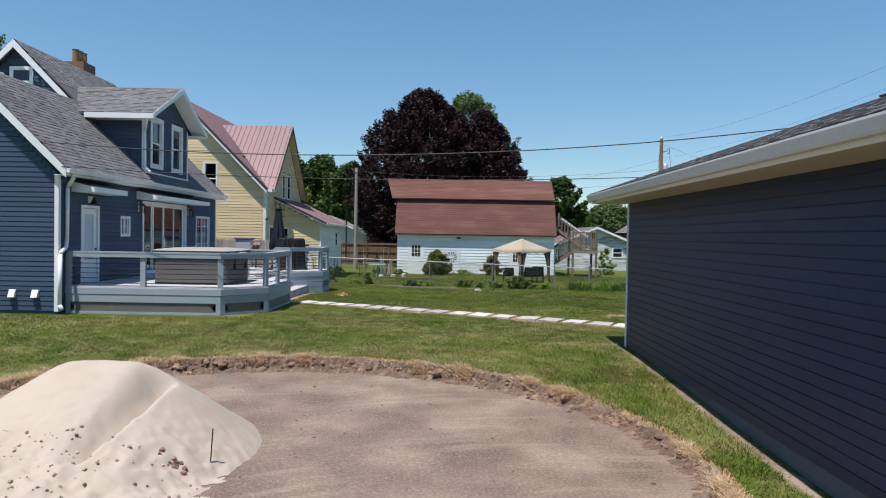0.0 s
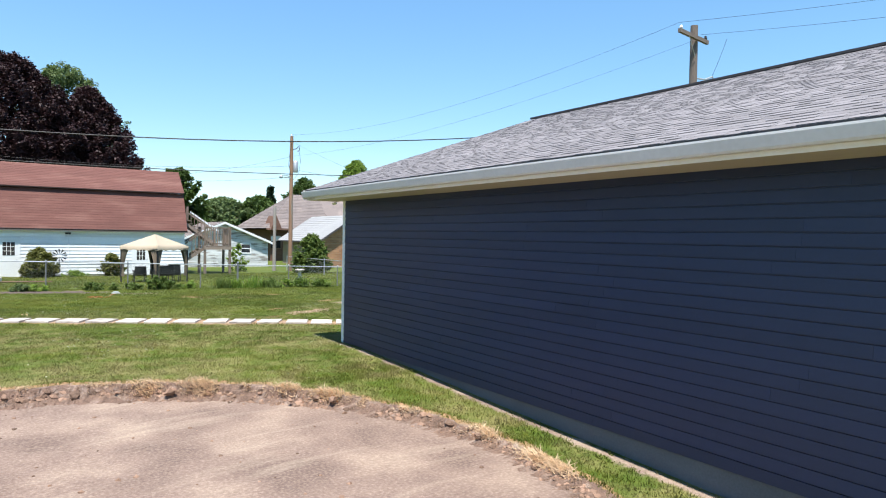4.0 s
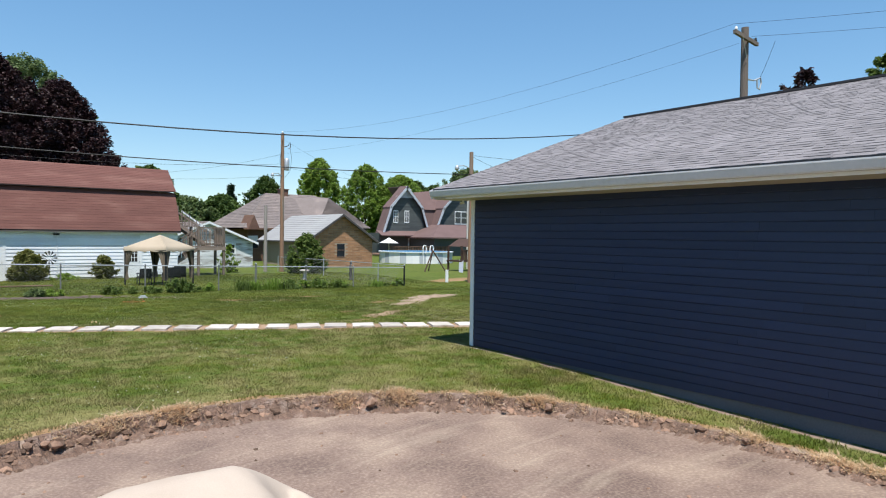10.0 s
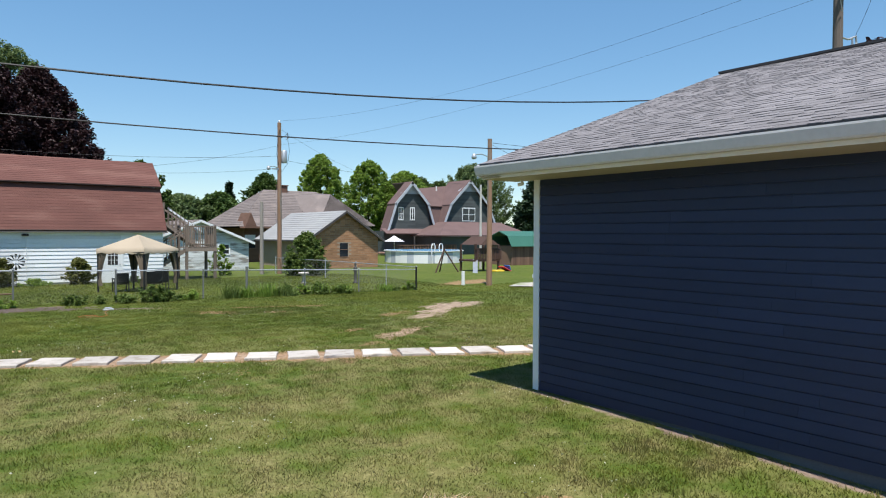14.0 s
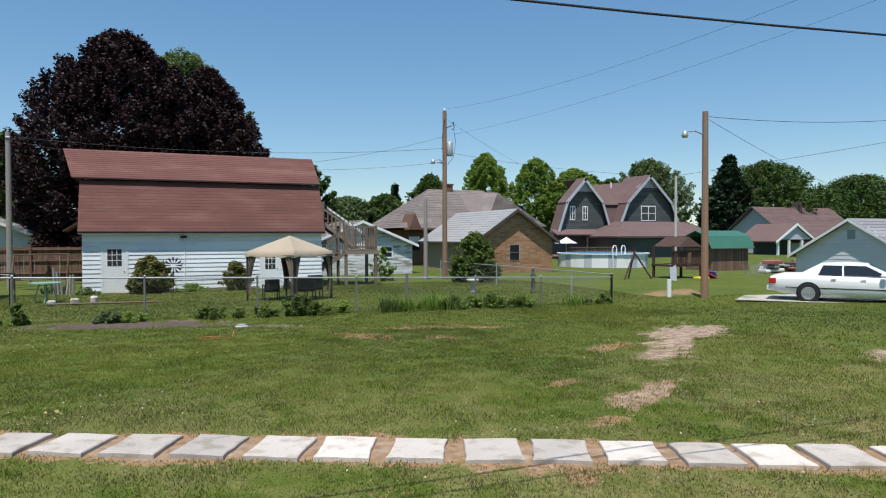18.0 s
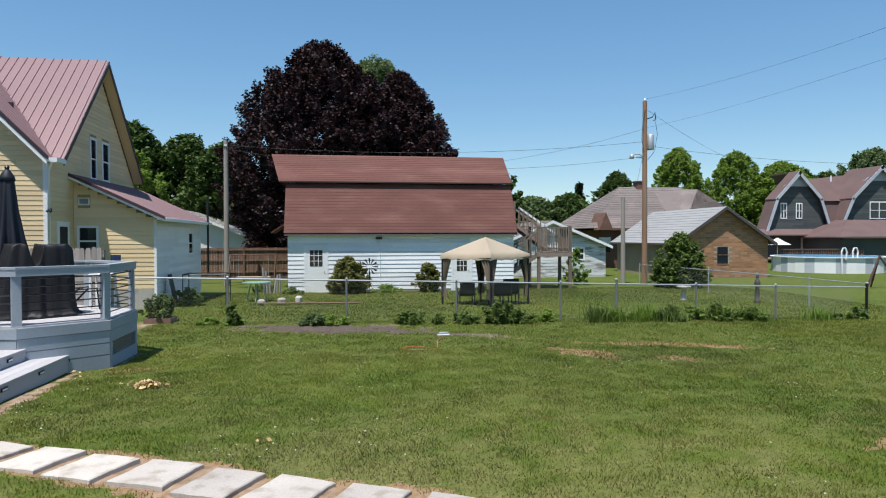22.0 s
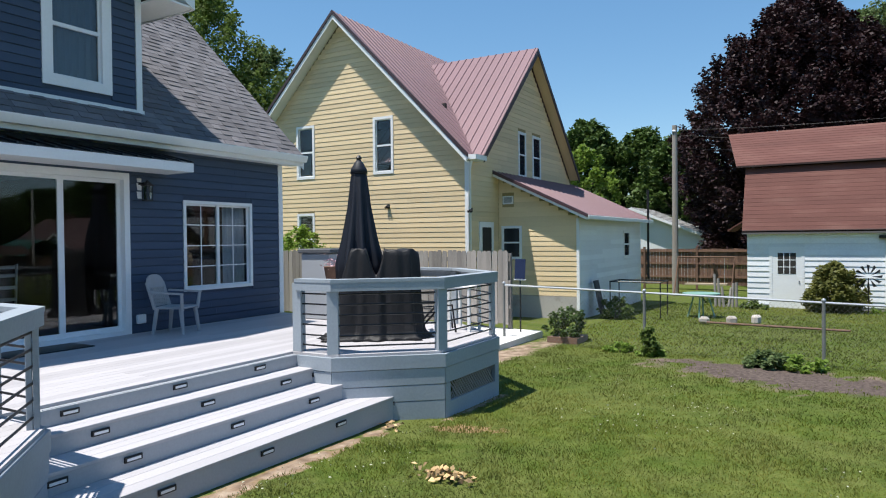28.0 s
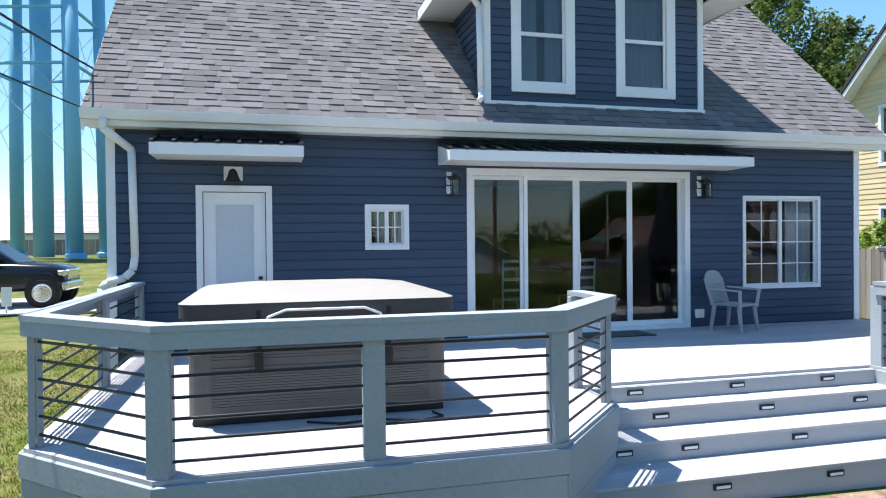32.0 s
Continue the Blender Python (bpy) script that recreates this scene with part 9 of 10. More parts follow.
def make_pool_side():
    p = thing("swimming_pool", (33.75, 56.2, -0.5), "round white above-ground swimming pool with a ladder", "swimming pool")
    cx, cy, r, top = 33.75, 56.2, 3.65, 0.55
    n = 36
    for i in range(n):
        a, b = 2 * math.pi * i / n, 2 * math.pi * (i + 1) / n
        part("wall_panel", MB().slab([(cx + r * math.cos(a), cy + r * math.sin(a), -0.9), (cx + r * math.cos(b), cy + r * math.sin(b), -0.9), (cx + r * math.cos(b), cy + r * math.sin(b), top), (cx + r * math.cos(a), cy + r * math.sin(a), top)], (0.03 * math.cos(a), 0.03 * math.sin(a), 0)), WHITE if i % 3 else LIGHTGREY, p)
    part("rim", MB().lathe([(r - 0.1, top), (r + 0.14, top), (r + 0.14, top + 0.07), (r - 0.1, top + 0.07)], n, (cx, cy, 0)), WHITE, p)
    part("liner", MB().lathe([(r - 0.12, top - 0.1), (r - 0.13, top + 0.075)], n, (cx, cy, 0)), material("pool_liner", (0.05, 0.20, 0.35), 0.3), p, "blue liner and water")
    for dx in (-0.42, 0.42):
        x = 32.7 + dx
        part("ladder", MB().path([(x - 0.14, 52.7, -0.5), (x - 0.2, 52.7, 1.0), (x - 0.1, 52.7, 1.25), (x + 0.1, 52.7, 1.25), (x + 0.2, 52.7, 1.0), (x + 0.14, 52.7, 0.45)], 0.05, 8), WHITE, p)
    play = material("dark_playset_wood", (0.065, 0.036, 0.027), 0.8, 0.2, 1.0, 25, 0.2, island=0.1)
    s = thing("swing_set", (24.1, 40.4, -0.5), "dark wooden swing set frame", "swing set")
    for a in ((23.1, 40.2), (24.3, 41.3), (25.1, 40.0)):
        part("leg", MB().tube((a[0], a[1], -0.62), (24.2, 40.6, 1.1), 0.05, n=6), play, s)
    pl = thing("playset", (27.4, 40.5, -0.5), "dark wooden playset tower with a slide", "playset")
    for x in (26.3, 28.4):
        for y in (39.8, 41.4):
            part("post", MB().box(x - 0.06, y - 0.06, -0.7, x + 0.06, y + 0.06, 1.45), play, pl)
    part("platform", MB().box(26.2, 39.7, 0.25, 28.5, 41.5, 0.37), play, pl)
    for i in range(9):
        x = 26.3 + i * 0.26
        if not 27.1 < x < 27.5:
            part("panel_board", MB().box(x, 39.68, 0.37, x + 0.2, 39.72, 1.1), play, pl)
    part("rail", MB().box(26.2, 39.66, 1.1, 28.5, 39.74, 1.18), play, pl)
    part("roof", MB().add([(26.5, 39.5, 1.4), (28.2, 39.5, 1.4), (28.2, 41.7, 1.4), (26.5, 41.7, 1.4), (27.35, 39.7, 1.98), (27.35, 41.5, 1.98)], [(0, 1, 4), (2, 3, 5), (1, 2, 5, 4), (3, 0, 4, 5), (3, 2, 1, 0)]), play, pl)
    part("slide", MB().slab([(26.4, 39.7, 0.35), (26.4, 40.2, 0.35), (25.3, 38.9, -0.5), (25.3, 38.4, -0.5)], (0, 0, 0.05)), GALV, pl)
    red, yel, blu = material("red_plastic", (0.5, 0.05, 0.05), 0.4), material("yellow_plastic", (0.7, 0.5, 0.05), 0.4), material("blue_plastic", (0.05, 0.16, 0.5), 0.4)
    t = thing("toy_table", (28.2, 39.2, -0.5), "red, yellow and blue plastic toys on the grass", "toy")
    part("top", MB(pose(28.5, 39.2, -0.45, 0, 25, 0)).box(-0.5, -0.3, 0.1, 0.5, 0.3, 0.18, 0.02), red, t)
    part("tray", MB().box(27.4, 38.9, -0.55, 28.2, 39.4, -0.32, 0.04), yel, t)
    part("panel", MB(pose(28.9, 39.3, -0.5, 0, -20, 0)).box(-0.03, -0.3, 0, 0.03, 0.3, 0.5, 0.01), blu, t)
    g = thing("garden_shed", (36, 47, -0.5), "brown wooden garden shed with a green gambrel roof", "shed")
    green = material("green_metal_roof", (0.045, 0.14, 0.10), 0.45, 0.06)
    part("wall", MB().box(35.6, 46.1, -1, 39.2, 48.6, 1.15), BROWNWOOD, g)
    for i in range(24):
        part("board", MB().box(35.65 + i * 0.146, 46.07, -1, 35.65 + i * 0.146 + 0.135, 46.1, 1.15), BROWNWOOD, g)
    for (ya, za), (yb, zb) in (((45.8, 1.08), (46.3, 1.95)), ((46.3, 1.95), (47.35, 2.35)), ((48.9, 1.08), (48.4, 1.95)), ((48.4, 1.95), (47.35, 2.35))):
        part("roof_slope", MB().slab([(35.3, ya, za), (39.5, ya, za), (39.5, yb, zb), (35.3, yb, zb)], (0, 0, 0.06)), green, g)
    part("gable_wall", MB(wall_frame("x", 39.2, 1)).slab([(46.1, 0, 1.1), (48.6, 0, 1.1), (48.3, 0, 1.9), (47.35, 0, 2.3), (46.4, 0, 1.9)], (0, -0.1, 0)), BROWNWOOD, g)
    la = thing("lattice_panel", (34.5, 41.5, -0.5), "weathered lattice panel leaning by the shed", "lattice")
    for i in range(9):
        for sx in (1, -1):
            x = 34.0 + i * 0.16
            part("slat", MB().tube((x, 41.5, -0.5), (x + 0.5 * sx, 41.55, 0.15), 0.015, n=4), WEATHERED, la)
    rnd = random.Random(17)
    cols = [BROWNWOOD, WHITE, WEATHERED, GALV, material("faded_red_tin", (0.30, 0.10, 0.09), 0.7), material("grey_tarp", (0.25, 0.27, 0.30), 0.7)]
    for i, (x, y) in enumerate(((37.0, 42.0), (38.4, 41.6), (39.8, 41.8), (38.0, 43.0), (40.6, 42.6))):
        k = thing("scrap_stack", (x, y, -0.5), "stack of boards and scrap sheets on the grass", "scrap stack", "scrap stacks")
        z = -0.55
        for j in range(5):
            hgt = rnd.uniform(0.1, 0.24)
            part("sheet", MB(pose(x + rnd.uniform(-0.2, 0.2), y, z, 0, rnd.uniform(-4, 4), rnd.uniform(-25, 25))).box(-rnd.uniform(0.5, 1.0), -0.4, 0, rnd.uniform(0.5, 1.0), 0.4, hgt, 0.03), cols[(i * 2 + j) % 6], k)
            z += hgt + 0.01
    single("marker_post", MB().tube((18.2, 31.2, -0.6), (18.2, 31.2, 0.25), 0.09, n=10), WHITE, "short pale post stub in the lawn", "post")


make_pool_side()
WHITEBOARD = material("white_lap_siding", (0.70, 0.71, 0.73), 0.6, 0.05, 0.6, 14, 0.1, each=0.04)
wg = gable_house("white_garage", 30.3, 42.5, 28.9, 35.0, -0.75, 1.15, 2.86, WHITEBOARD, material("grey_roof", (0.22, 0.22, 0.235), 0.9, each=0.08), "white sided garage with a grey shingle roof", "garage", ridge="x", board=WHITEBOARD, bh=0.22, wins=((31.2, 32.2, 0.1, 0.95),), over=0.3)
wgf = wall_frame("x", 30.3, -1)
part("gable_wall", MB(wgf).box(29.05, -0.15, -1.0, 34.85, -0.005, 1.15), WHITEBOARD, wg)
siding(wg, lap_mesh("siding_board", 0.2, WHITEBOARD, 0.02), 0.2, wgf, -0.75, 2.7, lambda z: (28.9 + max(0, z - 1.15) * 1.784, 35.0 - max(0, z - 1.15) * 1.784), [(31.75, 32.15, 1.85, 2.3)], seam=5, seed=4)
part("gable_vent", MB(wgf).box(31.75, 0.0, 1.85, 32.15, 0.03, 2.3), GREYPAINT, wg, "grey louvred gable vent")
for s_ in (1, -1):
    ye_, ze_ = 31.95 - s_ * 3.35, 0.98
    part("rake_board", MB().slab([(29.98, ye_, ze_), (29.98, 31.95, 2.86), (29.98, 31.95, 2.72), (29.98, ye_, ze_ - 0.14)], (0.03, 0, 0)), WHITE, wg)
fb = gable_house("far_bungalow", 79.5, 94.5, 75, 87, -0.8, 1.7, 6.2, LIGHTGREY, BROWNROOF, "far bungalow with a brown roof", "house", ridge="x", over=0.8, wins=((81, 83, -0.1, 1.3), (86, 89, -0.1, 1.3)))
part("chimney", MB().box(87.5, 80.5, 5.6, 88.5, 81.5, 7.0), BROWNROOF, fb)
for s_ in (-1, 1):
    part("porch_roof", MB().slab([(76.2, 71.5, 3.6), (76.2, 78, 3.6), (76.2 + 3.8 * s_, 78, 1.3), (76.2 + 3.8 * s_, 71.5, 1.3)], (0, 0, -0.15)), BROWNROOF, fb)
    part("porch_rake", MB().slab([(76.2, 71.4, 3.62), (76.2 + 3.85 * s_, 71.4, 1.28), (76.2 + 3.85 * s_, 71.4, 0.98), (76.2, 71.4, 3.28)], (0, 0.08, 0)), WHITE, fb)
    for dx in (1.2, 3.2):
        part("porch_post", MB().box(76.2 + dx * s_ - 0.12, 71.6, -1, 76.2 + dx * s_ + 0.12, 71.85, 1.4), WHITE, fb)
part("porch_gable", MB().slab([(73.2, 71.7, 1.5), (79.2, 71.7, 1.5), (76.2, 71.7, 3.3)], (0, 0.1, 0)), LIGHTGREY, fb)
part("porch_wall", MB().box(72.8, 75.2, -1, 79.6, 75.4, 1.6), DARKWALL, fb)
gable_house("carport_house", -16, -7.5, 58, 66, -0.4, 2.2, 3.9, BARNWHITE, PALEROOF, "white low house with a pale roof beyond the yard", "house", over=0.5)


# ---- vehicles ----
def make_wheel(parent, m, r, w, rim_mat, tyre_mat):
    t = part("wheel", MB(m).lathe([(r * 0.62, -w / 2), (r * 0.95, -w / 2), (r, -w * 0.3), (r, w * 0.3), (r * 0.95, w / 2), (r * 0.62, w / 2)], 28), tyre_mat, parent, "black tyre")
    part("rim", MB(m).lathe([(r * 0.68, w * 0.40), (r * 0.68, w * 0.525), (r * 0.62, w * 0.54), (r * 0.56, w * 0.51), (0.04, w * 0.51)], 24), rim_mat, t, "alloy rim")
    sp = MB(m)
    for i in range(6):
        a = i * math.pi / 3
        sp.add([(r * 0.12 * math.cos(a + 1.2), r * 0.12 * math.sin(a + 1.2), w * 0.57), (r * 0.56 * math.cos(a + 0.2), r * 0.56 * math.sin(a + 0.2), w * 0.545), (r * 0.56 * math.cos(a - 0.2), r * 0.56 * math.sin(a - 0.2), w * 0.545), (r * 0.12 * math.cos(a - 1.2), r * 0.12 * math.sin(a - 1.2), w * 0.57)], [(0, 1, 2, 3)])
    part("spokes", sp, rim_mat, t)


def car_body(profile_z, width_at, m, n=1):
    """A body lofted from stations (x, list of (half width, z)) along the length."""
    mb = MB(m)
    k = len(profile_z[0][1])
    v = []
    for x, sec in profile_z:
        v += [(x, w, z) for w, z in sec] + [(x, -w, z) for w, z in sec[::-1]]
    q = 2 * k
    f = []
    for i in range(len(profile_z) - 1):
        f += [(i * q + j, i * q + (j + 1) % q, (i + 1) * q + (j + 1) % q, (i + 1) * q + j) for j in range(q)]
    f += [tuple(range(q))[::-1], tuple(range((len(profile_z) - 1) * q, len(profile_z) * q))]
    return mb.add(v, f)


def make_sedan():
    c = thing("sedan_car", (21.3, 25.4, -0.35), "white four-door sedan parked on the drive", "car")
    paint = material("white_car_paint", (0.80, 0.80, 0.79), 0.25, 0.02, bump=0)
    dark = material("dark_trim", (0.02, 0.02, 0.022), 0.4)
    tyre = material("tyre_rubber", (0.02, 0.02, 0.02), 0.85)
    alloy = material("alloy", (0.55, 0.56, 0.58), 0.35, metal=0.7)
    a = math.degrees(math.atan2(24.29 - 26.68, 22.16 - 20.52))
    m = pose(22.02, 25.96, -0.36, 0, 0, a)
    st = []
    for x, zt, zh, w in ((-2.75, 0.64, 0.42, 0.74), (-2.70, 0.90, 0.40, 0.85), (-2.3, 0.99, 0.3, 0.92), (-1.5, 1.0, 0.22, 0.94), (-0.6, 0.98, 0.2, 0.95), (0.6, 0.95, 0.2, 0.95), (1.2, 0.93, 0.22, 0.94), (1.9, 0.88, 0.25, 0.92), (2.28, 0.80, 0.3, 0.87), (2.42, 0.66, 0.35, 0.76)):
        st.append((x, [(w * 0.9, zh), (w, zh + 0.12), (w, zt - 0.2), (w * 0.96, zt - 0.06), (w * 0.8, zt)]))
    part("body", car_body(st, None, m), paint, c, "white body", smooth=True)
    cab = [(-1.75, [(0.72, 0.96), (0.70, 0.98), (0.68, 1.0)]), (-1.1, [(0.80, 0.96), (0.66, 1.33), (0.5, 1.38)]), (-0.3, [(0.82, 0.95), (0.66, 1.40), (0.5, 1.43)]), (0.35, [(0.82, 0.93), (0.65, 1.36), (0.5, 1.40)]), (1.25, [(0.76, 0.90), (0.74, 0.92), (0.7, 0.94)])]
    part("cabin", car_body(cab, None, m), paint, c, "white roof and pillars")
    for sgn in (1, -1):
        for x0, x1, t0, t1 in ((-1.15, -0.42, -1.0, -0.42), (-0.36, 0.95, -0.36, 0.30)):
            part("side_window", MB(m).add([(x0, sgn * 0.835, 0.99), (x1, sgn * 0.825, 0.97), (t1, sgn * 0.69, 1.32), (t0, sgn * 0.69, 1.33)], [(0, 1, 2, 3) if sgn < 0 else (3, 2, 1, 0)]), DARKGLASS, c)
        part("sill_trim", MB(m).box(-2.2, sgn * 0.95 - 0.012, 0.505, 1.95, sgn * 0.95 + 0.008, 0.535), dark, c)
        part("mirror", MB(m).box(0.72, sgn * 0.92, 0.94, 0.9, sgn * 1.08, 1.06, 0.03), paint, c)
        part("tail_light", MB(m).box(-2.74, sgn * 0.62, 0.64, -2.50, sgn * 0.905, 0.84, 0.02), material("red_lens", (0.4, 0.02, 0.02), 0.2), c)
        part("headlight", MB(m).box(2.20, sgn * 0.5, 0.60, 2.40, sgn * 0.85, 0.73, 0.02), alloy, c)
        for x in (-1.45, 1.5):
            part("wheel_arch", MB(m @ pose(x, sgn * 0.8, 0.34, -90 * sgn, 0, 0)).lathe([(0.39, 0), (0.39, 0.155), (0.3, 0.157)], 28), dark, c)
            make_wheel(c, m @ pose(x, sgn * 0.87, 0.33, -90 * sgn, 0, 0), 0.33, 0.22, alloy if x < 0 else dark, tyre)
            part("door_handle", MB(m).box(-0.75 if x < 0 else 0.15, sgn * 0.955, 0.84, -0.6 if x < 0 else 0.3, sgn * 0.975, 0.87), dark, c)
    part("rear_screen", MB(m).add([(-1.7, -0.62, 1.005), (-1.7, 0.62, 1.005), (-1.13, 0.56, 1.345), (-1.13, -0.56, 1.345)], [(0, 1, 2, 3)]), DARKGLASS, c)
    part("windscreen", MB(m).add([(1.22, -0.66, 0.95), (1.22, 0.66, 0.95), (0.40, 0.56, 1.385), (0.40, -0.56, 1.385)], [(3, 2, 1, 0)]), DARKGLASS, c)
    part("bumper", MB(m).box(-2.82, -0.82, 0.38, -2.6, 0.82, 0.58, 0.04), paint, c)
    drive = MB().slab([(18.6, 28.2, -0.34), (20.5, 26.2, -0.34), (26, 19.5, -0.33), (31, 21.5, -0.33), (24.5, 28.6, -0.36), (20.6, 29.6, -0.36)], (0, 0, 0.02))
    tagged(single("gravel_drive", drive, material("pale_gravel", (0.40, 0.37, 0.33), 0.95, 0.2, 2, 50, 0.5, spot=(0.16, 0.19, 0.07), spot_size=1.2), "pale worn gravel drive", "drive"), kind="structure")


make_sedan()


def make_pickup():
    c = thing("pickup_truck", (-23.4, 8.7, 0.2), "black pickup truck parked beyond the house", "truck")
    paint = material("black_car_paint", (0.012, 0.014, 0.022), 0.2, 0.02, bump=0)
    tyre = material("truck_tyre", (0.02, 0.02, 0.02), 0.85)
    chrome = material("chrome", (0.7, 0.7, 0.72), 0.2, metal=0.9)
    m = pose(-24.3, 8.05, 0.3, 0, 0, 90)
    st = []
    for x, zt, zh, w in ((-2.9, 1.15, 0.55, 0.92), (-2.5, 1.22, 0.5, 0.98), (0.6, 1.25, 0.45, 1.0), (1.2, 1.28, 0.45, 1.0), (2.3, 1.22, 0.45, 0.98), (2.62, 1.12, 0.5, 0.92), (2.70, 0.9, 0.55, 0.85)):
        st.append((x, [(w * 0.92, zh), (w, zh + 0.12), (w, zt - 0.25), (w * 0.97, zt - 0.08), (w * 0.85, zt)]))
    part("body", car_body(st, None, m), paint, c, "black body", smooth=True)
    cab = [(-0.9, [(0.88, 1.2), (0.80, 1.7), (0.6, 1.78)]), (-0.6, [(0.9, 1.2), (0.76, 1.85), (0.6, 1.9)]), (0.6, [(0.9, 1.22), (0.76, 1.85), (0.6, 1.9)]), (1.45, [(0.86, 1.24), (0.84, 1.27), (0.8, 1.3)])]
    part("cab", car_body(cab, None, m), paint, c)
    part("windscreen", MB(m).add([(1.42, -0.76, 1.31), (1.42, 0.76, 1.31), (0.64, 0.66, 1.87), (0.64, -0.66, 1.87)], [(3, 2, 1, 0)]), DARKGLASS, c)
    for sgn in (1, -1):
        part("side_window", MB(m).add([(-0.8, sgn * 0.905, 1.30), (1.0, sgn * 0.905, 1.31), (0.55, sgn * 0.79, 1.80), (-0.6, sgn * 0.79, 1.80)], [(0, 1, 2, 3) if sgn < 0 else (3, 2, 1, 0)]), DARKGLASS, c)
        for x in (-1.75, 2.15):
            part("wheel_arch", MB(m @ pose(x, sgn * 0.85, 0.42, -90 * sgn, 0, 0)).lathe([(0.48, 0), (0.48, 0.155), (0.36, 0.157)], 28), tyre, c)
            make_wheel(c, m @ pose(x, sgn * 0.92, 0.40, -90 * sgn, 0, 0), 0.40, 0.26, chrome, tyre)
        part("headlight", MB(m).box(2.52, sgn * 0.58, 0.88, 2.71, sgn * 0.925, 1.05, 0.02), chrome, c)
        part("mirror", MB(m).box(0.95, sgn * 0.95, 1.25, 1.1, sgn * 1.2, 1.45, 0.03), paint, c)
    part("grille", MB(m).box(2.64, -0.55, 0.78, 2.74, 0.55, 1.05, 0.02), chrome, c)
    part("bumper", MB(m).box(2.60, -0.94, 0.45, 2.80, 0.94, 0.70, 0.05), chrome, c)
    sg = thing("yard_sign", (-22.2, 9.6, 0.2), "small white sign on a stake by the truck", "sign")
    part("board", MB().box(-22.22, 9.5, 0.42, -22.18, 9.75, 0.95), WHITE, sg)
    part("stake", MB().box(-22.21, 9.6, 0.0, -22.19, 9.64, 0.42), WHITE, sg)
    road = MB().add([(-21.9, -8, 0.2), (-21.9, 14, 0.2), (-26.5, 14, 0.28), (-26.5, -8, 0.28), (-21.9, -8, 0.24), (-21.9, 14, 0.24), (-26.5, 14, 0.33), (-26.5, -8, 0.33)], [(0, 3, 2, 1), (4, 5, 6, 7), (0, 1, 5, 4), (1, 2, 6, 5), (2, 3, 7, 6), (3, 0, 4, 7)][::1])
    tagged(single("street", road, CONCRETE, "pale concrete street beyond the house", "street"), kind="structure")


make_pickup()


def make_water_tower():
    blue = material("sky_blue_paint", (0.16, 0.42, 0.64), 0.5, 0.05, 0.3, 6, 0.05)
    cx, cy, H, g = -75.0, -4.6, 32, 1.1
    w = thing("water_tower", (cx, cy, g), "tall sky blue steel water tower on round legs", "water tower")
    legs = [(-80.2, -8.57, 0.66), (-72.4, -9.9, 0.64), (-70.0, -0.5, 0.66), (-77.6, 0.44, 0.64)]
    for x, y, r in legs:
        part("leg", MB().tube((x, y, g - 0.4), (x + (cx - x) * 0.08, y + (cy - y) * 0.08, H), r, r * 0.95, 24), blue, w, smooth=True)
        part("footing", MB().lathe([(r * 1.4, -0.3), (r * 1.4, 0.1), (r * 1.1, 0.2)], 20, (x, y, g)), blue, w)
    part("riser_pipe", MB().tube((cx, cy, g - 0.2), (cx, cy, H), 0.92, 0.92, 28), blue, w, smooth=True)
    part("ladder_pipe", MB().tube((-70.5, -1.35, g - 0.3), (-70.8, -1.5, H), 0.17, 0.17, 10), blue, w)
    for z in (19.0, 24.2):
        for i in range(4):
            p, q = legs[i], legs[(i + 1) % 4]
            t = 0.08 * z / H
            P = Vector((p[0] + (cx - p[0]) * t, p[1] + (cy - p[1]) * t, z))
            Q = Vector((q[0] + (cx - q[0]) * t, q[1] + (cy - q[1]) * t, z))
            part("strut", MB().tube(P, Q, 0.16, n=8), blue, w)
            for lo, A, B in ((z - 9, P, Q), (z - 9, Q, P)):
                part("tie_rod", MB().tube(A, (B.x, B.y, lo), 0.025, n=5), GALV, w)
    part("tank", MB().lathe([(0.95, H - 2), (4.0, H - 0.5), (6.5, H + 2), (7.0, H + 5), (6.0, H + 8), (3, H + 10), (0.3, H + 10.8)], 32, (cx, cy, 0)), blue, w, smooth=True)
    gable_house("white_bungalow", -106, -94, -13, -2.6, 1.2, 3.9, 8.2, BARNWHITE, material("pale_grey_roof", (0.48, 0.44, 0.43), 0.9, each=0.08), "white bungalow with a pale grey roof beyond the tower", "house", ridge="y", over=0.5)
    f = thing("far_fence", (-88, 4, 1), "grey board fence beyond the water tower", "fence")
    for i in range(60):
        part("board", MB().box(-88.05, -26 + i * 0.7, 0.9, -88, -26 + i * 0.7 + 0.66, 2.7), WEATHERED, f)


make_water_tower()


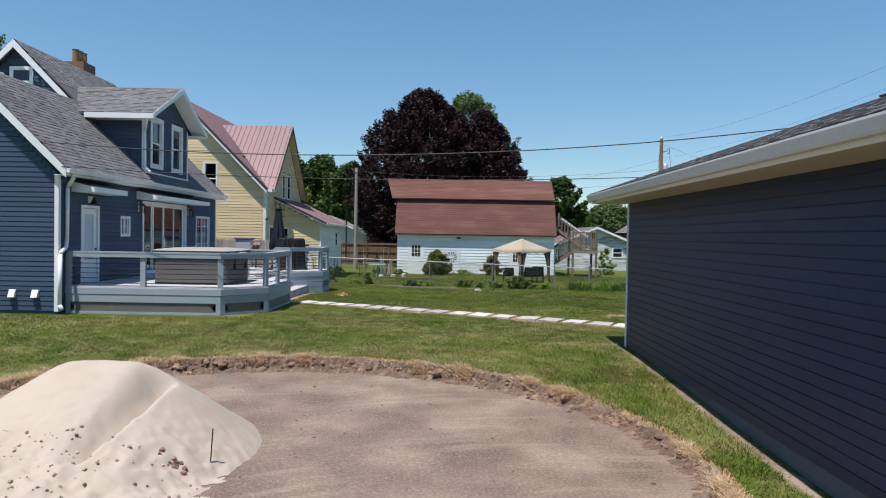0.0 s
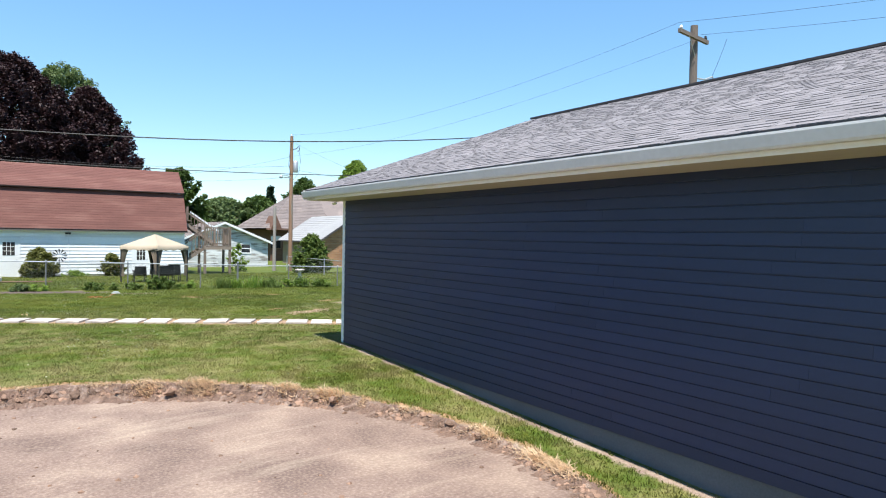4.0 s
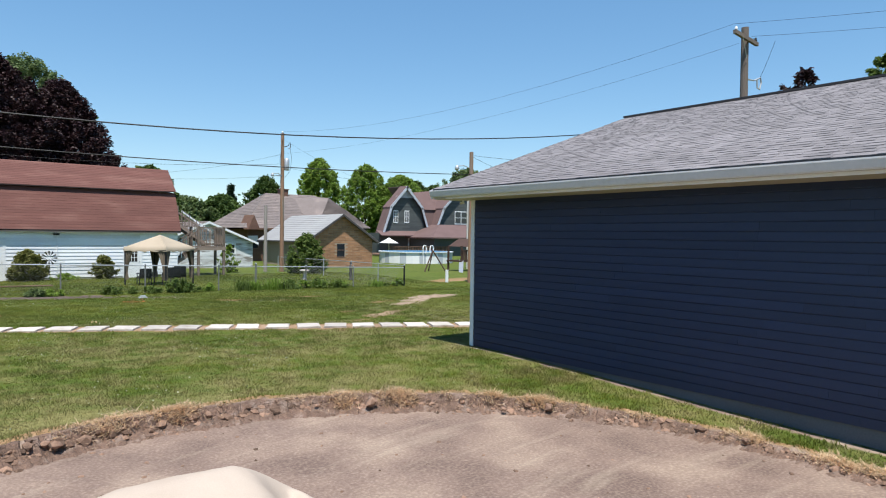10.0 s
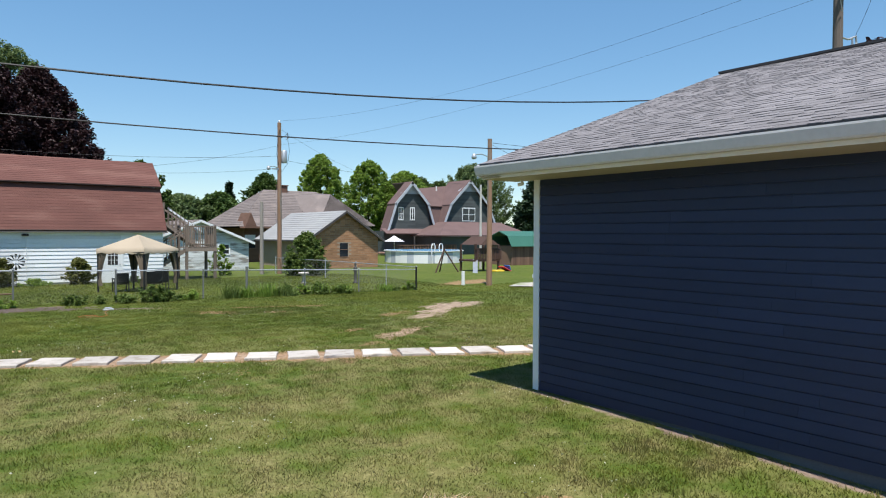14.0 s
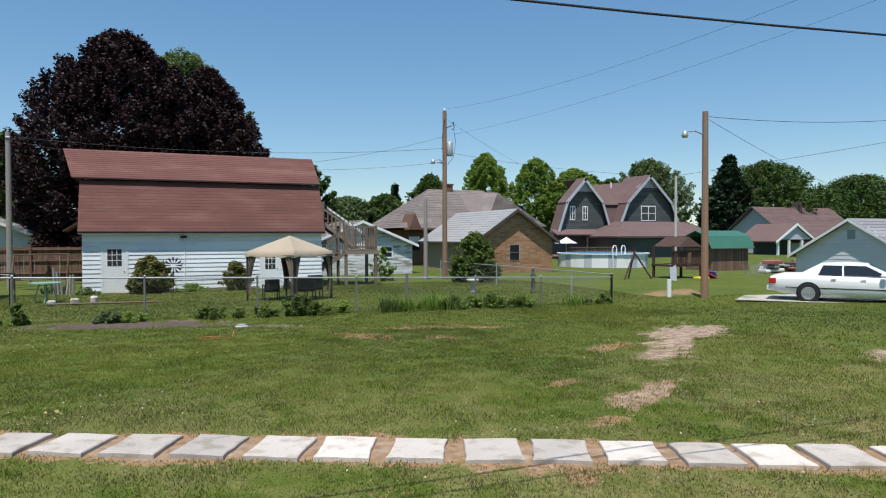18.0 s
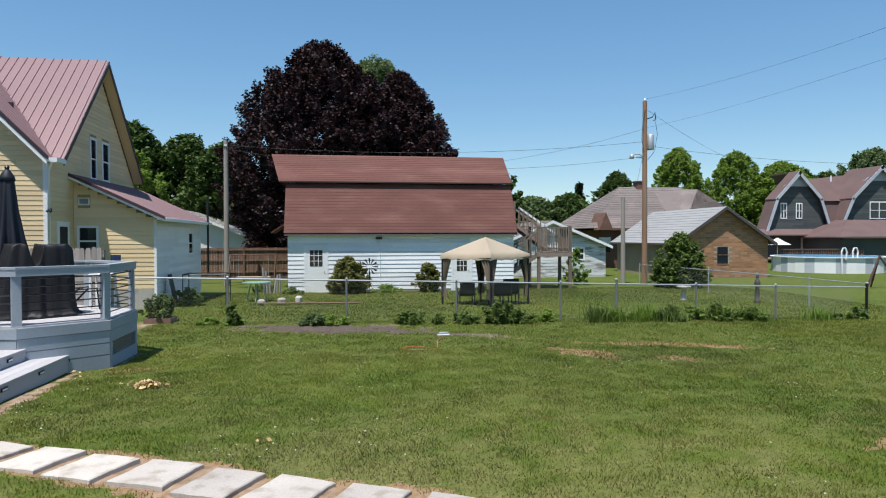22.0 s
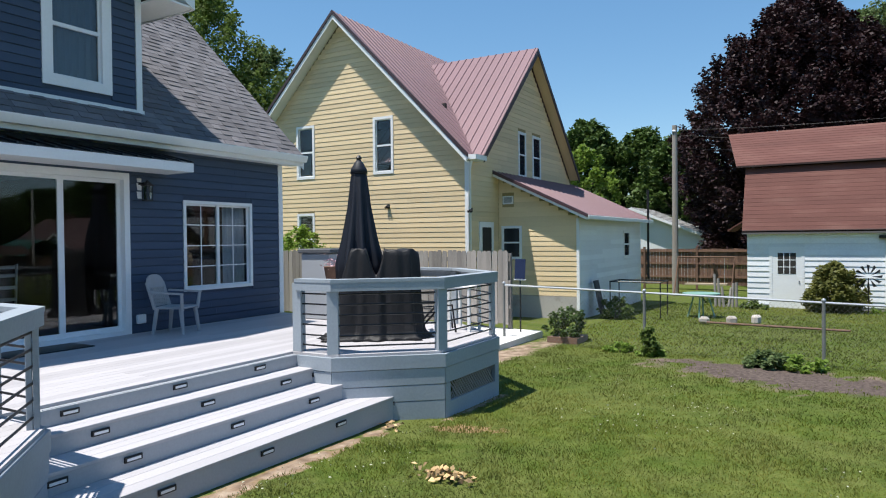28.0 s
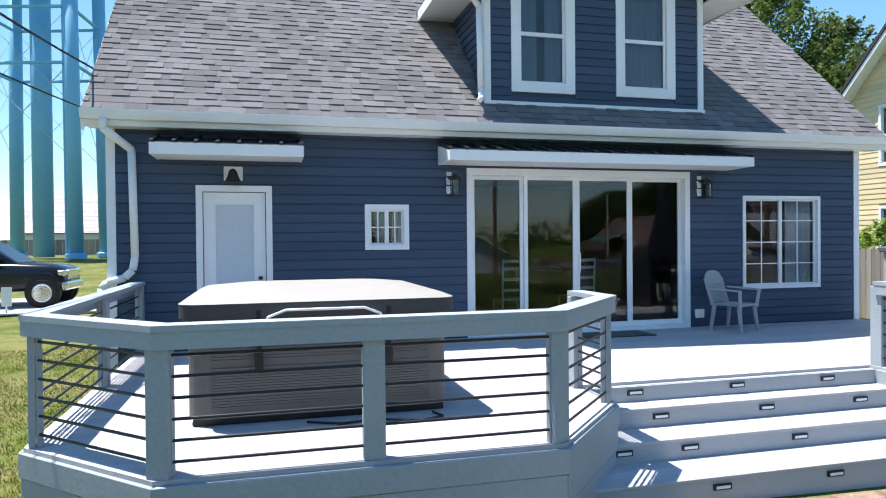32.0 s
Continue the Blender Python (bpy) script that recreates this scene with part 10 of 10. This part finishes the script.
# ---- yard clutter ----
def make_clutter():
    rnd = random.Random(8)
    # wooden swing seat behind the pole
    s = thing("garden_swing", (-6.0, 47.5, -0.45), "wooden garden swing seat on a frame", "swing")
    for x in (-7.2, -4.9):
        part("leg", MB().tube((x, 47.0, -0.5), (x + 0.1, 47.5, 1.2), 0.03, n=6).tube((x, 48.0, -0.5), (x + 0.1, 47.5, 1.2), 0.03, n=6), BROWNWOOD, s)
    part("beam", MB().tube((-7.1, 47.5, 1.2), (-4.8, 47.5, 1.2), 0.035, n=8), BROWNWOOD, s)
    part("bench", MB().box(-6.8, 47.3, 0.0, -5.1, 47.8, 0.06), CANVAS, s)
    for x in (-6.7, -5.2):
        part("chain", MB().tube((x, 47.5, 0.06), (x, 47.5, 1.2), 0.01, n=5), GALV, s)
    # green table with plants
    t = thing("patio_table", (-4.6, 38.5, -0.3), "pale green round garden table", "table")
    green = material("mint_plastic", (0.20, 0.36, 0.30), 0.5)
    part("top", MB().lathe([(0.55, 0), (0.55, 0.04)], 20, (-4.7, 38.5, 0.32)), green, t)
    for a in range(4):
        part("leg", MB().tube((-4.7 + 0.4 * math.cos(a * 1.57), 38.5 + 0.4 * math.sin(a * 1.57), -0.4), (-4.7 + 0.2 * math.cos(a * 1.57), 38.5 + 0.2 * math.sin(a * 1.57), 0.32), 0.025, n=6), green, t)
    for i, (x, y) in enumerate(((-4.3, 36.5), (-3.6, 36.6), (-3.0, 36.8))):
        single("garden_rock", MB(pose(x, y, -0.28, 0, 0, 30 * i)).box(-0.14, -0.1, -0.05, 0.14, 0.1, 0.14 + 0.04 * i, 0.06), SLABM, "pale rock at the edge of a flower bed", "rock", "rocks by the flower bed")
    single("bed_edging", MB().tube((-4.2, 36.3, -0.27), (-0.8, 36.2, -0.30), 0.03, n=8), BROWNWOOD, "dark timber edging of a flower bed", "edging")
    g = thing("wire_cage", (-6.4, 37.2, -0.2), "dark metal plant frame by the lean-to", "plant frame")
    for x in (-7.1, -5.6):
        for y in (37.0, 38.0):
            part("upright", MB().tube((x, y, -0.3), (x, y, 0.75), 0.02, n=6), BLACK, g)
    part("top_bar", MB().path([(-7.1, 37, 0.75), (-5.6, 37, 0.75), (-5.6, 38, 0.75), (-7.1, 38, 0.75), (-7.1, 37, 0.75)], 0.02, 6), BLACK, g)
    single("grey_slab", MB(pose(-7.35, 37.0, -0.15, 0, -12, 0)).box(-0.03, -0.2, -0.1, 0.03, 0.2, 0.95, 0.01), material("dark_slate", (0.06, 0.06, 0.07), 0.7), "dark slab leaning against the lean-to wall", "slab")
    b = thing("firewood_rack", (-4.6, 42.6, -0.5), "old wooden posts leaning by the barn", "posts")
    for i in range(6):
        x = -4.9 + i * 0.14
        part("post", MB().tube((x, 42.9, -0.6), (x + rnd.uniform(-0.1, 0.1), 42.95, 0.3 + rnd.uniform(-0.2, 0.45)), 0.05, n=6), WEATHERED, b)
    w = thing("wagon_wheel", (-0.2, 42.3, 0), "dark metal ornamental wheel spinner beside the bush", "ornament")
    part("post", MB().tube((-0.2, 42.2, -0.6), (-0.2, 42.2, 0.7), 0.015, n=6), BLACK, w)
    for i in range(12):
        a = i * math.pi / 6
        part("petal", MB().slab([(-0.2 + 0.08 * math.cos(a), 42.2, 0.75 + 0.08 * math.sin(a)), (-0.2 + 0.36 * math.cos(a - 0.12), 42.2, 0.75 + 0.36 * math.sin(a - 0.12)), (-0.2 + 0.40 * math.cos(a + 0.12), 42.22, 0.75 + 0.40 * math.sin(a + 0.12))], (0, 0.01, 0)), BLACK, w)
    o = material("dark_bronze", (0.07, 0.065, 0.06), 0.6, 0.2)
    st = MB().lathe([(0.13, 0), (0.14, 0.06), (0.07, 0.12), (0.09, 0.35), (0.07, 0.55), (0.12, 0.72), (0.08, 0.86), (0.035, 0.9), (0.065, 0.97), (0.055, 1.05), (0.015, 1.09)], 14, (14.2, 35.2, -0.45))
    single("garden_statue", st, o, "small dark garden statue on the grass", "statue", smooth=True)
    single("bird_bath", MB().lathe([(0.2, 0), (0.1, 0.08), (0.09, 0.45), (0.26, 0.5), (0.28, 0.58), (0.2, 0.6)], 14, (11.9, 36.5, -0.45)), SLABM, "grey stone bird bath on the grass", "bird bath", smooth=True)
    sp = thing("lawn_sprinkler", (0.9, 27.2, -0.15), "small sprinkler with an orange hose on the lawn", "sprinkler")
    z = lawn_z(0.95, 27.3)
    part("base", MB().box(0.75, 27.2, z, 1.05, 27.35, z + 0.05, 0.01), GALV, sp)
    part("spray_arm", MB().tube((0.8, 27.28, z + 0.08), (1.0, 27.28, z + 0.08), 0.02), GALV, sp)
    org = material("orange_hose", (0.45, 0.12, 0.03), 0.5)
    pts = [(-0.1 + 0.30 * math.cos(a * 0.45) + 0.02 * a, 25.1 + 0.22 * math.sin(a * 0.45), lawn_z(0, 25) + 0.02) for a in range(14)] + [(0.6, 26.2, lawn_z(0.6, 26) + 0.02), (0.88, 27.2, z + 0.02)]
    part("hose", MB().path(pts, 0.008, 6), org, sp, "orange hose loop")
    dry = material("dry_leaves", (0.50, 0.34, 0.17), 0.9, 0.2, island=0.3)
    for cx, cy, n, r in ((-4.2, 21.85, 95, 0.2), (-5.66, 23.05, 14, 0.14), (-2.26, 18.75, 5, 0.05)):
        p = np.array([(cx + rnd.gauss(0, r * 0.6), cy + rnd.gauss(0, r * 0.35), lawn_z(cx, cy) + 0.03 + abs(rnd.gauss(0, 0.03))) for _ in range(n)])
        ob = new("leaf_litter", leaf_mesh("leaf_litter", p, 0.075, dry, n, 0.5))
        tagged(ob, "small pile of dry brown leaves on the lawn", "leaves", kind="stuff")
    br = thing("planter_edge", (-6.4, 31.2, -0.1), "low wooden planter edging with mulch", "planter")
    part("board", MB().box(-6.75, 30.85, -0.25, -6.05, 30.90, -0.11), BROWNWOOD, br)
    part("mulch", MB().box(-6.75, 30.90, -0.25, -6.05, 31.6, -0.12), DIRT, br)



make_clutter()


# ---- grass ----
def grass_material():
    m = leaf_material("grass_blade", (0.05, 0.08, 0.01), (0.22, 0.23, 0.05), 0.5)
    n, l = m.node_tree.nodes, m.node_tree.links
    ramp = n["Color Ramp"]
    geo = n.new("ShaderNodeNewGeometry")
    pos = geo.outputs["Position"]
    stops = [(0.0, (0.072, 0.098, 0.015)), (0.38, (0.116, 0.144, 0.020)), (0.68, (0.180, 0.210, 0.028)), (1.0, (0.255, 0.255, 0.052))]
    while len(ramp.color_ramp.elements) < len(stops):
        ramp.color_ramp.elements.new(0.5)
    for e, (p, c) in zip(ramp.color_ramp.elements, stops):
        e.position, e.color = p, (*c, 1)
    k = n.new("ShaderNodeMath")
    k.operation, k.inputs[1].default_value = "MULTIPLY_ADD", 0.45
    j = n.new("ShaderNodeMath")
    j.operation, j.inputs[1].default_value = "MULTIPLY_ADD", 0.75
    l.new(geo.outputs["Random Per Island"], k.inputs[0])
    k.inputs[2].default_value = -0.12
    l.new(sward_factor(n, l, pos), j.inputs[0]), l.new(k.outputs[0], j.inputs[2])
    l.new(j.outputs[0], ramp.inputs[0])
    mx = n.new("ShaderNodeMix")
    mx.data_type = "RGBA"
    mx.inputs["B"].default_value = (0.235, 0.196, 0.088, 1)
    l.new(dry_factor(n, l, pos), mx.inputs["Factor"]), l.new(ramp.outputs[0], mx.inputs["A"])
    l.new(mx.outputs["Result"], n["Principled BSDF"].inputs["Base Color"]), l.new(mx.outputs["Result"], n["Translucent BSDF"].inputs["Color"])
    return m


def make_grass():
    rg = np.random.default_rng(5)
    quads = []

    def scatter(x0, x1, y0, y1, density, h, wmul, clump=False):
        n = int((x1 - x0) * (y1 - y0) * density)
        xy = rg.uniform((x0, y0), (x1, y1), (n, 2))
        out, tall = [], []
        for x, y in xy:
            if x < -5.62 and 14.9 < y < 26.4 or x < -7.0 and 26.3 < y < 31.8 or (x > 3.15 and y < 11.25):
                continue
            if math.hypot(x - POOL[0], y - POOL[1]) < POOL_R + 0.6 and pool_edge(x, y) > -0.02:
                continue
            t = abs((y - 18.55) + (x + 4.4) * 0.505)
            if x < 8.7 and t < 0.34 + 0.16 * noise.noise((x * 1.3, y * 1.3, 1)) + 0.14 * noise.noise((x * 4.5, y * 4.5, 3)):
                continue
            b, s = patch_at(x, y)
            thin = 0.5 + noise.noise((x * 1.9, y * 1.9, 31)) + 0.6 * noise.noise((x * 6, y * 6, 32))
            if rg.random() < b * 1.1:
                continue
            out.append((x, y, ground_z(x, y) - 0.005))
            tall.append(clip(0.55 + 0.75 * thin, 0.5, 1.7))
        return np.array(out), h * np.array(tall), wmul

    sets = [scatter(-9, 4, 8.0, 13, 2300, 0.032, 0.95), scatter(-5.65, 7, 13, 19, 2000, 0.032, 1.0), scatter(7, 10, 13, 19, 1000, 0.034, 1.3), scatter(-5.65, 6, 19, 25, 2100, 0.032, 1.0), scatter(6, 11, 19, 25, 900, 0.034, 1.35), scatter(-6.5, 14, 25, 31, 800, 0.036, 1.45), scatter(-16, -9, 7, 14.9, 700, 0.04, 1.6),
            scatter(-9, -5.4, 13, 14.9, 900, 0.04, 1.4), scatter(1.0, 3.15, -2.0, 9, 1500, 0.045, 1.2), scatter(4, 10, 11.25, 13, 900, 0.04, 1.4), scatter(9, 22, 11, 31, 220, 0.045, 2.3), scatter(-7, 18, 31, 44, 260, 0.05, 2.6)]
    verts = []
    for p, h, w in sets:
        n = len(p)
        a = rg.uniform(0, 2 * math.pi, n)
        lean = rg.normal(size=(n, 2)) * 0.5
        hh = h * rg.uniform(0.5, 1.35, n)
        side = np.stack([np.cos(a), np.sin(a), np.zeros(n)], 1) * (0.0055 * w * rg.uniform(0.7, 1.4, n))[:, None]
        tip = p + np.stack([lean[:, 0] * hh, lean[:, 1] * hh, hh], 1)
        verts.append(np.stack([p - side, p + side, tip], 1).reshape(-1, 3))
    v = np.concatenate(verts)
    n = len(v) // 3
    me = bpy.data.meshes.new("grass")
    me.vertices.add(3 * n), me.loops.add(3 * n), me.polygons.add(n)
    me.vertices.foreach_set("co", v.ravel())
    me.loops.foreach_set("vertex_index", np.arange(3 * n))
    me.polygons.foreach_set("loop_start", np.arange(0, 3 * n, 3))
    me.update(calc_edges=True)
    me.materials.append(grass_material())
    tagged(new("grass", me), "short mown grass blades with clover", "grass", kind="stuff")
    # white clover heads dotted over the turf
    out = []
    for x, y in rg.uniform((-9, 7.5), (8, 28), (9000, 2)):
        if x < -5.7 and y > 14.8 or (x > 3.1 and y < 11.3) or pool_edge(x, y) > -0.1 or abs((y - 18.55) + (x + 4.4) * 0.505) < 0.5:
            continue
        if noise.noise((x * 0.45, y * 0.45, 21)) + 0.35 * noise.noise((x * 2, y * 2, 22)) > 0.06 + 0.25 * rg.random():
            out.append((x, y, ground_z(x, y) + 0.03))
    clover = leaf_mesh("clover", np.array(out), 0.026, leaf_material("clover_head", (0.34, 0.36, 0.22), (0.62, 0.62, 0.50), 0.3), 17, 0.25)
    tagged(new("clover", clover), "white clover heads dotted over the lawn", "clover", kind="stuff")
    # straw tufts on the cut edge
    pts, grow, out_dir = [], [], []
    rnd = random.Random(3)
    for i in range(56):
        a = rnd.uniform(-0.6, math.pi + 0.35)
        big = i % 3 != 0
        ca, sa = math.cos(a), math.sin(a)
        edge = POOL_R + pool_edge(POOL[0] + POOL_R * ca, POOL[1] + POOL_R * sa)
        wide, tall = (rnd.uniform(0.10, 0.22), rnd.uniform(0.07, 0.13)) if big else (rnd.uniform(0.05, 0.12), 0.05)
        mid = rnd.uniform(-0.03, 0.08)
        for _ in range(rnd.choice((200, 320, 460)) if big else 130):
            u, w = rnd.gauss(0, wide), mid + rnd.gauss(0, 0.055 if big else 0.04)
            r = edge - w
            x, y = POOL[0] + r * ca - u * sa, POOL[1] + r * sa + u * ca
            zl, zf = lawn_z(x, y), -0.235
            under = zf + max(0.0, zl - zf) * clip(0.95 - max(0.0, w) / 0.16, 0.05, 0.95)
            dome = tall * max(0.0, 1 - (u / (1.7 * wide)) ** 2 - ((w - mid) / 0.16) ** 2)
            pts.append((x, y, under + dome * rnd.uniform(0.2, 0.9)))
            grow.append(tall * 0.6 + 0.02), out_dir.append((-ca, -sa))
    straw = leaf_material("straw_blade", (0.60, 0.43, 0.28), (0.88, 0.71, 0.50), 0.5)
    p = np.array(pts)
    n = len(p)
    a = rg.uniform(0, 2 * math.pi, n)
    hh = np.array(grow) * rg.uniform(0.5, 1.4, n)
    od = np.array(out_dir)
    side = np.stack([np.cos(a), np.sin(a), np.zeros(n)], 1) * 0.0065
    tip = p + np.stack([(rg.normal(size=n) * 0.7 + od[:, 0] * 0.55) * hh, (rg.normal(size=n) * 0.7 + od[:, 1] * 0.55) * hh, hh * rg.uniform(0.1, 0.9, n)], 1)
    v = np.stack([p - side, p + side, tip], 1).reshape(-1, 3)
    me = bpy.data.meshes.new("straw")
    me.vertices.add(3 * n), me.loops.add(3 * n), me.polygons.add(n)
    me.vertices.foreach_set("co", v.ravel())
    me.loops.foreach_set("vertex_index", np.arange(3 * n))
    me.polygons.foreach_set("loop_start", np.arange(0, 3 * n, 3))
    me.update(calc_edges=True)
    me.materials.append(straw)
    tagged(new("dead_grass", me), "tufts of dead straw on the cut edge of turf", "dead grass", kind="stuff")


make_grass()
